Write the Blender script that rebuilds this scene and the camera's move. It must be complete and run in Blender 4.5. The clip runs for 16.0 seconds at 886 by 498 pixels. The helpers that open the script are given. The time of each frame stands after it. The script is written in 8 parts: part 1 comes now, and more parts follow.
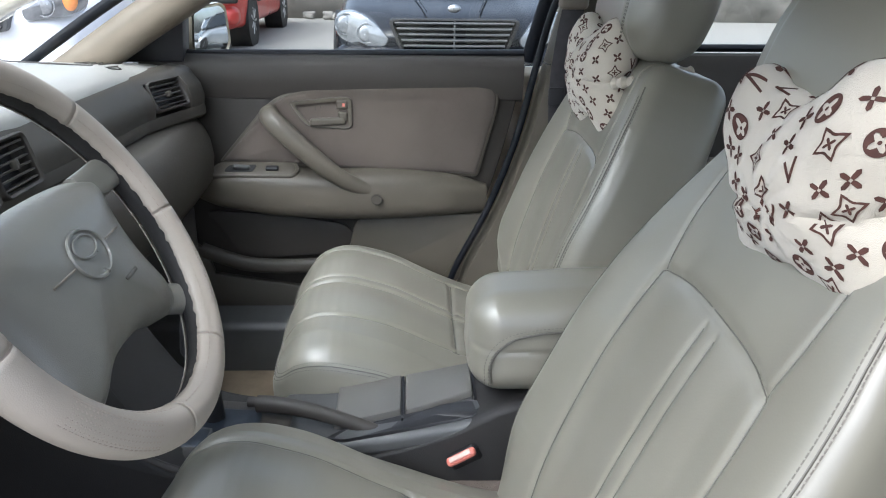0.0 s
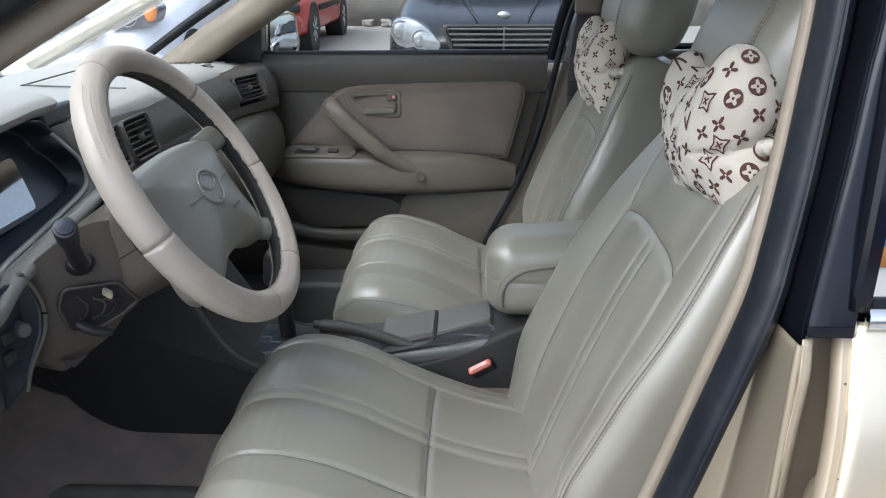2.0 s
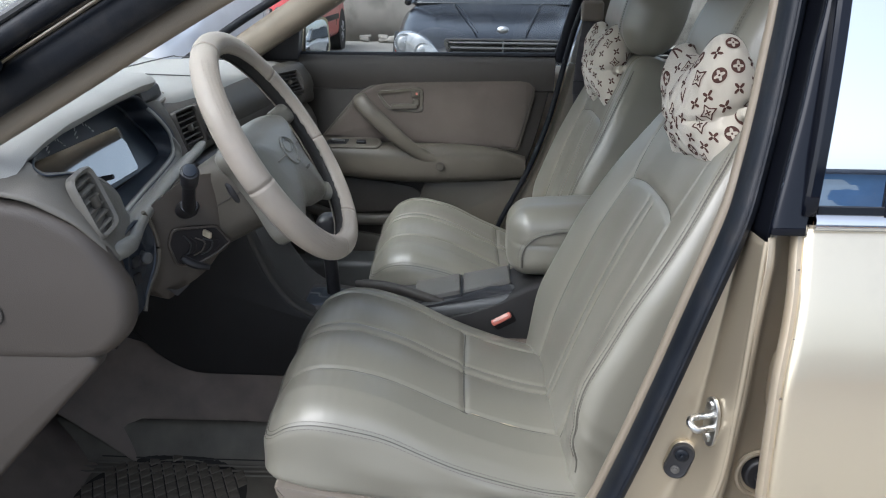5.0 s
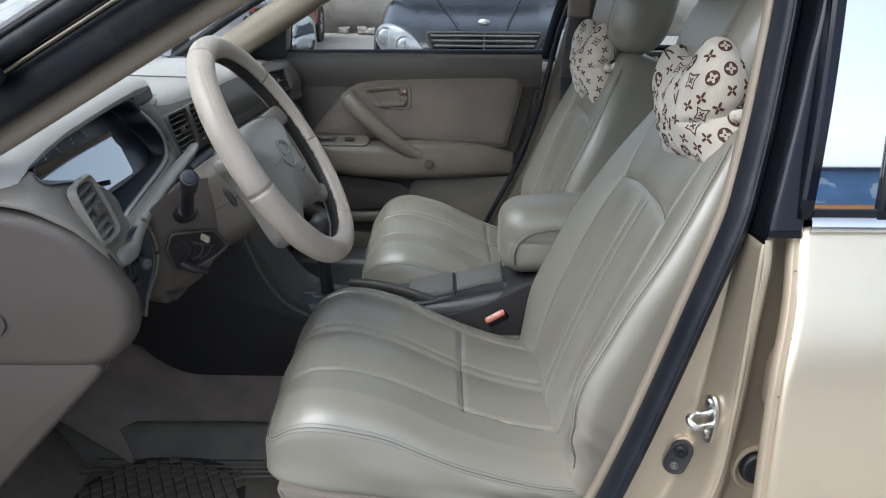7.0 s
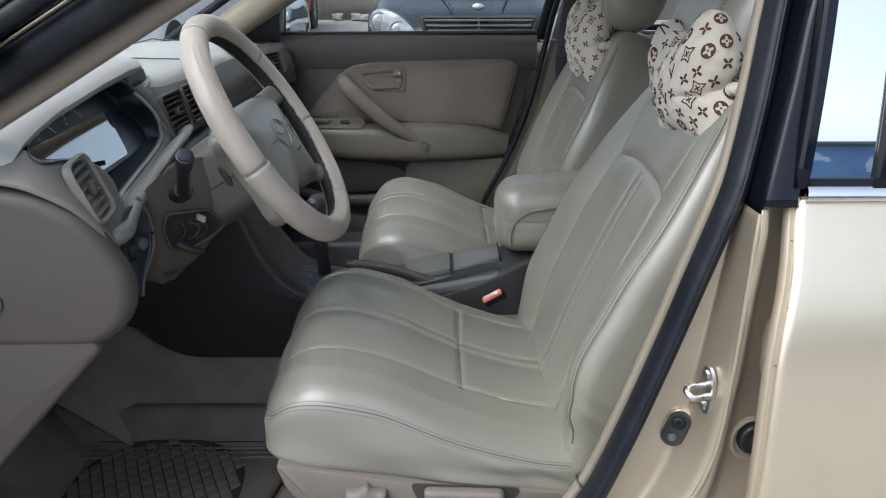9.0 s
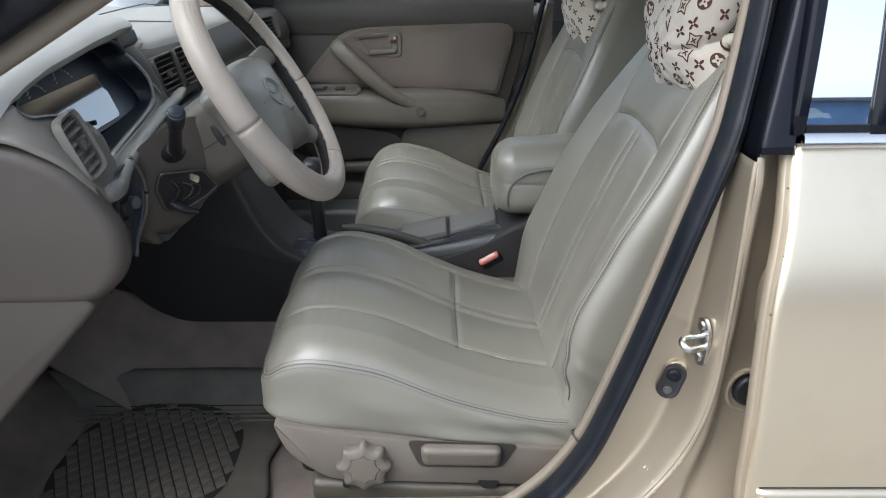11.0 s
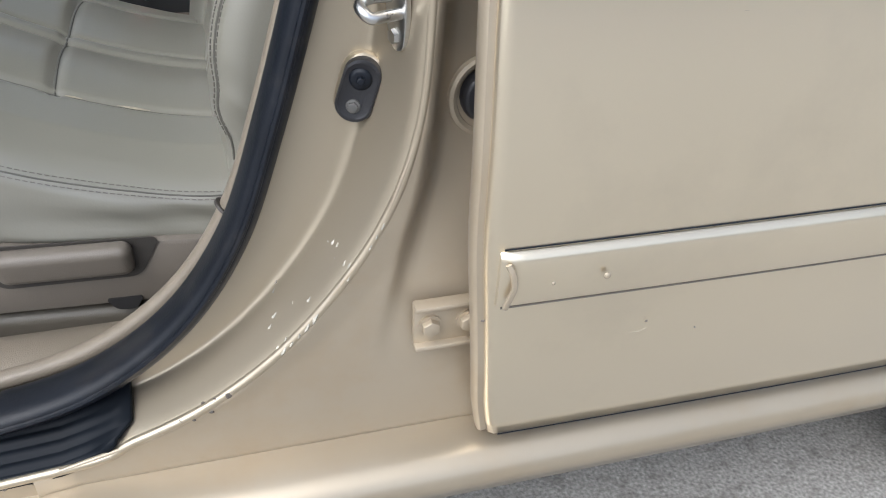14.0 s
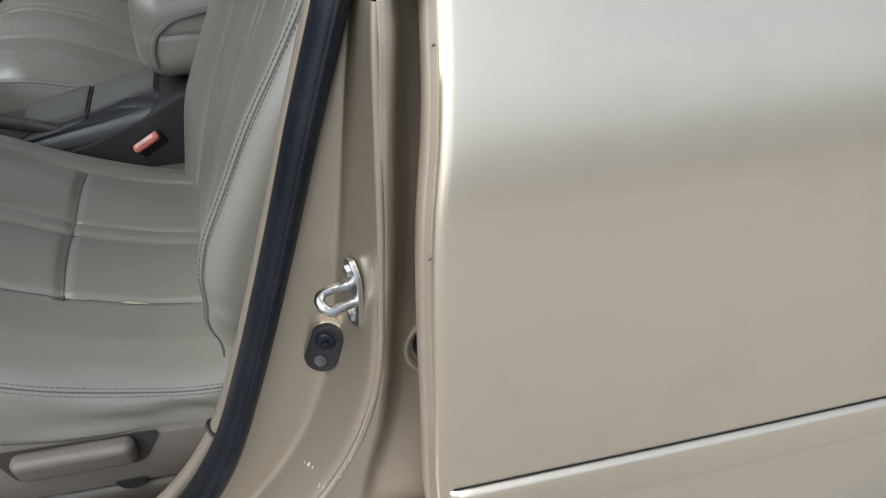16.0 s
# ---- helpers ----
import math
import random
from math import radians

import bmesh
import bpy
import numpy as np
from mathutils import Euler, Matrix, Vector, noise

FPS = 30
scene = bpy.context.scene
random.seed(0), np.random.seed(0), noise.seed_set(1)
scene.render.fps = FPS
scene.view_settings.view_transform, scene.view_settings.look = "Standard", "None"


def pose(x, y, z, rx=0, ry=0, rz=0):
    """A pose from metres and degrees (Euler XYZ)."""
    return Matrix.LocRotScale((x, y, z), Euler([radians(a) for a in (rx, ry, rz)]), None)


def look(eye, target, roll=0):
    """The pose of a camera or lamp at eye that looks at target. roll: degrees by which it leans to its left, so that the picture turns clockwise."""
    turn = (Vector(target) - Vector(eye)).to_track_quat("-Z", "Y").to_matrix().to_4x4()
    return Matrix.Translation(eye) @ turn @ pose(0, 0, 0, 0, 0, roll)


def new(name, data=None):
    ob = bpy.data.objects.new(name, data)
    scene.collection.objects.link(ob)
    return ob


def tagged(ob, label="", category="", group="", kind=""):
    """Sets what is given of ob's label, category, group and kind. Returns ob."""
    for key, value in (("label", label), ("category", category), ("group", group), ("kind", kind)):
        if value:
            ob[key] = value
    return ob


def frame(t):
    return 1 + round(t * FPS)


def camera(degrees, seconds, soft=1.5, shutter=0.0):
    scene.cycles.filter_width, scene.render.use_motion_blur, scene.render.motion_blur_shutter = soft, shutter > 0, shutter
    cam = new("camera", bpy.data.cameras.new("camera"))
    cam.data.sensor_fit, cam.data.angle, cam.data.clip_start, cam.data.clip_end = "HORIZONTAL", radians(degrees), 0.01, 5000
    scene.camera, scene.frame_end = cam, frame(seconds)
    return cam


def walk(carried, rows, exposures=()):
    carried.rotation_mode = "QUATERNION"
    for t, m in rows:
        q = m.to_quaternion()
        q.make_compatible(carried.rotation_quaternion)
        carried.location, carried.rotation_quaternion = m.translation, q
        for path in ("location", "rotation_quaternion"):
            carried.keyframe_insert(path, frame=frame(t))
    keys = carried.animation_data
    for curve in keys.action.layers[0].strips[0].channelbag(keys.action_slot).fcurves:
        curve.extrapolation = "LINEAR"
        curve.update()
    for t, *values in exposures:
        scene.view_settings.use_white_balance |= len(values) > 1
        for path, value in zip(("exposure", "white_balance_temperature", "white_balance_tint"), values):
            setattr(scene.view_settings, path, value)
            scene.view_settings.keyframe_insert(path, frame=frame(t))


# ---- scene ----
cam = camera(58.1, 16.0, soft=1.1)
PATH = [
    (0, (0.015, 0.012, 1.195), (0.085, 1.882, 0.487), 0.8),
    (0.5, (0.045, -0.088, 1.201), (0.085, 1.783, 0.497), 0.6),
    (1, (0.07, -0.202, 1.228), (0.05, 1.673, 0.532), -0.1),
    (1.5, (0.076, -0.253, 1.225), (0.017, 1.621, 0.528), -0.3),
    (2, (0.064, -0.317, 1.216), (-0.006, 1.557, 0.523), -0.2),
    (2.5, (0.046, -0.417, 1.209), (-0.029, 1.465, 0.537), -0.4),
    (3, (0.033, -0.513, 1.195), (-0.034, 1.373, 0.534), -0.2),
    (3.5, (0.03, -0.561, 1.192), (-0.041, 1.328, 0.538), 0.1),
    (4, (0.023, -0.572, 1.194), (-0.049, 1.319, 0.546), 0.5),
    (6.5, (-0.044, -0.577, 1.209), (-0.043, 1.308, 0.54), 0.5),
    (7, (-0.036, -0.582, 1.217), (-0.03, 1.301, 0.544), 0.5),
    (7.5, (-0.038, -0.579, 1.219), (-0.023, 1.304, 0.546), 0.6),
    (8, (-0.04, -0.584, 1.211), (-0.021, 1.296, 0.529), 0.5),
    (8.5, (-0.039, -0.586, 1.207), (-0.018, 1.289, 0.512), 0.2),
    (10.8, (-0.029, -0.592, 1.175), (-0.025, 1.27, 0.445), -0.3),
    (11, (-0.03, -0.592, 1.173), (-0.014, 1.258, 0.415), -0.4),
    (11.5, (-0.007, -0.595, 1.132), (0.058, 1.213, 0.28), -0.0),
    (12, (0.058, -0.568, 1.095), (0.163, 1.207, 0.181), 0.0),
    (12.5, (0.12, -0.505, 1.048), (0.359, 1.207, 0.042), 0.6),
    (13, (0.16, -0.404, 0.981), (0.512, 1.243, -0.097), 1.5),
    (13.5, (0.185, -0.294, 0.891), (0.603, 1.308, -0.231), 2.1),
    (14, (0.184, -0.251, 0.868), (0.637, 1.318, -0.286), 2.0),
    (14.5, (0.183, -0.238, 0.921), (0.659, 1.322, -0.237), 1.6),
    (15, (0.192, -0.229, 0.98), (0.68, 1.334, -0.168), 0.8),
    (15.5, (0.213, -0.221, 1.023), (0.699, 1.35, -0.115), 0.2),
    (16, (0.236, -0.227, 1.08), (0.667, 1.358, -0.06), -0.3),
]
EXPOSURES = [(0.0, 1.80, 5830, 10), (1.5, 1.61, 5830, 10), (4.0, 1.28, 5880, 10), (7.5, 1.31, 5860, 10), (9.0, 1.24, 5880, 10), (11.0, 1.28, 5900, 10), (12.5, 1.10, 5950, 10), (13.5, 1.15, 5930, 10), (15.0, 1.12, 5900, 10), (15.5, 1.02, 5880, 10), (16.0, 0.82, 5860, 10)]
walk(cam, [(t, look(eye, target, roll)) for t, eye, target, roll in PATH], EXPOSURES)

# ---- daylight: a bright, thinly overcast sky ----
world = bpy.data.worlds.new("sky")
scene.world = world
world.use_nodes = True
wn = world.node_tree
sky = wn.nodes.new("ShaderNodeTexSky")
sky.sky_type, sky.sun_disc = "NISHITA", False
sky.sun_elevation, sky.sun_rotation = radians(52), radians(229)
sky.air_density, sky.dust_density, sky.ozone_density = 1.0, 3.6, 0.8
haze = wn.nodes.new("ShaderNodeHueSaturation")      # thin cloud takes most of the blue away
haze.inputs["Saturation"].default_value = 0.5
wn.links.new(sky.outputs[0], haze.inputs["Color"])
wn.links.new(haze.outputs[0], wn.nodes["Background"].inputs[0])
wn.nodes["Background"].inputs[1].default_value = 0.13
sun_data = bpy.data.lights.new("sun", "SUN")
sun_data.energy, sun_data.angle, sun_data.color = 0.75, radians(60), (1.0, 0.985, 0.96)
sun = new("sun", sun_data)
sun.matrix_world = look((-4.65, -4.04, 7.9), (0, 0, 0))


# ---- materials ----
def material(name, base, rough=0.5, metal=0.0, vary=0.12, scale=6.0, grain=0.0, grain_scale=400.0, stain=None, stain_amount=0.0,
             stain_scale=3.0, coat=0.0, spec=0.5, rough_vary=0.08, pieces=0.0, sheen=0.0, wrinkle=0.0):
    """Base colour with broad variation, fine grain relief, and stains of their own shape."""
    m = bpy.data.materials.new(name)
    m.use_nodes = True
    t = m.node_tree
    bsdf = t.nodes["Principled BSDF"]
    co = t.nodes.new("ShaderNodeTexCoord")
    n1 = t.nodes.new("ShaderNodeTexNoise")
    n1.inputs["Scale"].default_value, n1.inputs["Detail"].default_value = scale, 6.0
    t.links.new(co.outputs["Object"], n1.inputs["Vector"])
    ramp = t.nodes.new("ShaderNodeValToRGB")
    ramp.color_ramp.elements[0].position, ramp.color_ramp.elements[1].position = 0.3, 0.7
    ramp.color_ramp.elements[0].color = (*[c * (1 - vary) for c in base], 1)
    ramp.color_ramp.elements[1].color = (*[min(1, c * (1 + vary)) for c in base], 1)
    t.links.new(n1.outputs["Fac"], ramp.inputs["Fac"])
    colour = ramp.outputs["Color"]
    if stain:
        n2 = t.nodes.new("ShaderNodeTexNoise")
        n2.inputs["Scale"].default_value, n2.inputs["Detail"].default_value = stain_scale, 9.0
        n2.inputs["Roughness"].default_value = 0.65
        t.links.new(co.outputs["Object"], n2.inputs["Vector"])
        r2 = t.nodes.new("ShaderNodeValToRGB")
        r2.color_ramp.elements[0].position, r2.color_ramp.elements[1].position = 0.5, 0.72
        r2.color_ramp.elements[0].color, r2.color_ramp.elements[1].color = (0, 0, 0, 1), (stain_amount,) * 3 + (1,)
        t.links.new(n2.outputs["Fac"], r2.inputs["Fac"])
        mix = t.nodes.new("ShaderNodeMixRGB")
        mix.inputs["Color2"].default_value = (*stain, 1)
        t.links.new(r2.outputs["Color"], mix.inputs["Fac"])
        t.links.new(colour, mix.inputs["Color1"])
        colour = mix.outputs["Color"]
    if pieces:
        info = t.nodes.new("ShaderNodeObjectInfo")
        hsv = t.nodes.new("ShaderNodeHueSaturation")
        mr = t.nodes.new("ShaderNodeMapRange")
        mr.inputs["To Min"].default_value, mr.inputs["To Max"].default_value = 1 - pieces, 1 + pieces
        t.links.new(info.outputs["Random"], mr.inputs["Value"])
        t.links.new(mr.outputs["Result"], hsv.inputs["Value"])
        t.links.new(colour, hsv.inputs["Color"])
        colour = hsv.outputs["Color"]
    t.links.new(colour, bsdf.inputs["Base Color"])
    rr = t.nodes.new("ShaderNodeMapRange")
    rr.inputs["To Min"].default_value, rr.inputs["To Max"].default_value = max(0.02, rough - rough_vary), min(1, rough + rough_vary)
    t.links.new(n1.outputs["Fac"], rr.inputs["Value"])
    t.links.new(rr.outputs["Result"], bsdf.inputs["Roughness"])
    bsdf.inputs["Metallic"].default_value = metal
    bsdf.inputs["Specular IOR Level"].default_value = spec
    bsdf.inputs["Coat Weight"].default_value = coat
    bsdf.inputs["Coat Roughness"].default_value = 0.06
    bsdf.inputs["Sheen Weight"].default_value = sheen
    if wrinkle:
        nw = t.nodes.new("ShaderNodeTexNoise")
        nw.inputs["Scale"].default_value, nw.inputs["Detail"].default_value, nw.inputs["Distortion"].default_value = 16.0, 2.5, 1.2
        t.links.new(co.outputs["Object"], nw.inputs["Vector"])
        bw = t.nodes.new("ShaderNodeBump")
        bw.inputs["Strength"].default_value, bw.inputs["Distance"].default_value = wrinkle, 0.012
        t.links.new(nw.outputs["Fac"], bw.inputs["Height"])
        t.links.new(bw.outputs["Normal"], bsdf.inputs["Normal"])
    if grain:
        v = t.nodes.new("ShaderNodeTexVoronoi")
        v.inputs["Scale"].default_value = grain_scale
        t.links.new(co.outputs["Object"], v.inputs["Vector"])
        n3 = t.nodes.new("ShaderNodeTexNoise")
        n3.inputs["Scale"].default_value, n3.inputs["Detail"].default_value = grain_scale * 0.07, 4.0
        t.links.new(co.outputs["Object"], n3.inputs["Vector"])
        add = t.nodes.new("ShaderNodeMath")
        add.operation = "MULTIPLY_ADD"
        add.inputs[1].default_value = 0.5
        t.links.new(v.outputs["Distance"], add.inputs[0])
        t.links.new(n3.outputs["Fac"], add.inputs[2])
        b = t.nodes.new("ShaderNodeBump")
        b.inputs["Strength"].default_value, b.inputs["Distance"].default_value = grain, 0.0015
        t.links.new(add.outputs[0], b.inputs["Height"])
        if wrinkle:
            t.links.new(bw.outputs["Normal"], b.inputs["Normal"])
        t.links.new(b.outputs["Normal"], bsdf.inputs["Normal"])
    return m


def glass(name, tint, rough=0.0):
    m = bpy.data.materials.new(name)
    m.use_nodes = True
    b = m.node_tree.nodes["Principled BSDF"]
    b.inputs["Base Color"].default_value = (*tint, 1)
    b.inputs["Transmission Weight"].default_value, b.inputs["Roughness"].default_value, b.inputs["IOR"].default_value = 1.0, rough, 1.5
    return m


LEATHER = material("taupe leather", (0.211, 0.201, 0.163), 0.33, vary=0.02, scale=3, grain=0.07, grain_scale=420, rough_vary=0.015, spec=0.75)
LEATHER_DARK = material("leather groove", (0.105, 0.10, 0.083), 0.5, vary=0.08, scale=30)
THREAD = material("thread", (0.15, 0.141, 0.118), 0.8, vary=0.2, scale=90)
PLASTIC = material("taupe plastic", (0.068, 0.061, 0.049), 0.48, vary=0.06, scale=10, grain=0.35, grain_scale=900)
PLASTIC_PALE = material("pale taupe plastic", (0.155, 0.134, 0.107), 0.45, vary=0.06, scale=10, grain=0.3, grain_scale=900)
PLASTIC_DARK = material("dark taupe plastic", (0.045, 0.04, 0.034), 0.5, vary=0.07, scale=10, grain=0.35, grain_scale=900)
CHEEK = material("brown taupe dash plastic", (0.058, 0.049, 0.041), 0.5, vary=0.06, scale=10, grain=0.3, grain_scale=900)
PLASTIC_MID = material("olive taupe plastic", (0.098, 0.087, 0.067), 0.42, vary=0.06, scale=10, grain=0.3, grain_scale=900)
# base paled so that it carries the sky's sheen on the dash top
DASH_TOP = material("grey taupe dash skin, paled for sky sheen", (0.36, 0.358, 0.33), 0.38, vary=0.06, scale=9, grain=0.4, grain_scale=800)
FABRIC = material("door cloth", (0.105, 0.086, 0.070), 0.85, vary=0.16, scale=7, grain=0.6, grain_scale=1500, stain=(0.16, 0.12, 0.1), stain_amount=0.4, stain_scale=5, sheen=0.3)
CARPET = material("taupe carpet", (0.225, 0.185, 0.155), 0.95, vary=0.2, scale=12, grain=1.0, grain_scale=1400, stain=(0.24, 0.2, 0.16), stain_amount=0.5, stain_scale=9)
CARPET_TAN = material("tan floor mat", (0.3, 0.235, 0.16), 0.95, vary=0.2, scale=12, grain=1.0, grain_scale=1200, stain=(0.4, 0.32, 0.22), stain_amount=0.5, stain_scale=14)
RUBBER_DUSTY = material("dusty tread rubber", (0.135, 0.118, 0.093), 0.75, vary=0.4, scale=30, grain=0.6, grain_scale=500, stain=(0.09, 0.085, 0.07), stain_amount=0.7, stain_scale=40)
RUBBER_GROOVE_SHADE = material("tread groove shade", (0.022, 0.021, 0.018), 0.8, vary=0.3, scale=30)
RUBBER_MAT = material("dusty rubber mat", (0.118, 0.108, 0.086), 0.6, vary=0.25, scale=14, grain=0.4, grain_scale=600, stain=(0.13, 0.115, 0.09), stain_amount=0.6, stain_scale=16)
NAVY_PLASTIC = material("blue-black plastic", (0.014, 0.020, 0.030), 0.36, vary=0.15, scale=12, grain=0.1, grain_scale=900)
DARK_HOLE = material("near-black for hole shade and wires", (0.010, 0.008, 0.008), 0.8, vary=0.2, scale=20)
BLACK_PLASTIC = material("black plastic", (0.016, 0.016, 0.018), 0.4, vary=0.15, scale=14, grain=0.2, grain_scale=900)
CHARCOAL = material("charcoal plastic", (0.022, 0.021, 0.020), 0.6, spec=0.4, vary=0.15, scale=10, grain=0.4, grain_scale=900)
GREY_PLASTIC = material("slate grey plastic", (0.078, 0.080, 0.080), 0.4, vary=0.1, scale=12, grain=0.25, grain_scale=900)
SEAL = material("black rubber seal", (0.006, 0.008, 0.012), 0.45, spec=0.28, vary=0.2, scale=20, grain=0.15, grain_scale=500, stain=(0.05, 0.045, 0.04), stain_amount=0.3, stain_scale=26)
SCUFF_PLATE = material("dusty black sill plate", (0.008, 0.010, 0.013), 0.45, vary=0.2, scale=20, spec=0.09)
PAINT = material("champagne metallic paint", (0.75, 0.66, 0.495), 0.29, rough_vary=0.02, metal=0.86, vary=0.02, scale=3, coat=1.0, stain=(0.5, 0.44, 0.34), stain_amount=0.3, stain_scale=4, grain=0.03, grain_scale=2500)
# one body paint: the darker bases below put the doorway's shade into colour
PAINT_JAMB_SHADE = material("unpolished champagne jamb paint, darkened for shade", (0.47, 0.405, 0.30), 0.38, metal=0.75, vary=0.03, scale=4, coat=0.25, stain=(0.46, 0.39, 0.28), stain_amount=0.35, stain_scale=7, grain=0.03, grain_scale=2500)
PAINT_SILL_SHADE = material("dusty champagne sill paint, darkened for shade", (0.40, 0.34, 0.25), 0.38, metal=0.6, vary=0.05, scale=6, coat=0.4, stain=(0.4, 0.31, 0.2), stain_amount=0.45, stain_scale=9)
PAINT_DUSTY_SHADE = material("dusty champagne paint, darkened for shade", (0.43, 0.365, 0.27), 0.48, metal=0.5, vary=0.05, scale=6, coat=0.25, stain=(0.4, 0.31, 0.2), stain_amount=0.5, stain_scale=9)
PRIMER = material("bare chipped metal", (0.1, 0.085, 0.07), 0.6, vary=0.4, scale=200)
CHIP_PALE = material("pale paint chip", (0.60, 0.55, 0.47), 0.55, vary=0.2, scale=200)
SCRAPED = material("scraped silvery paint", (0.52, 0.485, 0.41), 0.55, metal=0.4, vary=0.3, scale=200)
BLACK_GLOSS = material("gloss black paint", (0.004, 0.005, 0.009), 0.10, vary=0.1, scale=8, coat=0.0, spec=0.30, rough_vary=0.03)
PILLAR_BLACK = material("satin black film", (0.0035, 0.004, 0.006), 0.42, vary=0.15, scale=9, spec=0.05, grain=0.06, grain_scale=700)
VENT_SKIN = material("taupe dash end skin", (0.135, 0.127, 0.108), 0.40, vary=0.06, scale=9, grain=0.3, grain_scale=900)
CONNECTOR = material("yellowed connector plastic", (0.42, 0.37, 0.27), 0.5, vary=0.3, scale=90)
TRIM_GREY = material("grey trim plastic", (0.2, 0.197, 0.178), 0.4, vary=0.06, scale=9, grain=0.3, grain_scale=900)
BROWN_PLASTIC = material("brown lower dash plastic", (0.050, 0.041, 0.032), 0.42, vary=0.08, scale=10, grain=0.35, grain_scale=900)
CHROME = material("chrome", (0.75, 0.75, 0.74), 0.13, metal=1.0, vary=0.05, scale=30)
DULL_STEEL = material("dull bolt steel", (0.16, 0.155, 0.145), 0.45, metal=0.6, vary=0.2, scale=60)
STEEL = material("zinc plated steel", (0.6, 0.6, 0.58), 0.3, metal=1.0, vary=0.14, scale=60, stain=(0.3, 0.24, 0.17), stain_amount=0.4, stain_scale=60)
WHEEL_COVER = material("beige wheel cover leather", (0.345, 0.306, 0.256), 0.40, vary=0.06, scale=14, grain=0.2, grain_scale=900, stain=(0.42, 0.35, 0.29), stain_amount=0.35, stain_scale=12)
WHEEL_HUB = material("hub plastic", (0.150, 0.145, 0.124), 0.31, spec=0.8, vary=0.06, scale=14, grain=0.25, grain_scale=1000)
CLOTH_CREAM = material("cream plush", (0.53, 0.485, 0.40), 0.9, vary=0.05, scale=20, grain=0.6, grain_scale=1500, sheen=0.4)
PRINT = material("brown print", (0.07, 0.028, 0.02), 0.85, vary=0.25, scale=80)
RED_BUTTON = material("faded red plastic", (0.66, 0.20, 0.15), 0.4, vary=0.2, scale=60)
BUTTON_PALE = material("worn pink plastic", (0.72, 0.42, 0.36), 0.45, vary=0.15, scale=80)
BELT = material("dark belt webbing", (0.04, 0.038, 0.043), 0.75, vary=0.2, scale=60, grain=0.6, grain_scale=1200)
HEADLINER = material("headliner cloth", (0.42, 0.39, 0.33), 0.95, vary=0.06, scale=12, grain=0.5, grain_scale=1200)
LENS = material("instrument lens", (0.004, 0.008, 0.014), 0.03, vary=0.1, scale=6, rough_vary=0.01, spec=1.0, coat=1.0)
LENS.node_tree.nodes["Principled BSDF"].inputs["IOR"].default_value = 2.2
MARKS = material("pale gauge marks", (0.5, 0.5, 0.48), 0.6, vary=0.1, scale=60)
FILM = material("mirror-tinted window film", (0.95, 0.96, 0.97), 0.015, metal=1.0, vary=0.01, scale=3, rough_vary=0.005)
WINDOW = glass("clear glass", (0.93, 0.97, 0.95))
GRIT = material("grey grit", (0.3, 0.285, 0.25), 0.9, vary=0.6, scale=40)
CONCRETE = material("worn concrete", (0.30, 0.288, 0.262), 0.9, vary=0.42, scale=210, grain=1.0, grain_scale=160, stain=(0.12, 0.112, 0.10), stain_amount=0.75, stain_scale=38)
WALL_GREY = material("stained cement wall", (0.24, 0.225, 0.2), 0.92, vary=0.3, scale=1.5, grain=1.0, grain_scale=40, stain=(0.09, 0.085, 0.07), stain_amount=0.8, stain_scale=2)
WALL_BLUE = material("faded blue paint", (0.12, 0.23, 0.42), 0.75, vary=0.15, scale=2, stain=(0.2, 0.3, 0.46), stain_amount=0.5, stain_scale=0.9)
WALL_PALE = material("pale blue paint", (0.42, 0.52, 0.62), 0.75, vary=0.1, scale=2)
WALL_ORANGE = material("orange paint", (0.72, 0.3, 0.06), 0.75, vary=0.12, scale=2)
ROOF_SHEET = material("grey roof sheet", (0.12, 0.14, 0.18), 0.6, vary=0.15, scale=4)
CAR_BLACK = material("black car paint", (0.006, 0.007, 0.010), 0.18, vary=0.1, scale=3, coat=0.25, spec=0.3)
CAR_RED = material("faded red car paint", (0.55, 0.04, 0.03), 0.3, vary=0.1, scale=3, coat=0.5)
CAR_SILVER = material("silver car paint", (0.5, 0.51, 0.52), 0.25, metal=0.6, vary=0.04, scale=3, coat=0.8)
CAR_WHITE = material("white car paint", (0.78, 0.79, 0.8), 0.2, vary=0.03, scale=3, coat=0.8)
TYRE = material("tyre rubber", (0.02, 0.02, 0.021), 0.75, vary=0.3, scale=20, grain=0.6, grain_scale=300)
ALLOY = material("alloy", (0.5, 0.5, 0.5), 0.3, metal=0.9, vary=0.1, scale=20)
LAMP_CLEAR = material("clear lamp lens", (0.24, 0.25, 0.26), 0.12, metal=0.4, vary=0.25, scale=14, coat=1.0)
LAMP_BOWL = material("lamp reflector", (0.30, 0.31, 0.32), 0.25, metal=0.5, vary=0.3, scale=30, coat=0.6)
LAMP_AMBER = material("amber lamp lens", (0.85, 0.3, 0.08), 0.2, vary=0.15, scale=14, coat=1.0)
LEAVES = material("leaves", (0.06, 0.1, 0.035), 0.6, vary=0.4, scale=3)
BARK = material("bark", (0.12, 0.09, 0.07), 0.9, vary=0.3, scale=9)

# ---- mesh helpers ----
V = Vector


def thing(name, loc, label, category, group="", kind=""):
    ob = new(name)
    ob.location = loc
    ob.empty_display_size = 0.05
    return tagged(ob, label, category, group, kind)


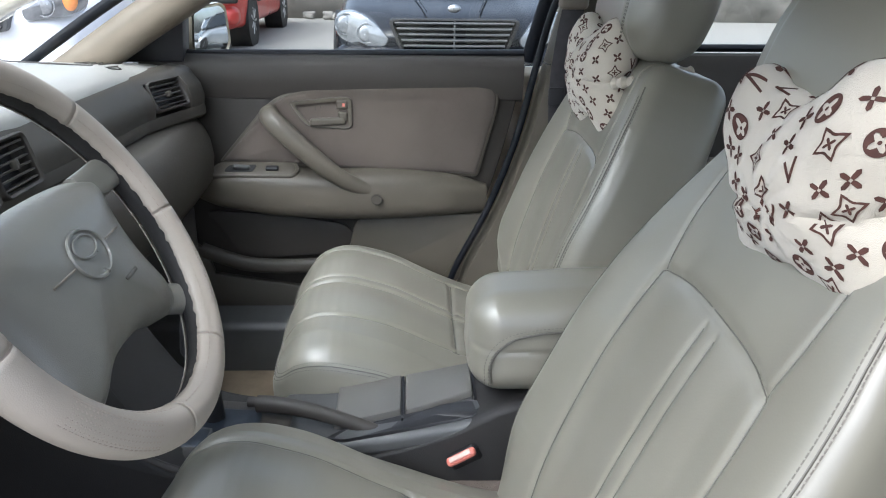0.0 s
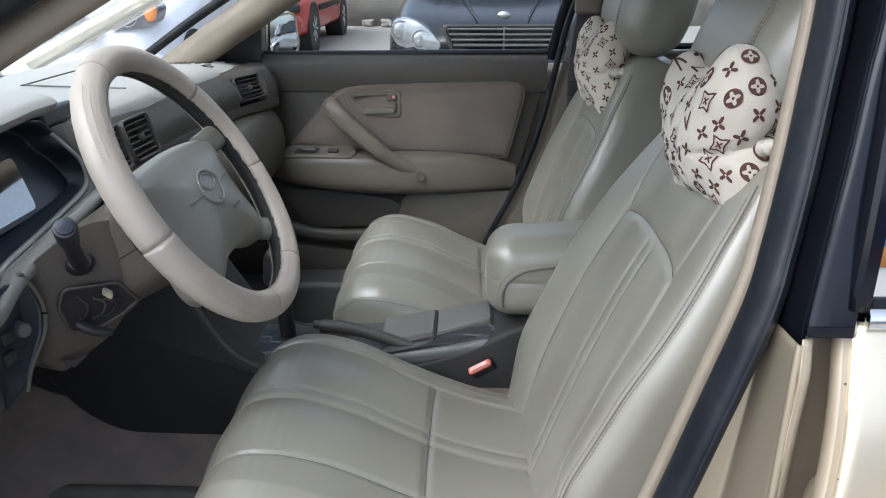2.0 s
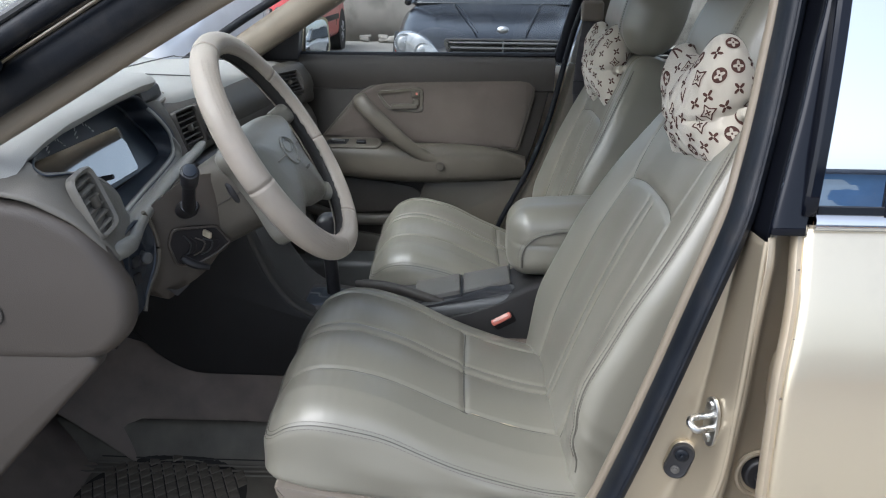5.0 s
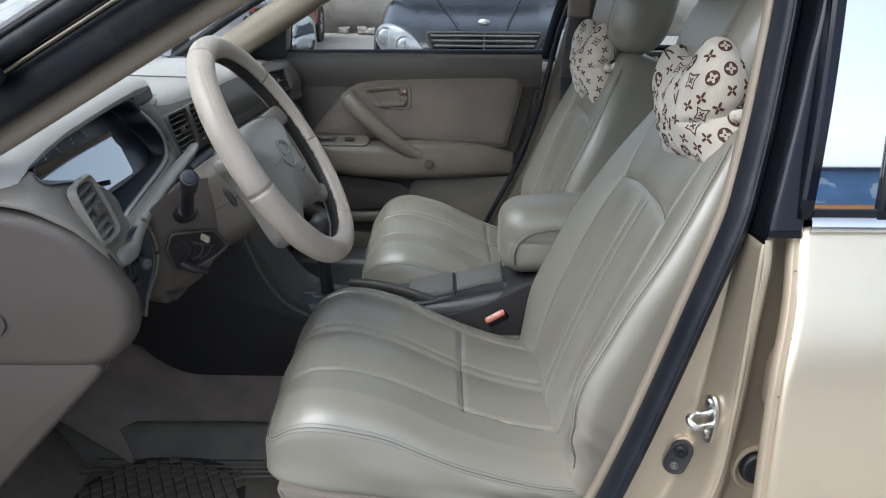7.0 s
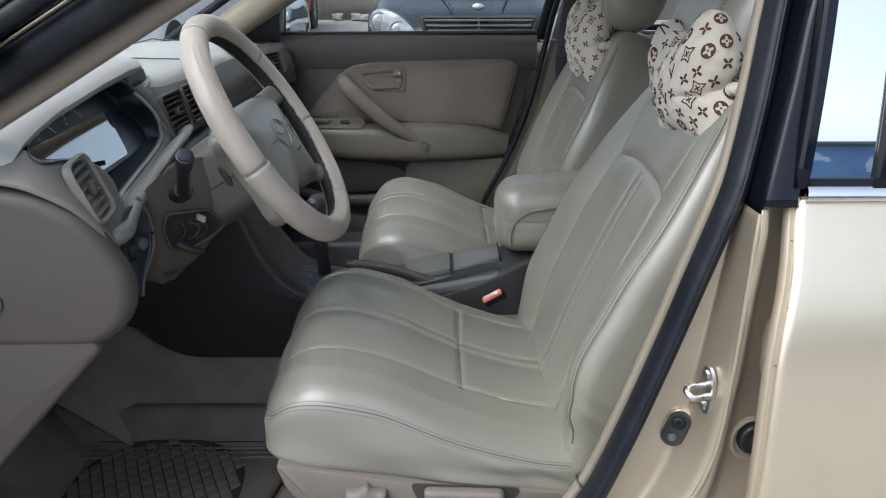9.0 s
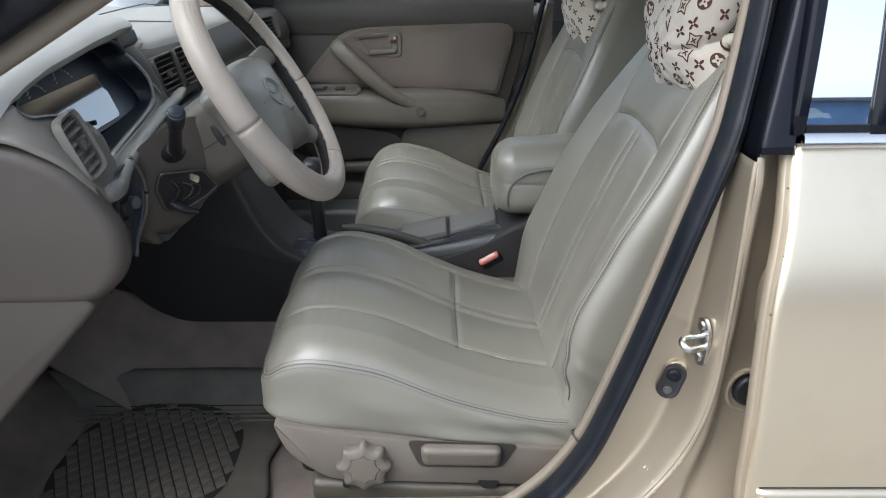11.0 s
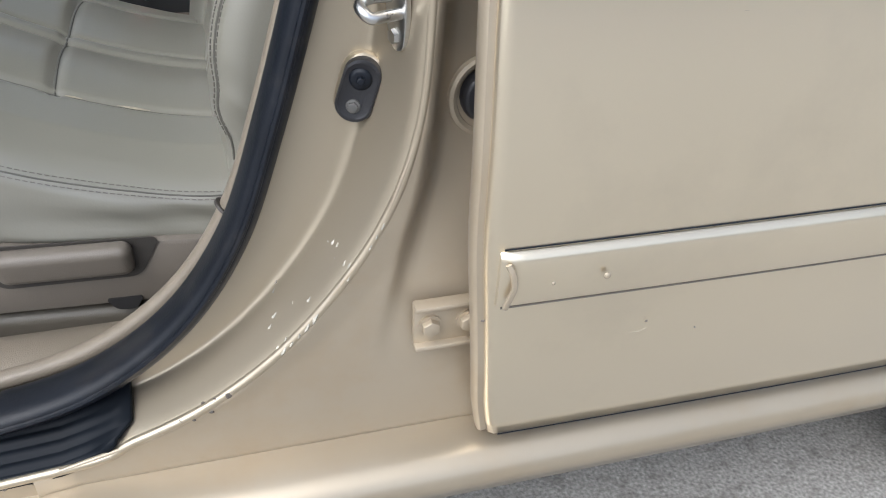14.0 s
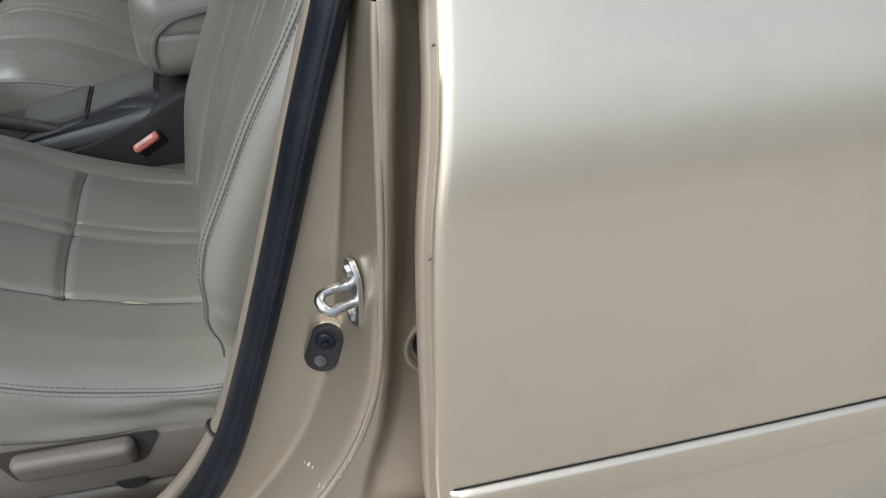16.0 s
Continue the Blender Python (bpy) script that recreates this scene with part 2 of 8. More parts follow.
def part(name, bm, mat, parent=None, label="", smooth=True, kind="", solid=0.0, sub=0, bevel=0.0, normals=True):
    """One mesh object out of a bmesh in world places, under a thing or a part."""
    if normals:
        bmesh.ops.recalc_face_normals(bm, faces=bm.faces)
    me = bpy.data.meshes.new(name)
    bm.to_mesh(me)
    bm.free()
    me.materials.append(mat)
    if smooth:
        me.shade_smooth()
    ob = new(name, me)
    if parent is not None:
        ob.parent = parent
        if parent.type == "EMPTY":
            ob.matrix_parent_inverse = Matrix.Translation(parent.location).inverted()
    if solid:
        md = ob.modifiers.new("thickness", "SOLIDIFY")
        md.thickness, md.offset = solid, 0
    if bevel:
        md = ob.modifiers.new("edges", "BEVEL")
        md.width, md.segments, md.limit_method, md.angle_limit = bevel, 3, "ANGLE", radians(35)
        md.harden_normals = False
    if sub:
        md = ob.modifiers.new("smooth", "SUBSURF")
        md.levels = md.render_levels = sub
    if smooth and not sub:
        try:
            me.set_sharp_from_angle(angle=radians(42))
        except AttributeError:
            pass
    return tagged(ob, label, kind=kind)


def spaced(half, r, n, m=5):
    inner = half - r
    edge = [inner + r * math.tan(radians(45) * k / m) for k in range(1, m + 1)]
    mid = [inner * (2 * k / n - 1) for k in range(n + 1)]
    return [-e for e in reversed(edge)] + mid + edge


def rounded(size, r, n=(8, 8, 8), fn=None, m=5):
    """A box with round edges of radius r, on an even grid, bent by fn(x, y, z)."""
    half = [s / 2 for s in size]
    r = min(r, min(half) * 0.999)
    axes = [spaced(h, r, k, m) for h, k in zip(half, n)]
    bm = bmesh.new()
    made = {}
    top = [len(a) - 1 for a in axes]

    def vert(i, j, k):
        key = (i, j, k)
        if key not in made:
            p = [axes[0][i], axes[1][j], axes[2][k]]
            q = [max(-(h - r), min(h - r, c)) for c, h in zip(p, half)]
            d = V([a - b for a, b in zip(p, q)])
            if d.length > 1e-9:
                p = V(q) + d.normalized() * r
            p = V(p)
            made[key] = bm.verts.new(fn(*p) if fn else p)
        return made[key]

    for a in range(3):
        b, c = (a + 1) % 3, (a + 2) % 3
        for side in (0, top[a]):
            for u in range(top[b]):
                for w in range(top[c]):
                    quad = []
                    for du, dw in ((0, 0), (1, 0), (1, 1), (0, 1)):
                        key = [0, 0, 0]
                        key[a], key[b], key[c] = side, u + du, w + dw
                        quad.append(vert(*key))
                    bm.faces.new(quad)
    return bm


def shift(bm, m):
    bmesh.ops.transform(bm, matrix=m, verts=bm.verts)
    return bm


def box(centre, size, r=0.003, seg=2, rot=(0, 0, 0)):
    bm = bmesh.new()
    bmesh.ops.create_cube(bm, size=1.0)
    bmesh.ops.scale(bm, vec=size, verts=bm.verts)
    if r:
        bmesh.ops.bevel(bm, geom=bm.edges[:], offset=min(r, min(size) * 0.45), segments=seg, profile=0.5, affect="EDGES")
    return shift(bm, pose(*centre, *rot))


def cyl(p0, p1, r0, r1=None, seg=24, bevel=0.0):
    p0, p1 = V(p0), V(p1)
    r1 = r0 if r1 is None else r1
    bm = bmesh.new()
    bmesh.ops.create_cone(bm, cap_ends=True, segments=seg, radius1=r0, radius2=r1, depth=(p1 - p0).length)
    if bevel:
        rim = [e for e in bm.edges if abs(e.verts[0].co.z - e.verts[1].co.z) < 1e-6 and len(e.link_faces) == 2]
        bmesh.ops.bevel(bm, geom=rim, offset=bevel, segments=2, profile=0.5, affect="EDGES")
    q = (p1 - p0).to_track_quat("Z", "Y").to_matrix().to_4x4()
    return shift(bm, Matrix.Translation((p0 + p1) / 2) @ q)


def ball(c, r, scale=(1, 1, 1), u=20, v=12):
    bm = bmesh.new()
    bmesh.ops.create_uvsphere(bm, u_segments=u, v_segments=v, radius=r)
    bmesh.ops.scale(bm, vec=scale, verts=bm.verts)
    return shift(bm, Matrix.Translation(c))


def join(*bms):
    out = bmesh.new()
    for b in bms:
        me = bpy.data.meshes.new("join")
        b.to_mesh(me)
        b.free()
        out.from_mesh(me)
        bpy.data.meshes.remove(me)
    return out


def curve(pts, n=8):
    """Points along a smooth line through pts."""
    pts = [V(p) for p in pts]
    ext = [2 * pts[0] - pts[1]] + pts + [2 * pts[-1] - pts[-2]]
    out = []
    for i in range(1, len(ext) - 2):
        a, b, c, d = ext[i - 1:i + 3]
        for k in range(n):
            t = k / n
            out.append(0.5 * (2 * b + (c - a) * t + (2 * a - 5 * b + 4 * c - d) * t * t + (3 * b - a - 3 * c + d) * t ** 3))
    return out + [pts[-1]]


def loft(rings, closed=True, cap=True, loop=False):
    bm = bmesh.new()
    rows = [[bm.verts.new(p) for p in r] for r in rings]
    n = len(rows[0])
    pairs = list(zip(rows, rows[1:])) + ([(rows[-1], rows[0])] if loop else [])
    for a, b in pairs:
        for i in range(n if closed else n - 1):
            j = (i + 1) % n
            bm.faces.new((a[i], a[j], b[j], b[i]))
    if cap and closed and not loop:
        bm.faces.new(rows[0])
        bm.faces.new(rows[-1])
    return bm


def sweep(path, prof, up=(0, 0, 1), loop=False, scale=None):
    """A profile of (side, up) pairs drawn along a path."""
    path = [V(p) for p in path]
    up = V(up)
    rings = []
    for i, p in enumerate(path):
        if loop:
            t = path[(i + 1) % len(path)] - path[i - 1]
        else:
            t = path[min(i + 1, len(path) - 1)] - path[max(i - 1, 0)]
        t.normalize()
        side = t.cross(up).normalized()
        u = side.cross(t)
        k = scale(i / (len(path) - 1)) if scale else 1.0
        rings.append([p + side * a * k + u * b * k for a, b in prof])
    return loft(rings, True, True, loop)


def oval(a, b, n=12, power=2.0):
    out = []
    for i in range(n):
        c, s = math.cos(2 * math.pi * i / n), math.sin(2 * math.pi * i / n)
        out.append((a * math.copysign(abs(c) ** (2 / power), c), b * math.copysign(abs(s) ** (2 / power), s)))
    return out


def plate(outline, a, b, axis="y", r=0.0, seg=2):
    """A slab with that outline, from a to b along an axis; the outline is in the other two axes."""
    def at(p, k):
        return {"y": (p[0], k, p[1]), "x": (k, p[0], p[1]), "z": (p[0], p[1], k)}[axis]
    bm = loft([[at(p, a) for p in outline], [at(p, b) for p in outline]])
    if r:
        bmesh.ops.recalc_face_normals(bm, faces=bm.faces)
        edges = [e for e in bm.edges if len(e.link_faces) == 2 and e.calc_face_angle(0) > radians(50)]
        bmesh.ops.bevel(bm, geom=edges, offset=r, segments=seg, profile=0.5, affect="EDGES")
    return bm


def round_outline(pts, r, n=5):
    """A closed outline with its corners rounded; r is one radius or one for each corner."""
    out = []
    k = len(pts)
    for i in range(k):
        p, a, b = V(pts[i]), V(pts[i - 1]), V(pts[(i + 1) % k])
        rad = r[i] if isinstance(r, (list, tuple)) else r
        d1, d2 = (a - p), (b - p)
        rad1 = min(rad, d1.length * 0.48, d2.length * 0.48)
        s, e = p + d1.normalized() * rad1, p + d2.normalized() * rad1
        for j in range(n + 1):
            t = j / n
            q = s * (1 - t) ** 2 + p * 2 * t * (1 - t) + e * t * t
            out.append(tuple(q))
    return out


def stitches(path, lift, step=0.0055, length=0.0034, r=0.0006):
    """Single threads along a line, each a little bar."""
    path = [V(p) for p in path]
    bm = bmesh.new()
    run = 0.0
    for a, b in zip(path, path[1:]):
        d = b - a
        while run < d.length:
            c = a + d.normalized() * run + V(lift)
            t = d.normalized() * length / 2
            s = t.cross(V((0.3, 0.9, 0.3))).normalized() * r
            u = t.cross(s).normalized() * r
            ends = []
            for e in (c - t, c + t):
                ends.append([bm.verts.new(e + s), bm.verts.new(e + u), bm.verts.new(e - s), bm.verts.new(e - u)])
            for i in range(4):
                bm.faces.new((ends[0][i], ends[0][(i + 1) % 4], ends[1][(i + 1) % 4], ends[1][i]))
            run += step
        run -= d.length
    return bm


def lerp(x, pts):
    """The value at x on a line through (x, value) pairs, smoothed at the joints."""
    if x <= pts[0][0]:
        return pts[0][1]
    for (a, u), (b, w) in zip(pts, pts[1:]):
        if x <= b:
            return u + (w - u) * (x - a) / (b - a)
    return pts[-1][1]


def smooth_lerp(x, pts, w=0.03):
    return (lerp(x - w, pts) + 2 * lerp(x - w / 2, pts) + 2 * lerp(x, pts) + 2 * lerp(x + w / 2, pts) + lerp(x + w, pts)) / 8


def mixed(a, b, t):
    return a + (b - a) * t


def groove(d, w):
    return math.exp(-(d / w) ** 2)


# ---- the setting: yard ----
bm = bmesh.new()
bmesh.ops.create_grid(bm, x_segments=60, y_segments=60, size=60)
part("ground", bm, CONCRETE, None, "worn grey concrete yard with dark stains", kind="structure")
grit = random.Random(77)
bm = bmesh.new()
for k in range(420):
    r = grit.uniform(0.0015, 0.003) if k % 6 else grit.uniform(0.004, 0.008)
    c = V((grit.uniform(-0.4, 1.5), grit.uniform(-0.55, 0.26), r * 0.4))
    vs = [bm.verts.new(c + V((x, y, z)) * r * grit.uniform(0.6, 1.3)) for x, y, z in ((1, 0, 0), (0, 1, 0), (-1, 0, 0), (0, -1, 0), (0, 0, 0.8), (0, 0, -0.8))]
    for i in range(4):
        bm.faces.new((vs[i], vs[(i + 1) % 4], vs[4]))
        bm.faces.new((vs[(i + 1) % 4], vs[i], vs[5]))
part("grit", bm, GRIT, None, "pale grit and crumbs scattered over the concrete", kind="stuff")

# ---- the car's body: x runs to its rear, y to its far side ----
MID = 1.06                 # the car's middle line
TRIM_Y, RIDGE_Y = 0.342, 0.25
car_body = thing("saloon_car", (0.2, MID, 0.0), "champagne gold four-door saloon body with an open front doorway", "car")

# the rear edge of the doorway, from the roof down to the sill and forward along it
DOORWAY = [(0.389, 1.396), (0.360, 1.181), (0.349, 1.115), (0.337, 1.049), (0.323, 0.985), (0.308, 0.931), (0.274, 0.828), (0.242, 0.720), (0.204, 0.602), (0.165, 0.503),
           (0.108, 0.425), (0.030, 0.372), (-0.060, 0.350), (-0.14, 0.347), (-0.44, 0.346), (-0.80, 0.346)]
RIDGE = [(0.415, 1.40), (0.378, 1.184), (0.366, 1.125), (0.355, 1.066), (0.342, 1.006), (0.326, 0.925), (0.321, 0.82), (0.318, 0.72), (0.309, 0.61), (0.276, 0.52),
         (0.210, 0.432), (0.140, 0.374), (0.066, 0.340), (-0.02, 0.318), (-0.44, 0.294), (-0.80, 0.290)]


def tumble(z):
    """How far the side leans in above the waist."""
    return 0.0 if z < 0.9 else (z - 0.9) * 0.28


trim_line = curve([(x, TRIM_Y + tumble(z), z) for x, z in DOORWAY], 8)
PLASTIC_TRIM = material("pale doorway trim", (0.205, 0.172, 0.128), 0.5, vary=0.06, scale=10, grain=0.3, grain_scale=900)
part("doorway_trim", sweep(trim_line, [(a * 1.0, b) for a, b in oval(0.0078, 0.0085, 14, 2.6)], up=(0, 1, 0)), PLASTIC_TRIM, car_body,
     "pale taupe edge trim round the doorway")
joint = trim_line[72]
part("trim_joint", cyl(joint - V((0.001, 0, 0.001)), joint + V((0.0008, 0, 0.0008)), 0.0125, seg=20), PLASTIC_DARK, car_body)
seal_line = []
for i, p in enumerate(trim_line):
    a, b = trim_line[max(0, i - 1)], trim_line[min(len(trim_line) - 1, i + 1)]
    t = (b - a).normalized()
    out = V((-t.z, 0, t.x))
    seal_line.append(p + V((0, -0.041, 0)) + out * 0.002)
part("weatherstrip", sweep(seal_line, oval(0.0118, 0.0235, 20, 2.5), up=(0, 1, 0)), SEAL, car_body, "black rubber weatherstrip round the doorway")
part("weatherstrip_lip", sweep([p + V((0, -0.0225, 0)) for p in seal_line], oval(0.0030, 0.0030, 8), up=(0, 1, 0)), SEAL, car_body)
# jamb: from the seal out to the ridge, with a soft hollow; then the outer face
seal_c = curve([(x + 0.006, 0.312 + tumble(z), z - 0.006) for x, z in DOORWAY], 10)
ridge_c = curve([(x, RIDGE_Y + tumble(z), z) for x, z in RIDGE], 10)


def jamb_ring(a, b, low):
    """Across the jamb at one place of the doorway: a face by the seal that looks outward, a crease, a second face that turns in, then the round ridge."""
    out = []
    n = 24
    for k in range(n + 1):
        t = k / n
        h = smooth_lerp(t, [(0.0, 0.0), (0.50, 0.66), (1.0, 1.0)], 0.06)
        g = smooth_lerp(t, [(0.0, 0.0), (0.50, 0.12), (0.90, 0.93), (1.0, 1.0)], 0.06)
        soft = 0.0015 * math.sin(math.pi * min(1, t / 0.52)) - 0.004 * low * math.sin(math.pi * max(0, (t - 0.52) / 0.48))
        out.append(V((a.x + (b.x - a.x) * h, a.y + (b.y - a.y) * g - soft, a.z + (b.z - a.z) * h)))
    return out


belt = 0.930
lower, upper = [], []
for a, b in zip(seal_c, ridge_c):
    ring = jamb_ring(a, b, max(0, min(1, (0.66 - b.z) / 0.12)))
    (upper if b.z > belt + 0.003 else lower).append(ring)
b_pillar = part("b_pillar", loft(lower, closed=False, cap=False), PAINT_JAMB_SHADE, car_body, "champagne painted door jamb with scuffed paint", solid=0.003)
part("b_pillar_upper", loft(upper + [lower[0]], closed=False, cap=False), PILLAR_BLACK, car_body, "satin black upper door pillar", solid=0.003)

part("ridge_bead", sweep([p + V((0, 0.0025, 0)) for p in ridge_c if p.z < belt], oval(0.0042, 0.0042, 10), (0, 1, 0)), PAINT_JAMB_SHADE, car_body)
# outer face of the pillar and sill: a pressed recess beside the rear door runs out downwards in a sharp crease
RIDGE_UP = sorted((z, x) for x, z in RIDGE if x > -0.03 and z < 0.95)
rows = []
for k in range(100):
    z = 0.296 + (belt - 0.296) * k / 99
    bx = lerp(z, RIDGE_UP)
    edge = max(bx + 0.010, smooth_lerp(z, [(0.32, 0.262), (0.385, 0.270), (0.42, 0.277), (0.462, 0.286), (0.50, 0.295), (0.56, 0.312), (0.64, 0.322), (0.74, 0.328), (0.92, 0.336)], 0.015))
    deep = smooth_lerp(z, [(0.32, 0.0), (0.39, 0.0), (0.44, 0.005), (0.50, 0.013), (0.57, 0.026), (0.66, 0.038), (0.92, 0.040)], 0.02)
    xs_row = [(bx + (edge - 0.006 - bx) * j / 8, 0.0) for j in range(9)] + [(edge - 0.003, 0.03), (edge, 0.14), (edge + 0.004, 0.42), (edge + 0.009, 0.74), (edge + 0.015, 0.94), (edge + 0.022, 1.0)] + [(edge + 0.022 + (0.56 - edge - 0.022) * j / 6, 1.0) for j in range(1, 7)]
    rows.append([V((x, RIDGE_Y + tumble(z) + deep * q + 0.004 * min(1, (x - bx) * 30), z)) for x, q in xs_row])
part("pillar_outer_face", loft(rows, closed=False, cap=False), PAINT_DUSTY_SHADE, car_body, solid=0.003)
rows = []
for b in [p for p in ridge_c if p.z > belt - 0.002]:
    rows.append([V((b.x + d, RIDGE_Y + tumble(b.z) + o, b.z)) for d, o in ((0.0, 0.0), (0.002, -0.004), (0.006, -0.0055), (0.016, -0.006), (0.034, -0.006), (0.044, 0.004))])
part("pillar_gloss_panel", loft(rows, closed=False, cap=False), BLACK_GLOSS, car_body, "gloss black outer door pillar panel", solid=0.003)

# sill: painted step, rounded rocker, black kick plate with ridges
def sill_profile(x):
    wall = max(0.2975, lerp(x, [(-0.80, 0.290), (-0.44, 0.294), (-0.03, 0.3165), (0.0, 0.2975)]))
    return [(0.275, wall), (0.2535, wall), (0.2520, wall - 0.0006), (0.2515, 0.2968), (0.2440, 0.2962), (0.230, 0.2940), (0.218, 0.2915), (0.208, 0.287), (0.201, 0.280),
            (0.197, 0.271), (0.199, 0.260), (0.210, 0.248), (0.225, 0.22), (0.25, 0.19), (0.40, 0.17)]


xs = [-1.0 + 0.02 * i for i in range(63)]
rows = [[V((x, y, z)) for y, z in sill_profile(x)] for x in xs] + [[V((x, y, min(z, 0.46))) for y, z in sill_profile(0.24)] for x in (0.3, 0.6, 1.0, 1.3, 1.55)]
part("rocker_panel", loft(rows, closed=False, cap=False), PAINT_SILL_SHADE, car_body, "champagne painted sill with a rounded lower edge", solid=0.002)

part("sill_seam", sweep([(x, 0.2505, 0.2968) for x in [-0.9 + 0.05 * i for i in range(48)]], oval(0.0010, 0.0010, 6)), PAINT_DUSTY_SHADE, car_body)
plate_rows = []
for i in range(46):
    x = -0.85 + 0.0203 * i
    z0 = lerp(x, [(-0.9, 0.302), (-0.44, 0.304), (-0.1, 0.309), (0.0, 0.316), (0.035, 0.326), (0.065, 0.342)])
    row = []
    for k in range(33):
        t = k / 32
        e = max(0.0, (x - 0.030) / 0.034) * max(0.0, (t - 0.70) / 0.30)
        rib = 0.0024 * (0.5 + 0.5 * math.cos(t * 2 * math.pi * 5)) * (1 if x < 0.040 else 0)
        row.append(V((x - 0.014 * e, 0.304 - 0.052 * t, z0 + 0.004 + 0.022 * (1 - t) ** 1.2 + rib * (1 if t < 0.94 else 0) - (0.006 if k == 32 else 0))))
    plate_rows.append(row)
part("kick_plate", loft(plate_rows, False, False), SCUFF_PLATE, car_body, "ribbed black plastic sill plate, dusty", solid=0.004)
floor_sill = [[V((x, y, z)) for y, z in ((0.334, 0.330), (0.338, 0.351), (0.350, 0.357), (0.390, 0.354), (0.412, 0.342), (0.420, 0.30), (0.424, 0.21))]
              for x in [-0.9 + 0.05 * i for i in range(38)]]
part("sill_trim", loft(floor_sill, closed=False, cap=False), PLASTIC_TRIM, car_body, "pale taupe plastic inner sill trim, scuffed", solid=0.004)
for cx, w in ((-0.345, 0.012), (-0.30, 0.02), (-0.275, 0.012)):
    part("scuff", ball((cx, 0.364, 0.3560), 0.01, (w * 60, 0.9, 0.12), 10, 6), CHIP_PALE, car_body)

# striker, switch, hinges, grommet and chips on the jamb
striker = part("striker_plate", plate(round_outline([(-0.014, -0.004), (-0.010, -0.030), (0.004, -0.034), (0.012, -0.018), (0.014, 0.006), (0.010, 0.030), (-0.002, 0.034), (-0.013, 0.02)], 0.008),
               -0.0025, 0.0025, "x", 0.001), STEEL, car_body, "zinc plated door striker")
place = pose(0.2985, 0.276, 0.690, 0, 0, 18)
striker.data.transform(place)
loop = curve([(0.0, 0.007, 0.004), (-0.016, 0.007, 0.005), (-0.024, 0.0065, 0.004), (-0.028, 0.003, 0.002), (-0.028, -0.003, -0.001), (-0.024, -0.0065, -0.004), (-0.016, -0.007, -0.004), (0.0, -0.007, -0.004)], 8)
bm = shift(sweep(loop, oval(0.0042, 0.0042, 12), up=(0, 0, 1)), place)
part("striker_loop", bm, STEEL, striker)
for dz in (-0.022, 0.022):
    part("screw", shift(cyl((-0.0055, 0.001, dz), (-0.002, 0.001, dz), 0.0052, 0.006, 6), place), STEEL, striker)
place = pose(0.2740, 0.3012, 0.6215, 0, 18, -17) @ Matrix.Scale(0.84, 4)
part("switch_boss", shift(rounded((0.040, 0.012, 0.068), 0.0058, (6, 2, 8), lambda x, y, z: V((x * math.sqrt(max(0.05, 1 - (max(0, abs(z) - 0.014) / 0.0205) ** 2)), y, z))), place), PAINT_JAMB_SHADE, car_body)
oval_sw = [(0.0172 * math.cos(a), 0.0145 * math.copysign(1, math.sin(a)) + 0.0172 * math.sin(a)) for a in [2 * math.pi * (k + 0.5) / 32 for k in range(32)]]
switch = part("door_switch", shift(loft([[V((x * q, d, z * q)) for x, z in oval_sw] for d, q in ((0.0, 1.0), (-0.009, 1.0), (-0.0115, 0.95), (-0.0122, 0.86), (-0.0112, 0.80), (-0.0112, 0.1))], True, True), place), BLACK_PLASTIC, car_body, "black rubber courtesy light switch")
part("plunger", shift(join(cyl((-0.001, -0.010, 0.012), (-0.001, -0.014, 0.012), 0.0115, 0.0085, 22, 0.002), cyl((-0.001, -0.0135, 0.012), (0.0, -0.019, 0.0125), 0.0040, 0.0036, 14, 0.0008)), place), SEAL, switch)
part("bolt", shift(join(cyl((0, -0.010, -0.0145), (0, -0.0135, -0.0145), 0.0068, 0.0066, 20, 0.0004), cyl((0, -0.013, -0.0145), (0, -0.0165, -0.0145), 0.0052, 0.0050, 6, 0.0004)), place), DULL_STEEL, switch)
cz, xo, yo = 0.429, 0.333, RIDGE_Y - 0.004
hinge = part("hinge", join(box((xo, yo, cz), (0.060, 0.008, 0.046), 0.004), box((xo, yo - 0.004, cz + 0.021), (0.060, 0.014, 0.005), 0.002),
                           box((xo, yo - 0.004, cz - 0.021), (0.060, 0.014, 0.005), 0.002)), PAINT_DUSTY_SHADE, car_body, "champagne painted door hinge")
for dx in (-0.016, 0.017):
    part("hinge_bolt", join(cyl((xo + dx, yo - 0.003, cz), (xo + dx, yo - 0.006, cz), 0.0105, seg=20), cyl((xo + dx, yo - 0.005, cz), (xo + dx, yo - 0.012, cz), 0.0082, 0.0078, 6, 0.0006)), PAINT_DUSTY_SHADE, hinge)
# the upper hinge leaf stands on end, two bolts above one another
up_ol = round_outline([(0.357, 0.715), (0.394, 0.708), (0.394, 0.800), (0.360, 0.793), (0.355, 0.770), (0.355, 0.738)], 0.010)
upper_hinge = part("hinge", plate(up_ol, 0.258, 0.275, "y", 0.003), PAINT_DUSTY_SHADE, car_body, "champagne painted upper door hinge")
for bz in (0.772, 0.736):
    part("hinge_bolt", join(cyl((0.368, 0.259, bz), (0.368, 0.255, bz), 0.0110, seg=20), cyl((0.368, 0.256, bz), (0.368, 0.248, bz), 0.0084, 0.0080, 6, 0.0006)), PAINT_DUSTY_SHADE, upper_hinge)
g = RIDGE_Y + 0.033
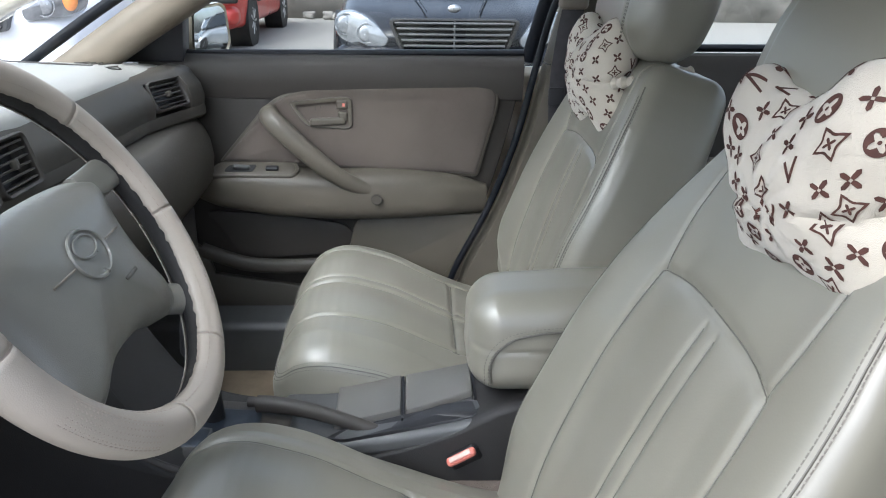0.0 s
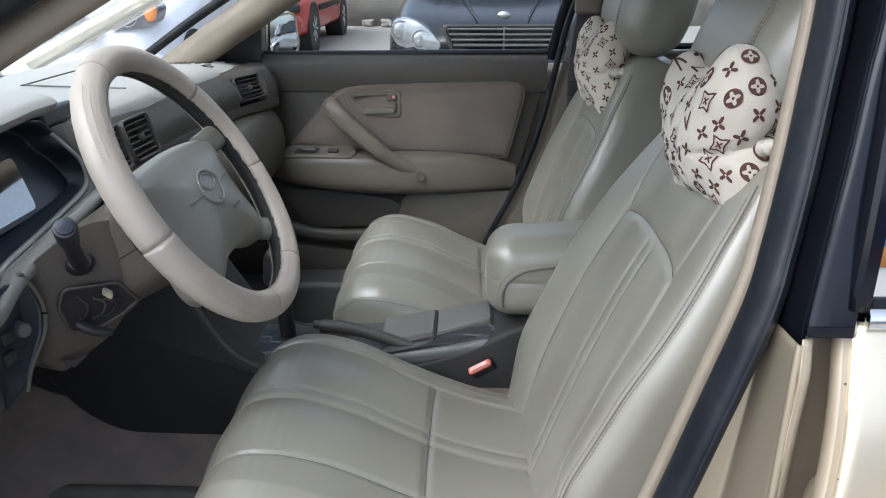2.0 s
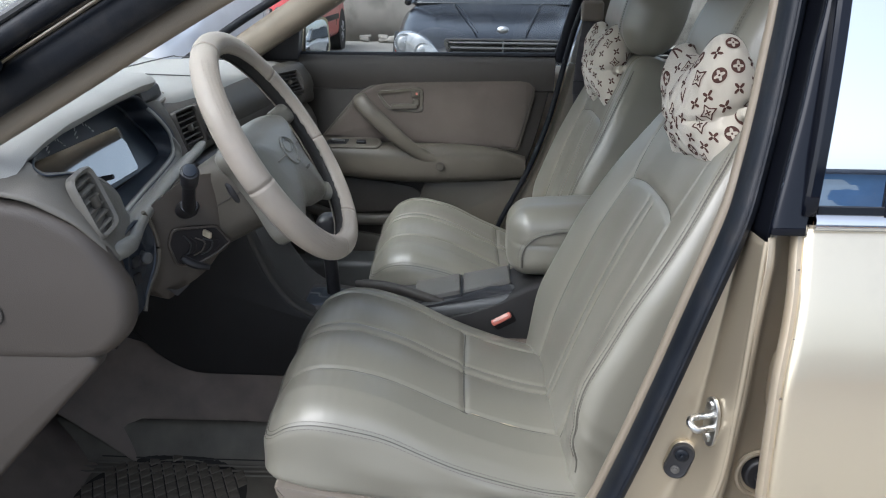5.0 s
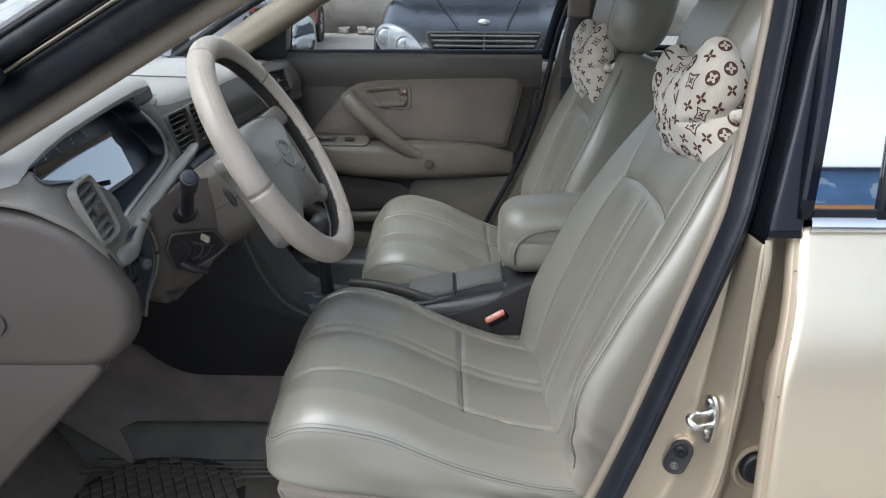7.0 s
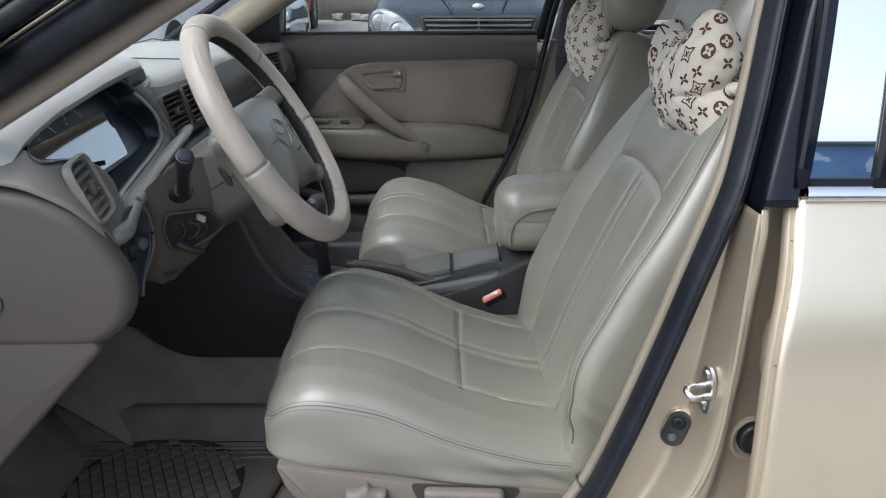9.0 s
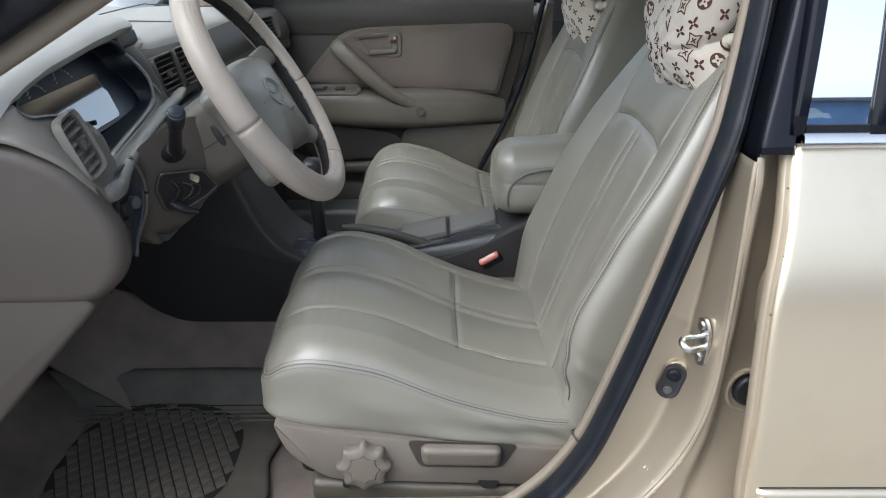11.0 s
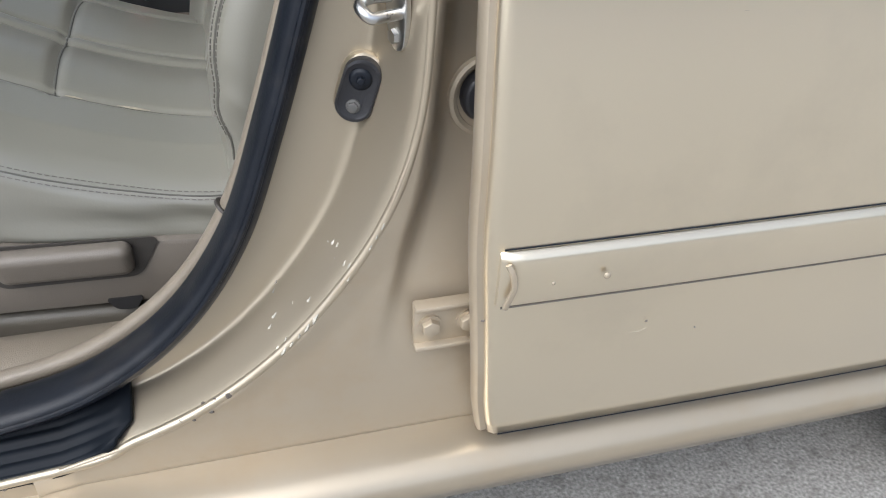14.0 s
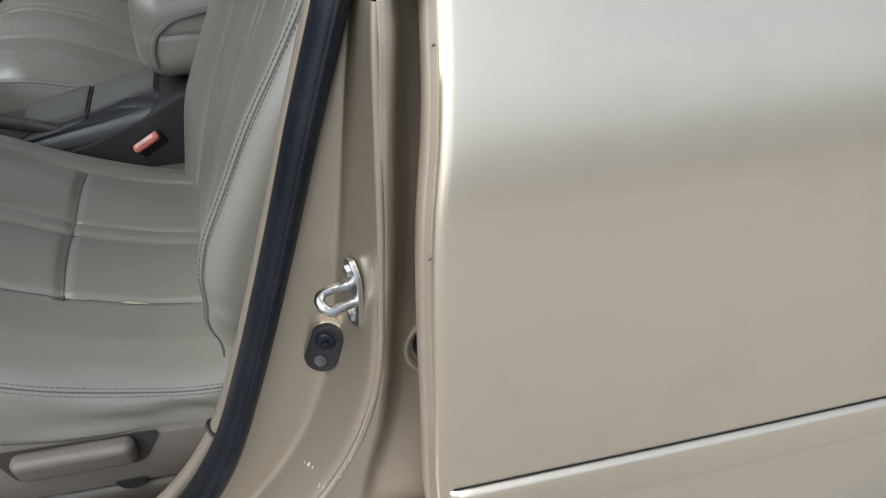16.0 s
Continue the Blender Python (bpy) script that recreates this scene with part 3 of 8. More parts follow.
part("grommet", join(sweep([(0.368 + 0.027 * math.cos(a), g, 0.614 + 0.030 * math.sin(a)) for a in [k * math.pi / 14 for k in range(28)]], oval(0.004, 0.004, 8), (0, 1, 0), True)), PAINT_DUSTY_SHADE, car_body)
part("grommet_rubber", join(cyl((0.370, g + 0.004, 0.614), (0.370, g - 0.007, 0.614), 0.0240, 0.020, 24, 0.003), cyl((0.370, g, 0.614), (0.370, g - 0.016, 0.614), 0.010, 0.009, 16, 0.002)), BLACK_PLASTIC, car_body)
rnd = random.Random(4)


def chip(at, size, mat, seed, wide=1.3, tall=1.0, slant=0.0):
    """A ragged flake of missing paint."""
    r = random.Random(seed)
    bm = bmesh.new()
    c = V(at)
    top = bm.verts.new(c + V((0, -0.0012, 0)))
    ring = []
    for k in range(11):
        a = 2 * math.pi * k / 11
        q = size * r.uniform(0.45, 1.1)
        ring.append(bm.verts.new(c + V((q * math.cos(a) * wide + q * math.sin(a) * slant, 0.0006, q * math.sin(a) * tall))))
    for k in range(11):
        bm.faces.new((top, ring[k], ring[(k + 1) % 11]))
    return bm


for k in range(11):
    i = rnd.randint(106, 132)
    p = ridge_c[i]
    part("paint_chip", chip(p + V((rnd.uniform(-0.004, 0.006), -0.0005, rnd.uniform(-0.004, 0.003))), rnd.uniform(0.0010, 0.0028), PRIMER if k % 3 else CHIP_PALE, k), PRIMER if k % 3 else CHIP_PALE, car_body)

def nearest(rows, x, z, k0=12):
    """The jamb's own point closest to a place in the side view, on its outer half."""
    return min((p for r in rows for p in r[k0:]), key=lambda p: (p.x - x) ** 2 + (p.z - z) ** 2)


for x0, z0, dx, dz, n, w in ((0.246, 0.500, 0.010, 0.016, 9, 0.0022), (0.284, 0.512, 0.003, 0.010, 4, 0.0016), (0.206, 0.434, 0.020, 0.018, 14, 0.0026), (0.222, 0.448, 0.006, 0.012, 6, 0.0028)):
    for j in range(n):
        m = nearest(lower, x0 + rnd.uniform(-dx, dx), z0 + rnd.uniform(-dz, dz))
        part("paint_scrape", chip(m + V((0.0, -0.0028, 0.0)), w * rnd.uniform(0.5, 1.1), SCRAPED, 300 + j, 0.75, 2.2, 0.9), SCRAPED, car_body)
for x0, z0, w in ((0.137, 0.375, 0.0040), (0.145, 0.380, 0.0032), (0.128, 0.370, 0.0030), (0.050, 0.336, 0.0032), (0.020, 0.328, 0.0026)):
    m = nearest(lower, x0, z0, 20)
    part("paint_chip", chip(m + V((0.0, -0.0028, 0.0)), w, PRIMER, int(x0 * 900)), PRIMER, car_body)
part("far_sill_trim", rounded((1.6, 0.13, 0.16), 0.02, (4, 2, 2), lambda x, y, z: V((-0.1 + x, 1.79 + y, 0.275 + z))), GREY_PLASTIC, car_body, "dark grey far sill trim")
part("far_sill_outer", loft([[V((x, y, z)) for y, z in ((1.80, 0.35), (1.90, 0.33), (1.935, 0.29), (1.92, 0.22), (1.70, 0.17))] for x in (-1.0, 0.2, 1.4)], False, False), PAINT, car_body, solid=0.003)

# roof, screens, hood and quarters: plain closing forms of the body
def bow(x0, x1, z0, z1, half0, half1, drop, n=14, m=16):
    rows = []
    for i in range(n + 1):
        t = i / n
        x = x0 + (x1 - x0) * t
        z = z0 + (z1 - z0) * t
        h = half0 + (half1 - half0) * t
        rows.append([V((x, MID + h * s, z - drop * abs(s) ** 3)) for s in [2 * k / m - 1 for k in range(m + 1)]])
    return rows


part("roof", loft(bow(-0.18, 1.02, 1.425, 1.41, 0.60, 0.58, 0.05), False, False), PAINT, car_body, solid=0.004)
part("headliner", loft(bow(-0.20, 1.02, 1.395, 1.385, 0.60, 0.58, 0.05), False, False), HEADLINER, car_body, solid=0.004)
part("windscreen", loft(bow(-1.10, -0.19, 0.955, 1.40, 0.735, 0.60, 0.04), False, False), WINDOW, car_body, "clear windscreen", solid=0.004, smooth=False).visible_shadow = False
part("rear_screen", loft(bow(1.02, 1.62, 1.405, 1.02, 0.58, 0.68, 0.04), False, False), WINDOW, car_body, solid=0.004, smooth=False).visible_shadow = False
part("hood", loft(bow(-2.02, -1.12, 0.80, 0.95, 0.72, 0.80, 0.07), False, False), PAINT, car_body, solid=0.004)
part("cowl", loft(bow(-1.16, -1.06, 0.945, 0.95, 0.78, 0.74, 0.03), False, False), CHARCOAL, car_body, solid=0.004)
part("trunk_lid", loft(bow(1.62, 2.18, 1.01, 0.99, 0.70, 0.68, 0.05), False, False), PAINT, car_body, solid=0.004)
part("tail_panel", loft([[V((2.18, MID + s * 0.7, 0.97)) for s in (-1, 0, 1)], [V((2.24, MID + s * 0.72, 0.7)) for s in (-1, 0, 1)], [V((2.26, MID + s * 0.74, 0.28)) for s in (-1, 0, 1)]], False, False), PAINT, car_body, solid=0.004)
part("nose_panel", loft([[V((-2.02, MID + s * 0.7, 0.76)) for s in (-1, 0, 1)], [V((-2.09, MID + s * 0.74, 0.6)) for s in (-1, 0, 1)], [V((-2.06, MID + s * 0.76, 0.25)) for s in (-1, 0, 1)]], False, False), PAINT, car_body, solid=0.004)


def side_panel(x0, x1, sgn, top0, top1, arch):
    rows = []
    for i in range(33):
        x = x0 + (x1 - x0) * i / 32
        top = top0 + (top1 - top0) * i / 32
        low = 0.27
        d = abs(x - arch)
        if d < 0.34:
            low = max(low, 0.30 + math.sqrt(0.34 ** 2 - d * d))
        rows.append([V((x, MID + sgn * (0.885 - 0.07 * k ** 3 + 0.0 * k), low + (top - low) * k)) for k in [j / 8 for j in range(9)]])
    return loft(rows, False, False)


for sgn in (-1, 1):
    part("front_fender", side_panel(-2.05, -0.84, sgn, 0.74, 0.92, -1.50), PAINT, car_body, solid=0.004)
    part("rear_quarter", side_panel(1.32, 2.22, sgn, 0.95, 0.93, 1.20), PAINT, car_body, solid=0.004)
    drop = 0.125 if sgn < 0 else 0.0
    part("roof_rail", sweep(curve([(-1.12, MID + sgn * 0.765, 0.95 - drop), (-0.62, MID + sgn * 0.715, 1.19 - drop), (-0.20, MID + sgn * 0.625, 1.385 - 0.8 * drop), (0.4, MID + sgn * 0.60, 1.41), (1.02, MID + sgn * 0.60, 1.385), (1.6, MID + sgn * 0.70, 1.02)], 8),
         oval(0.03, 0.025, 10) if sgn > 0 else oval(0.02, 0.014, 10)), PAINT if sgn > 0 else BLACK_GLOSS, car_body)
    for wx in (-1.50, 1.22):
        ty = MID + sgn * 0.80
        wheel = part("wheel", sweep([(wx + 0.235 * math.cos(a), ty, 0.30 + 0.235 * math.sin(a)) for a in [k * math.pi / 20 for k in range(40)]], oval(0.095, 0.065, 14, 3), (0, 1, 0), True), TYRE, car_body)
        part("rim", join(cyl((wx, ty - 0.06, 0.30), (wx, ty + 0.06, 0.30), 0.19, seg=32, bevel=0.01)), ALLOY, wheel)
rows = [[V((x, y, 0.205)) for y in (0.40, 0.9, 1.3, 1.72)] for x in (-0.95, 0.0, 0.6, 1.7)]
part("floor_pan", loft(rows, False, False), CARPET, car_body, solid=0.01)
part("firewall", loft([[V((-0.93, y, 0.10)) for y in (0.36, 1.76)], [V((-1.0, y, 0.2)) for y in (0.36, 1.76)], [V((-1.10, y, 0.6)) for y in (0.36, 1.76)], [V((-1.12, y, 0.93)) for y in (0.36, 1.76)]], False, False), CHARCOAL, car_body, solid=0.01)

# driver's A-pillar: trim, two rubber strips, painted channel
def a_line(dx, y, dz, n=6):
    return curve([(-1.02 + dx, y - 0.04, 0.735 + dz), (-0.565 + dx, y, 1.0 + dz), (-0.261 + dx, y + 0.02, 1.177 + dz), (0.02 + dx, y + 0.05, 1.32 + dz), (0.28 + dx, y + 0.06, 1.375 + dz)], n)


part("a_pillar_trim", sweep(a_line(0.0, 0.382, 0.015), oval(0.0150, 0.016, 14, 2.6), (0, 1, 0)), PLASTIC_TRIM, car_body, "pale taupe windscreen pillar trim")
part("a_pillar_seal", sweep(a_line(0.0, 0.352, 0.052), oval(0.0235, 0.022, 16, 2.3), (0, 1, 0)), SEAL, car_body, "black rubber weatherstrip along the windscreen pillar")
part("a_pillar_channel", sweep(a_line(0.0, 0.352, 0.080), oval(0.0030, 0.012, 12, 2.6), (0, 1, 0)), PAINT_DUSTY_SHADE, car_body)
part("a_pillar_outer_seal", sweep(a_line(0.0, 0.322, 0.097), oval(0.0125, 0.016, 14, 2.6), (0, 1, 0)), SEAL, car_body)
part("a_pillar_skin", sweep(a_line(0.0, 0.322, 0.117), oval(0.0065, 0.014, 12, 2.6), (0, 1, 0)), GREY_PLASTIC, car_body)
part("seal_clip", shift(rounded((0.050, 0.022, 0.052), 0.009, (2, 2, 2)), pose(-0.545, 0.300, 1.104, 0, -30, 0)), SEAL, car_body)

# far side: pillar trims
part("far_a_pillar_trim", sweep(curve([(-0.78, 1.80, 0.895), (-0.58, 1.775, 1.025), (-0.40, 1.735, 1.135), (-0.18, 1.69, 1.28), (0.0, 1.66, 1.375)], 8),
     oval(0.042, 0.050, 18, 2.4), (0, 1, 0)), PLASTIC_TRIM, car_body, "pale taupe far windscreen pillar trim")
part("far_screen_edge", sweep(curve([(-0.86, 1.80, 0.925), (-0.655, 1.785, 1.06), (-0.45, 1.745, 1.18), (-0.2, 1.70, 1.34)], 8), oval(0.012, 0.012, 10), (0, 1, 0)), SEAL, car_body)
far_low = curve([(0.10, 1.79, 0.30), (0.13, 1.79, 0.46), (0.205, 1.79, 0.62), (0.262, 1.79, 0.78), (0.302, 1.785, 0.955)], 6)
part("far_pillar_trim_lower", loft([[p + V((a, b, 0)) for a, b in ((0.0, 0.05), (0.0, 0.02), (0.012, 0.0), (0.10, -0.006), (0.19, 0.0), (0.2, 0.05))] for p in far_low], True, True), PLASTIC_MID, car_body,
     "taupe lower centre pillar trim")
far_up = curve([(0.303, 1.783, 0.958), (0.325, 1.765, 1.06), (0.36, 1.735, 1.2), (0.40, 1.70, 1.36)], 6)
part("far_pillar_trim_upper", loft([[p + V((a, b, 0)) for a, b in ((0.0, 0.05), (0.0, 0.02), (0.01, 0.0), (0.05, -0.006), (0.12, 0.0), (0.13, 0.05))] for p in far_up], True, True), PLASTIC_MID, car_body)
part("far_door_seal", sweep(curve([(0.075, 1.80, 0.34), (0.108, 1.80, 0.46), (0.185, 1.80, 0.62), (0.243, 1.80, 0.78), (0.283, 1.795, 0.955), (0.305, 1.775, 1.06), (0.345, 1.74, 1.2), (0.37, 1.71, 1.37)], 6), oval(0.008, 0.010, 12), (0, 1, 0)), SEAL, car_body)

# ---- rear door on this side ----
rear_door = thing("rear_door", (0.85, 0.2, 0.0), "closed champagne gold rear door with a rubbing strip", "car door")


def skin_y(z):
    return smooth_lerp(z, [(0.31, 0.216), (0.36, 0.204), (0.45, 0.192), (0.56, 0.184), (0.63, 0.184), (0.70, 0.189), (0.77, 0.2005), (0.83, 0.216), (0.90, 0.240), (0.95, 0.266)], 0.04)


def front_x(z):
    return smooth_lerp(z, [(0.30, 0.372), (0.34, 0.362), (0.54, 0.343), (0.70, 0.343), (0.78, 0.347), (0.85, 0.359), (0.95, 0.367)], 0.03)


zs = [0.312 + (0.945 - 0.312) * k / 44 for k in range(45)]
rows = []
for z in zs:
    fx = front_x(z)
    row = [V((fx + 0.008, skin_y(z) + 0.034, z)), V((fx + 0.001, skin_y(z) + 0.03, z)), V((fx - 0.001, skin_y(z) + 0.012, z)), V((fx, skin_y(z) + 0.004, z)), V((fx + 0.004, skin_y(z) + 0.0005, z)), V((fx + 0.009, skin_y(z), z))]
    for k in range(1, 26):
        x = fx + 0.009 + (1.30 - fx) * (k / 25) ** 1.3
        bulge = -0.006 * math.sin(math.pi * min(1, (x - fx) / 0.95))
        row.append(V((x, skin_y(z) + bulge, z)))
    rows.append(row)
door_skin = part("door_skin", loft(rows, False, False), PAINT, rear_door, "champagne metallic door skin with fine scratches", solid=0.0015)
flange = [V((front_x(z) - 0.0035, skin_y(z) + 0.016, z)) for z in zs]
part("door_edge_flange", sweep(flange, oval(0.006, 0.009, 10, 3), (0, 1, 0)), PAINT_DUSTY_SHADE, rear_door, "champagne folded door edge with chipped paint")
for k in range(9):
    z = rnd.uniform(0.42, 0.92)
    part("paint_chip", chip((front_x(z) - 0.0005 + rnd.uniform(-0.004, 0.004), skin_y(z) + 0.0035, z), rnd.uniform(0.0008, 0.0017), PRIMER, 40 + k), PRIMER, rear_door)
# rubbing strip with a turned end
rows = []
for i in range(31):
    x = 0.353 + 0.94 * (i / 30) ** 1.4
    e = min(1.0, (x - 0.353) / 0.004 * 0.5 + 0.5)
    b = skin_y(0.51) - 0.006 * math.sin(math.pi * min(1, (x - 0.343) / 0.95))
    rows.append([V((x, b + 0.004, 0.538)), V((x, b - 0.004 * e, 0.5375)), V((x, b - 0.0085 * e, 0.534)), V((x, b - 0.0095 * e, 0.529)), V((x, b - 0.0085 * e, 0.515)), V((x, b - 0.0075 * e, 0.500)), V((x, b - 0.0045 * e, 0.4885)), V((x, b - 0.001 * e, 0.4868)), V((x, b + 0.004, 0.4865))])
strip = part("rubbing_strip", loft(rows, True, True), PAINT, rear_door, "champagne plastic rubbing strip with a curled end")
part("strip_end_curl", sweep(curve([(0.3565, 0.176, 0.532), (0.3600, 0.1735, 0.524), (0.3615, 0.173, 0.512), (0.3585, 0.1745, 0.500), (0.3565, 0.176, 0.492)], 6), oval(0.0025, 0.002, 8), (0, 1, 0)), PAINT_DUSTY_SHADE, strip)
for dx, r in ((0.435, 0.003), (0.392, 0.0016), (0.86, 0.003)):
    part("strip_pimple", ball((dx, 0.1735, 0.5115), r, (1, 0.5, 1), 10, 6), PAINT_DUSTY_SHADE, strip)
# thin dark beads draw the shade lines along the strip and door bottom
part("strip_shadow_gap", sweep([V((x, skin_y(0.5395) - 0.006 * math.sin(math.pi * min(1, (x - 0.343) / 0.95)) - 0.0012, 0.5393)) for x in [0.356 + 0.0234 * k for k in range(40)]], oval(0.0007, 0.0007, 8)), SEAL, rear_door)
part("strip_lower_shadow_gap", sweep([V((x, skin_y(0.4820) - 0.006 * math.sin(math.pi * min(1, (x - 0.343) / 0.95)) - 0.0006, 0.4820)) for x in [0.358 + 0.0234 * k for k in range(40)]], oval(0.0010, 0.0010, 8)), PLASTIC_PALE, rear_door)
part("door_lower_shadow_gap", sweep([V((x, skin_y(0.3115) - 0.006 * math.sin(math.pi * min(1, (x - 0.372) / 0.95)) + 0.0006, 0.3108)) for x in [0.376 + 0.0234 * k for k in range(40)]], oval(0.0017, 0.0017, 8)), SEAL, rear_door)
for x0, z0, x1, z1 in ((0.60, 0.655, 0.655, 0.672), (0.62, 0.648, 0.69, 0.668), (0.50, 0.700, 0.530, 0.706), (0.74, 0.80, 0.80, 0.81), (0.46, 0.43, 0.50, 0.436)):
    line = [V((x0 + (x1 - x0) * k / 8, skin_y(z0 + (z1 - z0) * k / 8) - 0.006 * math.sin(math.pi * min(1, (x0 + (x1 - x0) * k / 8 - 0.343) / 0.95)) - 0.0002, z0 + (z1 - z0) * k / 8 + 0.002 * math.sin(k))) for k in range(9)]
    part("scratch", sweep(line, oval(0.0004, 0.0003, 5), scale=lambda t: 0.3 + math.sin(math.pi * t)), PAINT_DUSTY_SHADE, rear_door)
for k in range(12):
    x, z = rnd.uniform(0.42, 1.0), rnd.uniform(0.34, 0.47)
    part("stone_chip", chip((x, skin_y(z) - 0.0055, z), rnd.uniform(0.0008, 0.0016), PRIMER, 80 + k), PRIMER, rear_door)
# waist: chrome strip, rubber, glass, divider
by = skin_y(0.945)
part("waist_chrome", loft([[V((x, by + a, z)) for a, z in ((0.006, 0.939), (-0.004, 0.940), (-0.008, 0.944), (-0.0075, 0.953), (-0.003, 0.958), (0.006, 0.959))] for x in (0.372, 0.376, 0.6, 0.9, 1.29)], True, True), CHROME, rear_door, "polished chrome waist strip")
part("waist_rubber", loft([[V((x, by + a, z)) for a, z in ((0.004, 0.957), (-0.003, 0.958), (-0.002, 0.966), (0.010, 0.968))] for x in (0.374, 0.6, 0.9, 1.29)], True, True), SEAL, rear_door)
def glass_y(z):
    """The side glass curves inward towards the roof."""
    d = max(0.0, z - 0.95)
    return by + 0.001 + 0.117 * (z - 0.95) + d * d / 2.4


gz = [0.945 + 0.0055 * k for k in range(77)]
part("window_glass", loft([[V((x, glass_y(z), z)) for x in (0.372 + 0.095 * (z - 0.95), 0.7, 1.0, 1.24)] for z in gz], False, False), FILM, rear_door, "mirror-tinted rear side window", solid=0.003, smooth=False)
part("window_divider", loft([[V((0.446 + 0.028 * k + 0.05 * (z - 1.0), glass_y(z) - 0.004, z)) for k in (0, 1)] for z in gz[::4]], False, False), BLACK_GLOSS, rear_door, solid=0.005)
part("front_sash", loft([[V((0.358 + 0.095 * (z - 0.95) + a, glass_y(z) + b, z)) for a, b in ((0.0, 0.010), (0.0, -0.004), (0.003, -0.007), (0.012, -0.007), (0.015, -0.001))] for z in gz[2::4]], False, False), BLACK_GLOSS, rear_door, "gloss black window frame", solid=0.002)
inner = [[V((x, 0.335 + (0.0 if z < 0.9 else 0.0), z)) for x in (0.50, 0.9, 1.25)] for z in (0.30, 0.6, 0.93)]
part("inner_panel", loft(inner, False, False), PLASTIC_DARK, rear_door, solid=0.01)
# ---- front seats ----
SEAT_Y, SEAT_DX = 0.72, 0.0
BITE = V((0.150, SEAT_Y, 0.455))
LEAN_BACK = radians(22.6)
UP_BACK = V((math.sin(LEAN_BACK), 0, math.cos(LEAN_BACK)))
OUT_BACK = V((-math.cos(LEAN_BACK), 0, math.sin(LEAN_BACK)))
CUSHION_TOP = [(-0.33, 0.50), (-0.31, 0.552), (-0.27, 0.584), (-0.21, 0.592), (-0.12, 0.570), (-0.03, 0.524), (0.04, 0.495), (0.12, 0.472), (0.22, 0.46)]
CUSHION_LOW = [(-0.33, 0.455), (-0.27, 0.436), (-0.1, 0.417), (0.2, 0.390)]


def cushion_place(x, y, z):
    """Bends the rounded cushion box to the seat's height and puts the seams in."""
    k = (z + 0.08) / 0.16
    wx = -0.055 + x
    top = smooth_lerp(wx, CUSHION_TOP, 0.035)
    low = smooth_lerp(wx, CUSHION_LOW, 0.04)
    a = y / 0.27
    top += 0.010 * (1 - a * a) - 0.018 * max(0, abs(a) - 0.75) / 0.25
    s = 0.0
    if k > 0.8:
        fan = 1.0 + 0.10 * max(0, -wx) / 0.3
        cross = groove(wx - 0.002 - 0.10 * (y + 0.01) ** 2, 0.006) * (1 if -0.145 < y < 0.175 else 0)
        s += 0.0042 * cross
        for u in (-0.135, 0.17):
            s += 0.0046 * groove(y - u * fan, 0.0042)
        for u in (-0.006, 0.022):
            s += 0.0044 * groove(y - u, 0.0042)
        puff = 0.0
        for u0, u1 in ((-0.135, -0.006), (0.022, 0.17)):
            if u0 < y < u1:
                puff = 0.0095 * math.sin(math.pi * (y - u0) / (u1 - u0))
        if -0.006 < y < 0.022:
            puff = 0.003
        s -= puff * (0.6 if wx > 0 else 1.0)
        s -= 0.0011 * noise.noise(V((wx * 14, y * 11, 2.0))) + 0.0016 * math.sin(wx * 60 + 9 * y) * groove(y + 0.0, 0.15) * (1 if wx < -0.05 else 0.2) * 0.3
    w = smooth_lerp(wx, [(-0.33, 0.90), (-0.24, 1.0), (0.0, 1.0), (0.2, 0.97)], 0.05)
    sag = 0.005 * noise.noise(V((wx * 9, y * 4, k * 3))) + 0.0022 * math.sin(70 * wx + 9 * k) * max(0.0, min(1.0, (wx - 0.02) / 0.12)) * math.sin(math.pi * max(0.0, min(1.0, k)))
    return V((SEAT_DX + wx + 0.010 * ease((-0.15 - wx) / 0.17), SEAT_Y + y * w + (sag if abs(a) > 0.9 else 0), low + (top - low) * k - s))


def panel_side(h):
    return 0.148 + 0.012 * math.sin(h * 6)


def panel_arch(u):
    return 0.436 - 0.9 * max(0, abs(u) - 0.03) ** 2


PANEL_SEAM = [(-panel_side(h), h) for h in [0.02 + 0.0200 * i for i in range(21)]] + [(u, panel_arch(u)) for u in [-0.150 + 0.01 * i for i in range(31)]]
PANEL_SEAM += [(panel_side(h), h) for h in [0.42 - 0.0200 * i for i in range(21)]]
SEAM_A = np.array(PANEL_SEAM[:-1])
SEAM_D = np.array(PANEL_SEAM[1:]) - SEAM_A
SEAM_L = (SEAM_D ** 2).sum(1) + 1e-12
BACK_R, BACK_LOW = 0.034, 0.06
FACING = 1                 # side of the doorway: 1 for the driver's seat, -1 for the far one


def seam_gap(u, h):
    """Distance from a place on the backrest to the stitched panel's outline."""
    r = np.array((u, h)) - SEAM_A
    t = np.clip((r * SEAM_D).sum(1) / SEAM_L, 0, 1)
    return float(np.sqrt(((r - SEAM_D * t[:, None]) ** 2).sum(1).min()))


def ease(x):
    x = max(0.0, min(1.0, x))
    return x * x * (3 - 2 * x)


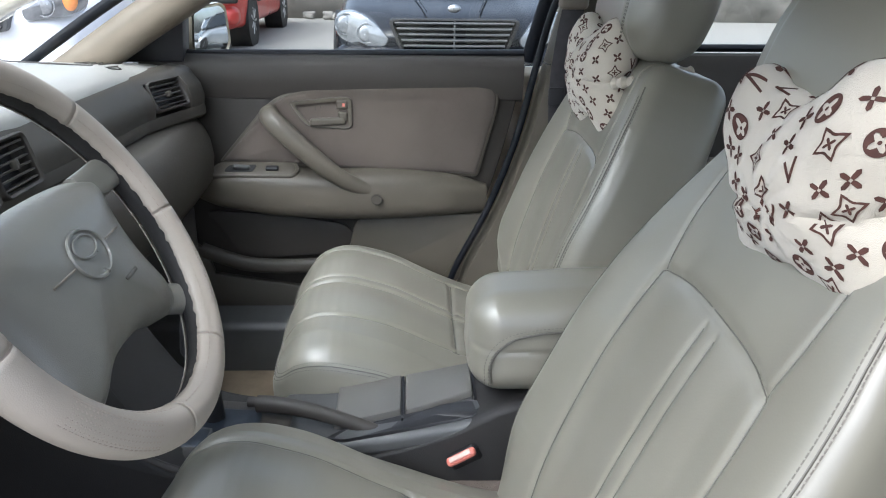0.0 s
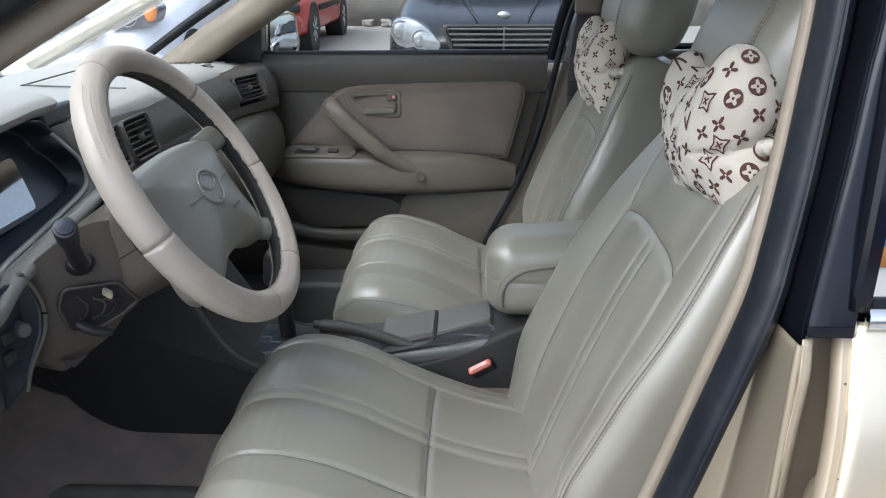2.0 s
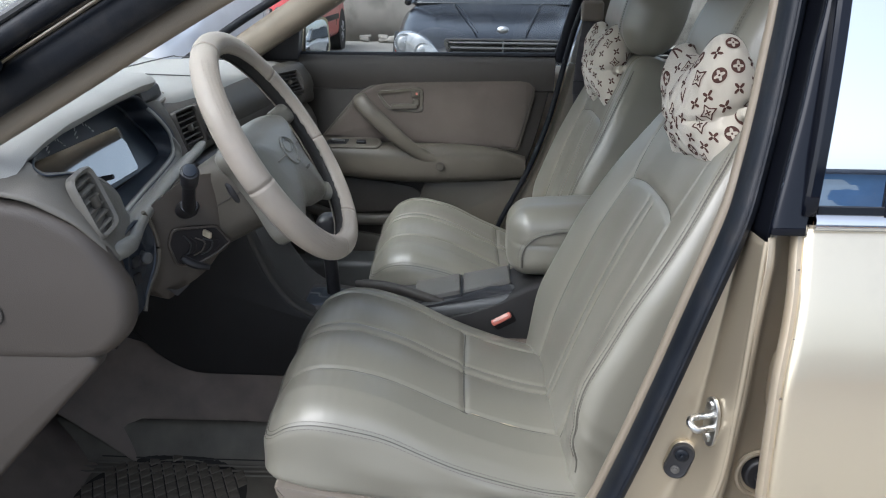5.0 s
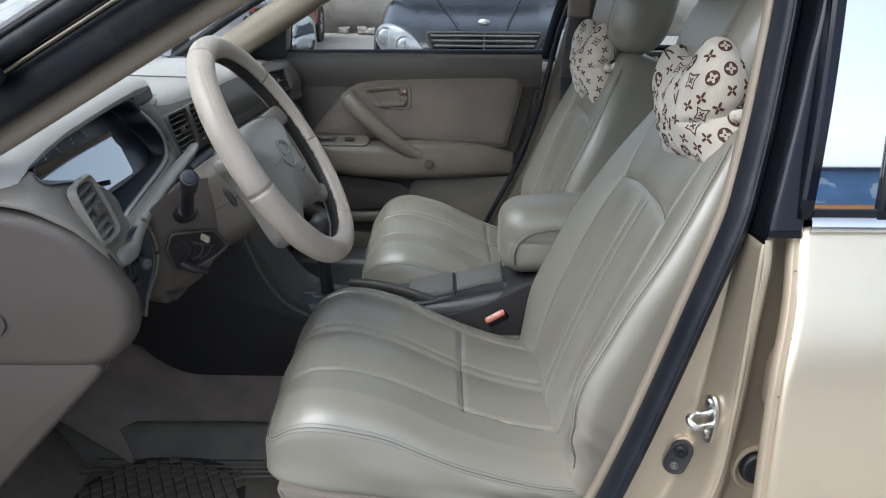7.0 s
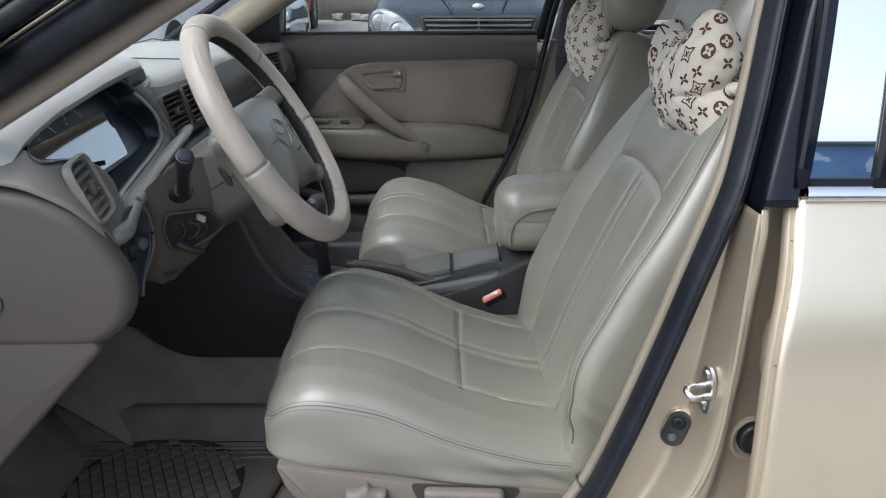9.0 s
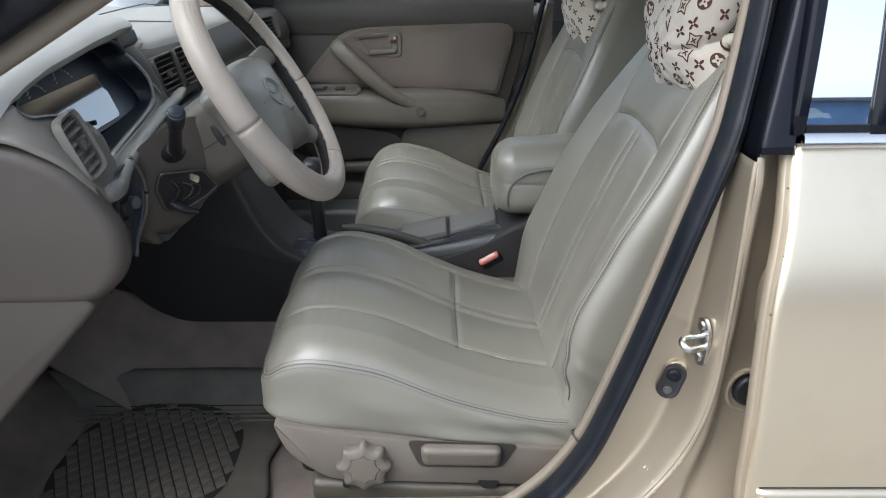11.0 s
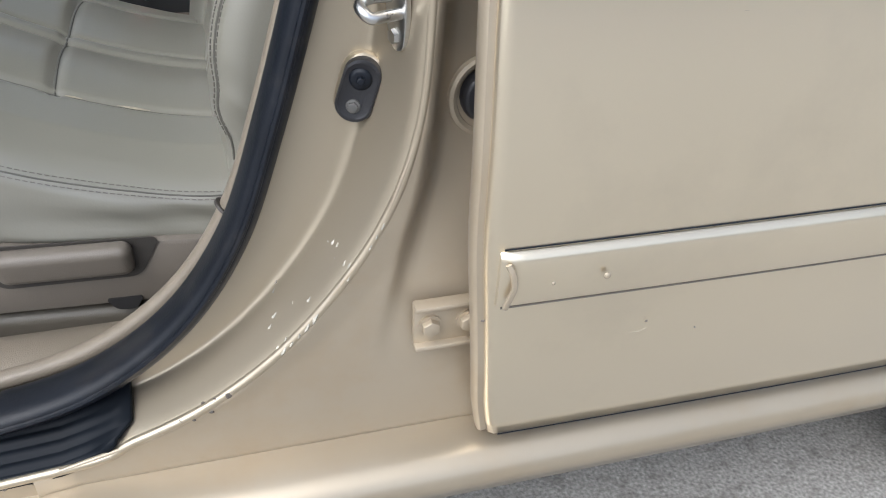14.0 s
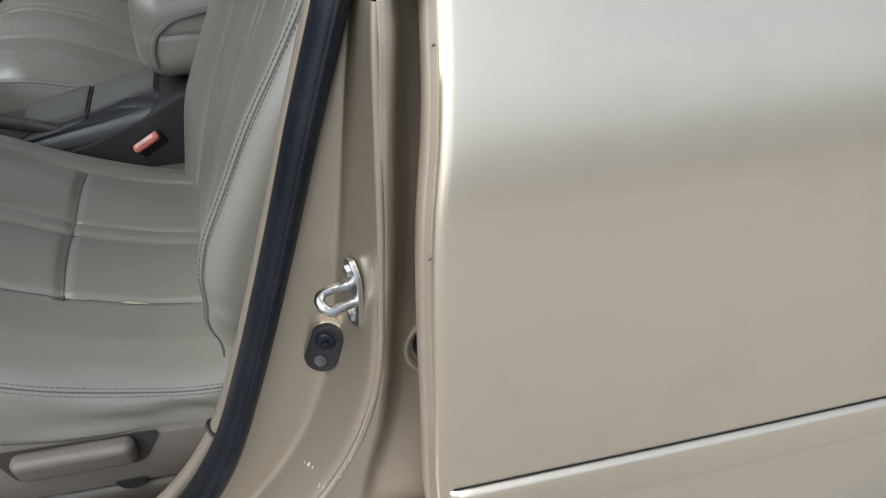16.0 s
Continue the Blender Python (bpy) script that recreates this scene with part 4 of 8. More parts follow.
def back_place(u, d, s):
    """Bends the backrest box: side bolsters, tapering shoulders, seams. d < 0 is the front."""
    h = s + 0.335 - BACK_LOW
    taper = smooth_lerp(h, [(-0.06, 0.93), (0.03, 0.955), (0.10, 1.0), (0.38, 0.97), (0.50, 0.86), (0.58, 0.72), (0.64, 0.60)], 0.05)
    a = abs(u) / 0.275
    front = max(0.0, min(1.0, (0.03 - d) / 0.06))
    if u * FACING < 0:
        bol = 0.045 * ease((a - 0.36) / 0.58) * smooth_lerp(h, [(-0.06, -0.4), (0.02, -0.4), (0.10, 0.62), (0.16, 1.0), (0.3, 0.78), (0.42, 0.44), (0.52, 0.15), (0.62, 0.0)], 0.03)
    else:
        bol = 0.0525 * ease((a - 0.36) / 0.58) * smooth_lerp(h, [(-0.06, 0.18), (0.02, 0.40), (0.12, 0.86), (0.3, 0.75), (0.42, 0.45), (0.52, 0.15), (0.62, 0.0)], 0.03)
    lumbar = 0.012 * math.sin(math.pi * max(0, min(1, h / 0.5))) * (1 - a * a)
    g, pinch = 0.0, 0.0
    if front > 0.9:
        gap = seam_gap(u, h)
        inside = abs(u) < panel_side(h) and h < panel_arch(u)
        g += 0.0032 * groove(gap, 0.0055) - (0.0042 if inside else 0.0012) * (1 - math.exp(-gap / 0.018))
        end = ease((panel_arch(u) - 0.004 - h) / 0.02)
        for c in (-0.030, 0.002):
            g += 0.0028 * groove(u - c, 0.0050) * end
        if h > 0.41:
            g += 0.0030 * groove(abs(u) - (0.152 + 0.30 * (h - 0.424)), 0.0045) * ease((h - 0.415) / 0.02)
        g += 0.0020 * groove(abs(u) - 0.2555, 0.0040)
        g -= 0.0014 * noise.noise(V((u * 13, h * 11, 5.0)))
        if u * FACING < 0:
            g += 0.0030 * math.sin(95 * (h - 0.5 * (abs(u) - 0.2))) * groove(h - 0.075, 0.04) * ease((abs(u) - 0.19) / 0.04)
    if a > 0.93 and u * FACING < 0:
        pinch = 0.0034 * math.sin(75 * h + 26 * d) * groove(h - 0.075, 0.05) + 0.002 * noise.noise(V((h * 9, d * 14, 1.0)))
    f = (bol + lumbar - g) * front
    crown = -0.02 * max(0.0, h - 0.5) * 4
    return BITE + UP_BACK * h + V((0, (u - math.copysign(pinch, u)) * taper, 0)) + OUT_BACK * (-d - 0.068 + f + crown)


def on_cushion(x, y, k=1.0, lift=0.001):
    p = cushion_place(x + 0.055, y, -0.08 + 0.16 * k)
    return p + V((0, 0, lift))


def on_back(u, h, lift=0.0015):
    over = max(0.0, abs(u) - (0.275 - BACK_R))
    d = -(0.068 - BACK_R + math.sqrt(max(0.0, BACK_R ** 2 - over ** 2)))
    return back_place(u, d, h - 0.335 + BACK_LOW) + OUT_BACK * lift


CR = 0.036


def cushion_edge(x, ang):
    """The rounded upper edge of the cushion: along its near side, round the corner and across the front. x runs from the rear."""
    q = CR + 0.0006
    up, outw = q * math.sin(radians(ang)), q * math.cos(radians(ang))
    run = [(0.265 - CR - t * (0.53 - 2 * CR) / 60, -(0.27 - CR), 0.0) for t in range(61)]
    run += [(-(0.265 - CR), -(0.27 - CR), 90 * t / 8) for t in range(1, 8)]
    run += [(-(0.265 - CR), -(0.27 - CR) + t * (0.54 - 2 * CR) / 40, 90.0) for t in range(41)]
    return [cushion_place(px - outw * math.sin(radians(f)), py - outw * math.cos(radians(f)), 0.08 - CR + up) for px, py, f in run]


def make_seat(label, knob=True):
    seat = thing("car_seat", (SEAT_DX, SEAT_Y, 0.205), label, "car seat", "front seats")
    cushion = part("cushion", rounded((0.53, 0.54, 0.16), CR, (124, 172, 6), cushion_place), LEATHER, seat, "taupe leather seat cushion with pleated seams")
    back = part("backrest", rounded((0.55, 0.136, 0.67), BACK_R, (168, 10, 132), back_place), LEATHER, seat, "taupe leather backrest with a stitched panel")
    # double stitching round the cushion edge and along the bolsters
    for ang in (24, 42):
        part("stitching", stitches(cushion_edge(0, ang), (0, -0.0004, 0.0002), 0.0062, 0.0042, 0.0006), THREAD, cushion, kind="stuff")
    part("seam", sweep(cushion_edge(0, 33), oval(0.0009, 0.0008, 6)), LEATHER_DARK, cushion)
    for u in (-0.2600, -0.2510, 0.2510, 0.2600):
        line = [on_back(u, 0.055 + 0.01 * i, 0.0005) for i in range(51)]
        part("stitching", stitches(line, (0, 0, 0), 0.0060, 0.0042, 0.0007), THREAD, back, kind="stuff")
    for u in (-0.2555, 0.2555):
        part("seam", sweep([on_back(u, 0.03 + 0.01 * i, 0.0002) for i in range(55)], oval(0.0013, 0.0009, 6), (0, 1, 0)), LEATHER_DARK, back)
    for u in (-0.135, 0.17, -0.006, 0.022):
        pts = [on_cushion(x, u * (1.0 + 0.10 * max(0, -x) / 0.3) if abs(u) > 0.1 else u, 1.0, 0.0003) for x in [-0.255 + 0.012 * i for i in range(34)]]
        part("seam", sweep(pts, oval(0.0011, 0.0008, 6)), LEATHER_DARK, cushion)
    part("seam", sweep([on_cushion(0.002 + 0.10 * (y + 0.01) ** 2, y, 1.0, 0.0003) for y in [-0.142 + 0.01 * i for i in range(32)]], oval(0.0016, 0.0010, 6)), LEATHER_DARK, cushion)
    part("seam", sweep([on_back(u, h, 0.0003) for u, h in PANEL_SEAM], oval(0.0012, 0.0009, 6), (0, 1, 0)), LEATHER_DARK, back)
    for u in (-0.030, 0.002):
        part("seam", sweep([on_back(u, 0.04 + 0.0188 * i, 0.0003) for i in range(21)], oval(0.0009, 0.0007, 6), (0, 1, 0)), LEATHER_DARK, back)
    for sg in (-1, 1):
        part("seam", sweep([on_back(sg * (0.152 + 0.30 * 0.013 * i), 0.424 + 0.013 * i, 0.0003) for i in range(13)], oval(0.0009, 0.0007, 6), (0, 1, 0)), LEATHER_DARK, back)
    # headrest
    c = BITE + UP_BACK * 0.708 + OUT_BACK * -0.024

    def head(x, y, z):
        t = 1 - 0.10 * max(0, z / 0.10)
        pinch = 0.004 * groove(abs(x) - 0.105, 0.006) if y < 0 else 0
        return c + V((0, x * t, 0)) + UP_BACK * z + OUT_BACK * (-y * (1 - 0.25 * (z / 0.11) ** 2) - pinch)
    rest = part("headrest", rounded((0.310, 0.145, 0.21), 0.058, (48, 8, 20), head), LEATHER, seat, "padded taupe leather headrest")
    for u in (-0.101, -0.109):
        line = [head(u, -0.0735, -0.085 + 0.01 * i) for i in range(18)]
        part("stitching", stitches(line, (0, 0, 0)), THREAD, rest, kind="stuff")
    for u in (-0.06, 0.06):
        part("headrest_post", cyl(c + V((0, u, 0)) - UP_BACK * 0.18, c + V((0, u, 0)), 0.006), BLACK_PLASTIC, seat)

    # moulded side shield with knob and lever, rails
    out = round_outline([(-0.288, 0.462), (-0.270, 0.405), (-0.205, 0.352), (0.22, 0.332), (0.26, 0.39), (0.20, 0.404), (-0.08, 0.426), (-0.26, 0.456)], [0.02, 0.05, 0.03, 0.02, 0.02, 0.01, 0.02, 0.03])
    for side in (-1, 1):
        y0 = SEAT_Y + side * 0.262
        shield = part("side_shield", plate([(x + SEAT_DX, z) for x, z in out], y0 - side * 0.05, y0 + side * 0.014, "y", 0.006), PLASTIC_PALE, seat, "taupe plastic seat base shield")
        part("seat_rail", rounded((0.40, 0.045, 0.042), 0.012, (6, 2, 2), lambda x, y, z, y0=y0, side=side: V((SEAT_DX + x - 0.035, y0 + y - side * 0.012, 0.316 + z - x * 0.06))), PLASTIC_MID, seat, "taupe plastic seat rail cover")
        part("rail_foot", rounded((0.36, 0.05, 0.07), 0.012, (2, 2, 2), lambda x, y, z, y0=y0, side=side: V((SEAT_DX + x - 0.02, y0 + y - side * 0.05, 0.250 + z))), CHARCOAL, seat)
        if side < 0 and knob:
            yk = y0 - 0.012
            prof = []
            for k in range(96):
                a = 2 * math.pi * k / 96
                r = 0.0395 + 0.0034 * math.cos(8 * a) + 0.0008 * math.cos(16 * a)
                prof.append((r * math.cos(a), r * math.sin(a)))
            kx, kz = -0.147, 0.387
            rings = [[V((kx + x * q, yk - d, kz + z * q)) for x, z in prof] for q, d in ((0.86, -0.004), (1.0, 0.003), (1.0, 0.012), (0.96, 0.017), (0.88, 0.020), (0.60, 0.0215), (0.585, 0.0195), (0.56, 0.0225), (0.02, 0.0235))]
            knob = part("recline_knob", loft(rings), PLASTIC_PALE, shield, "scalloped taupe plastic seat knob")
            part("screw", cyl((kx - 0.03, y0 - 0.012, 0.346), (kx - 0.03, y0 - 0.017, 0.346), 0.006, seg=10), BLACK_PLASTIC, shield)
            part("lever_recess", plate(round_outline([(-0.080, 0.428), (-0.060, 0.378), (0.070, 0.374), (0.095, 0.418)], 0.012), y0 - 0.0138, y0 - 0.0155, "y"), PLASTIC_DARK, shield)
            part("lever", rounded((0.124, 0.026, 0.040), 0.011, (8, 3, 3), lambda x, y, z: V((0.005 + x * (1 + 0.9 * z), y0 - 0.021 + y - 0.006 * z / 0.02, 0.404 + z - 0.04 * x))), PLASTIC_PALE, shield, "taupe plastic seat lever")
            part("notch", plate(round_outline([(0.030, 0.350), (0.068, 0.349), (0.058, 0.334), (0.040, 0.335)], 0.006), y0 - 0.0142, y0 - 0.016, "y"), CHARCOAL, shield)
    part("seat_pan", rounded((0.46, 0.46, 0.10), 0.02, (4, 4, 2), lambda x, y, z: V((SEAT_DX + x - 0.03, SEAT_Y + y, 0.375 + z))), CHARCOAL, seat)
    return seat


driver_seat = make_seat("taupe leather driver's car seat with stitched bolsters")
# torn seam on the driver's cushion
tear = thing("seat_tear", (0.05, 0.57, 0.49), "small pale tear along the cushion seam", "tear")
for x0, x1, w in ((0.014, 0.030, 0.0006), (0.062, 0.094, 0.0016)):
    n = 8
    pts = [on_cushion(x0 + (x1 - x0) * i / n, -0.137 - 0.05 * (x0 + (x1 - x0) * i / n), 1.0, 0.0022) for i in range(n + 1)]
    part("torn_lining", sweep(pts, oval(w, 0.0008, 8), scale=lambda t: 0.2 + math.sin(math.pi * t)), CONNECTOR, tear)


DRIVER_TOP = BITE + UP_BACK * 0.600
# the far seat stands more upright
FACING = -1
SEAT_Y, SEAT_DX = 1.42, 0.085
LEAN_BACK = radians(17.0)
BITE = V((0.195, SEAT_Y, 0.455))
UP_BACK = V((math.sin(LEAN_BACK), 0, math.cos(LEAN_BACK)))
OUT_BACK = V((-math.cos(LEAN_BACK), 0, math.sin(LEAN_BACK)))
far_seat = make_seat("taupe leather passenger car seat beside the centre armrest", False)


# ---- neck pillows ----
def motif(kind, size):
    """Outlines of one printed motif: filled rings with holes given as triangles of a strip."""
    def star(r0, r1, k, n=24, turn=0.0):
        return [(lambda a, r: (r * math.cos(a), r * math.sin(a)))(2 * math.pi * i / n + turn, r0 + (r1 - r0) * (0.5 + 0.5 * math.cos(k * (2 * math.pi * i / n)))) for i in range(n)]
    def point(r0, r1, n=24):
        return [(lambda a, r: (r * math.cos(a), r * math.sin(a)))(2 * math.pi * i / n, r0 + (r1 - r0) * (1 - abs(math.sin(4 * math.pi * i / n))) ** 1.3) for i in range(n)]
    strips = []
    if kind == 0:        # ring round a small flower
        strips.append((star(0.95, 0.95, 1), star(0.30, 0.74, 4)))
        strips.append((star(0.14, 0.14, 1), [(0, 0)] * 24))
    elif kind == 1:      # curved diamond round a star
        strips.append((point(0.60, 1.15), point(0.44, 0.84)))
        strips.append((star(0.10, 0.42, 4), [(0, 0)] * 24))
    elif kind == 2:      # four petals
        strips.append((star(0.18, 0.88, 4, turn=math.pi / 4), star(0.10, 0.14, 4)))
    else:                # two plain slanted bars
        for ang, off, ln in ((1.2, -0.2, 0.95), (1.9, 0.3, 0.8)):
            c, s = math.cos(ang), math.sin(ang)
            ring = []
            for i in range(24):
                t = 2 * math.pi * i / 24
                a, b = ln * max(-1, min(1, 1.4 * math.cos(t))), 0.13 * max(-1, min(1, 1.4 * math.sin(t)))
                ring.append((off + a * c - b * s, a * s + b * c))
            strips.append((ring, [(off, 0)] * 24))
    return [([(x * size, y * size) for x, y in a], [(x * size, y * size) for x, y in b]) for a, b in strips]


LOBES = [(0.062, 0.0, 0.046, 0.048), (0.062, 0.0, -0.048, 0.050), (-0.062, 0.0, 0.046, 0.048), (-0.062, 0.0, -0.048, 0.048), (0.0, 0.002, 0.0, 0.070), (0.036, 0.0, 0.0, 0.066), (-0.036, 0.0, 0.0, 0.066),
         (0.068, 0.004, 0.074, 0.030), (0.068, 0.0, -0.078, 0.031), (-0.068, 0.004, 0.074, 0.030), (-0.068, 0.0, -0.076, 0.030), (0.030, 0.0, 0.040, 0.040), (0.030, 0.0, -0.042, 0.040), (-0.030, 0.0, 0.040, 0.040), (-0.030, 0.0, -0.042, 0.040)]


def bone(dirs, long=1.0):
    """How far the plush bone shape reaches along each direction from its middle."""
    lo, hi = np.full(len(dirs), 0.01), np.full(len(dirs), 0.28)
    for _ in range(26):
        r = 0.5 * (lo + hi)
        p = dirs * r[:, None]
        f = np.zeros(len(dirs))
        for x, y, z, q in LOBES:
            d2 = (p[:, 0] - x * (long if x < 0 else 1 + 0.3 * (long - 1))) ** 2 + ((p[:, 1] - y) * 1.22) ** 2 + (p[:, 2] - z) ** 2
            f += np.exp(-3.4 * (d2 / (q * q) - 1))
        inside = f > 1.0
        lo, hi = np.where(inside, r, lo), np.where(inside, hi, r)
    crease = 0.009 * np.exp(-((np.degrees(np.arctan2(dirs[:, 2], np.abs(dirs[:, 0]) + 1e-6)) - 2 - 4 * np.sin(dirs[:, 1] * 4)) / 4.5) ** 2) * np.clip((np.abs(dirs[:, 0]) - 0.35) / 0.5, 0, 1)
    puckers = 0.0016 * np.sin(np.arctan2(dirs[:, 2], dirs[:, 0] * 0.6) * 11 + dirs[:, 1] * 5) * np.clip(1 - np.abs(dirs[:, 0]) * 1.2, 0, 1)
    return lo - crease + puckers


def make_pillow(place, seed, label, grow=1.0, long=1.0):
    rr = random.Random(seed)
    place = place @ Matrix.Scale(grow, 4)
    pillow = thing("neck_pillow", place.translation, label, "pillow", "neck pillows")
    n, m = 84, 56
    dirs = np.array([[math.cos(math.pi * (j / m - 0.5)) * math.cos(2 * math.pi * i / n), math.cos(math.pi * (j / m - 0.5)) * math.sin(2 * math.pi * i / n), math.sin(math.pi * (j / m - 0.5))] for j in range(1, m) for i in range(n)])
    reach = bone(dirs, long)
    bm = bmesh.new()
    vs = [bm.verts.new(place @ V(tuple(d * r))) for d, r in zip(dirs, reach)]
    for j in range(m - 2):
        for i in range(n):
            bm.faces.new((vs[j * n + i], vs[j * n + (i + 1) % n], vs[(j + 1) * n + (i + 1) % n], vs[(j + 1) * n + i]))
    bm.faces.new(vs[:n])
    bm.faces.new(vs[-n:])
    body = part("pillow_body", bm, CLOTH_CREAM, pillow, "cream plush bone-shaped pillow with brown print")
    # motifs spread evenly over the skin
    golden = math.pi * (3 - math.sqrt(5))
    cand = []
    for k in range(900):
        z = 1 - 2 * (k + 0.5) / 900
        q = math.sqrt(1 - z * z)
        cand.append([q * math.cos(golden * k + seed), q * math.sin(golden * k + seed), z])
    cand = np.array(cand)
    at = cand * bone(cand, long)[:, None]
    order = list(range(900))
    rr.shuffle(order)
    kept = []
    for k in order:
        if all(np.linalg.norm(at[k] - at[o]) > 0.0213 for o in kept):
            kept.append(k)
    bm = bmesh.new()
    for i, k in enumerate(kept):
        d = V(tuple(cand[k]))
        e1 = d.cross(V((0, 0, 1))).normalized() if abs(d.z) < 0.97 else V((1, 0, 0))
        e2 = d.cross(e1).normalized()
        turn = rr.uniform(-0.3, 0.3)
        c, sn = math.cos(turn), math.sin(turn)
        base = V(tuple(at[k]))
        kind = (0, 2, 1, 2, 3, 0, 2, 1, 2)[i % 9]
        for a, b in motif(kind, (0.0098, 0.0110, 0.0098, 0.0104)[kind]):
            rings = []
            for ring in (a, b):
                way = np.array([tuple((base + e1 * (x * c - y * sn) + e2 * (x * sn + y * c)).normalized()) for x, y in ring])
                rad = bone(way, long) + 0.0009
                rings.append([bm.verts.new(place @ V(tuple(w * r))) for w, r in zip(way, rad)])
            for q in range(24):
                bm.faces.new((rings[0][q], rings[0][(q + 1) % 24], rings[1][(q + 1) % 24], rings[1][q]))
    bmesh.ops.remove_doubles(bm, verts=bm.verts, dist=0.00002)
    part("printed_pattern", bm, PRINT, body, "dark brown rings, diamonds and petals", kind="stuff")
    return pillow


DRIVER_PILLOW = Matrix.Translation(DRIVER_TOP + V((-0.004, -0.050, -0.010))) @ Matrix.Rotation(radians(-85), 4, "Z") @ Matrix.Rotation(radians(13), 4, "X") @ Matrix.Rotation(radians(-9), 4, "Y")
near_pillow = make_pillow(DRIVER_PILLOW, 3, "cream neck pillow with brown print on the driver's headrest", 1.08, 1.32)
near_strap = curve([DRIVER_PILLOW @ V(p) for p in ((0.118, 0.0, -0.002), (0.132, 0.006, 0.0), (0.150, 0.030, 0.006), (0.165, 0.07, 0.012), (0.17, 0.12, 0.014))], 8)
part("strap", sweep(near_strap, oval(0.010, 0.008, 14, 2), scale=lambda t: 1.0 + 0.22 * math.sin(t * 40)), CLOTH_CREAM, near_pillow, "twisted cream elastic strap")
FAR_PILLOW = Matrix.Translation(BITE + UP_BACK * 0.560 + V((-0.018, 0.000, 0.0))) @ Matrix.Rotation(radians(-84), 4, "Z") @ Matrix.Rotation(radians(4), 4, "X")
far_pillow = make_pillow(FAR_PILLOW, 8, "cream neck pillow with brown print on the passenger headrest", 0.95, 1.15)
strap = curve([FAR_PILLOW @ V(p) for p in ((0.095, -0.01, 0.0), (0.112, 0.008, 0.003), (0.122, 0.035, 0.006), (0.126, 0.070, 0.010), (0.124, 0.110, 0.014))], 8)
part("strap", sweep(strap, oval(0.012, 0.009, 14, 2), scale=lambda t: 1.0 + 0.22 * math.sin(t * 44)), CLOTH_CREAM, far_pillow, "twisted cream elastic strap")
# ---- passenger's front door, closed ----
FAR = 1.84
far_door = thing("passenger_door", (-0.1, FAR, 0.0), "closed passenger door with taupe trim, cloth insert and grab handle", "car door")


door_out = round_outline([(-0.60, 0.950), (-0.60, 0.345), (0.06, 0.345), (0.165, 0.56), (0.222, 0.74), (0.268, 0.950)], [0.01, 0.05, 0.05, 0.15, 0.12, 0.01])
part("door_card", plate(door_out, FAR + 0.012, FAR + 0.05, "y", 0.008), PLASTIC_DARK, far_door, "taupe plastic door card")
top_pad = [[V((x, FAR + a, z)) for a, z in ((0.05, 0.966), (0.02, 0.966), (0.003, 0.957), (-0.004, 0.94), (-0.002, 0.90), (0.008, 0.868), (0.02, 0.862), (0.05, 0.862))] for x in (-0.60, -0.3, 0.0, 0.2, 0.262)]
part("door_top_roll", loft(top_pad, True, True), PLASTIC_DARK, far_door, "dark taupe padded door top")
part("window_seal", sweep([(-0.52, FAR + 0.03, 0.964), (-0.2, FAR + 0.03, 0.966), (0.277, FAR + 0.03, 0.970)], oval(0.012, 0.009, 10)), SEAL, far_door)
part("glass", loft([[V((x, FAR + 0.045 - (z - 0.95) * 0.28, z)) for x in (-0.60, -0.1, 0.36)] for z in (0.93, 1.1, 1.25, 1.37)], False, False), WINDOW, far_door, "clear side window glass", solid=0.004, smooth=False).visible_shadow = False
part("rear_sash", sweep([(0.272, FAR + 0.03, 0.955), (0.296, FAR, 1.06), (0.327, FAR - 0.05, 1.2), (0.36, FAR - 0.10, 1.38)], oval(0.016, 0.012, 12), (0, 1, 0)), SEAL, far_door)
part("front_sash", sweep([(-0.50, FAR + 0.03, 1.08), (-0.40, FAR, 1.145), (-0.15, FAR - 0.07, 1.29), (0.05, FAR - 0.10, 1.375)], oval(0.016, 0.012, 12), (0, 1, 0)), SEAL, far_door)
part("mirror_sail", plate(round_outline([(-0.74, 0.948), (-0.500, 0.948), (-0.487, 1.10)], [0.01, 0.006, 0.01]), FAR - 0.006, FAR + 0.05, "y", 0.004), BLACK_PLASTIC, far_door, "black plastic mirror corner")
# cloth insert with its raised border
cloth = round_outline([(-0.437, 0.722), (-0.318, 0.856), (-0.255, 0.888), (0.200, 0.908), (0.208, 0.86), (0.163, 0.690)], [0.01, 0.06, 0.10, 0.028, 0.05, 0.012], 7)
part("insert_border", plate([(x * 1.012 - 0.001, 0.80 + (z - 0.80) * 1.045) for x, z in cloth], FAR + 0.004, FAR + 0.014, "y", 0.003), PLASTIC_MID, far_door)
insert = []
cx, cz = -0.10, 0.80
for q, d in ((1.0, 0.010), (0.985, 0.004), (0.96, 0.0005), (0.9, -0.0015), (0.6, -0.005), (0.3, -0.007), (0.02, -0.007)):
    insert.append([V((cx + (x - cx) * q, FAR + d, cz + (z - cz) * q)) for x, z in cloth])
part("cloth_insert", loft(insert, True, True), FABRIC, far_door, "brown-taupe cloth door insert, stained")
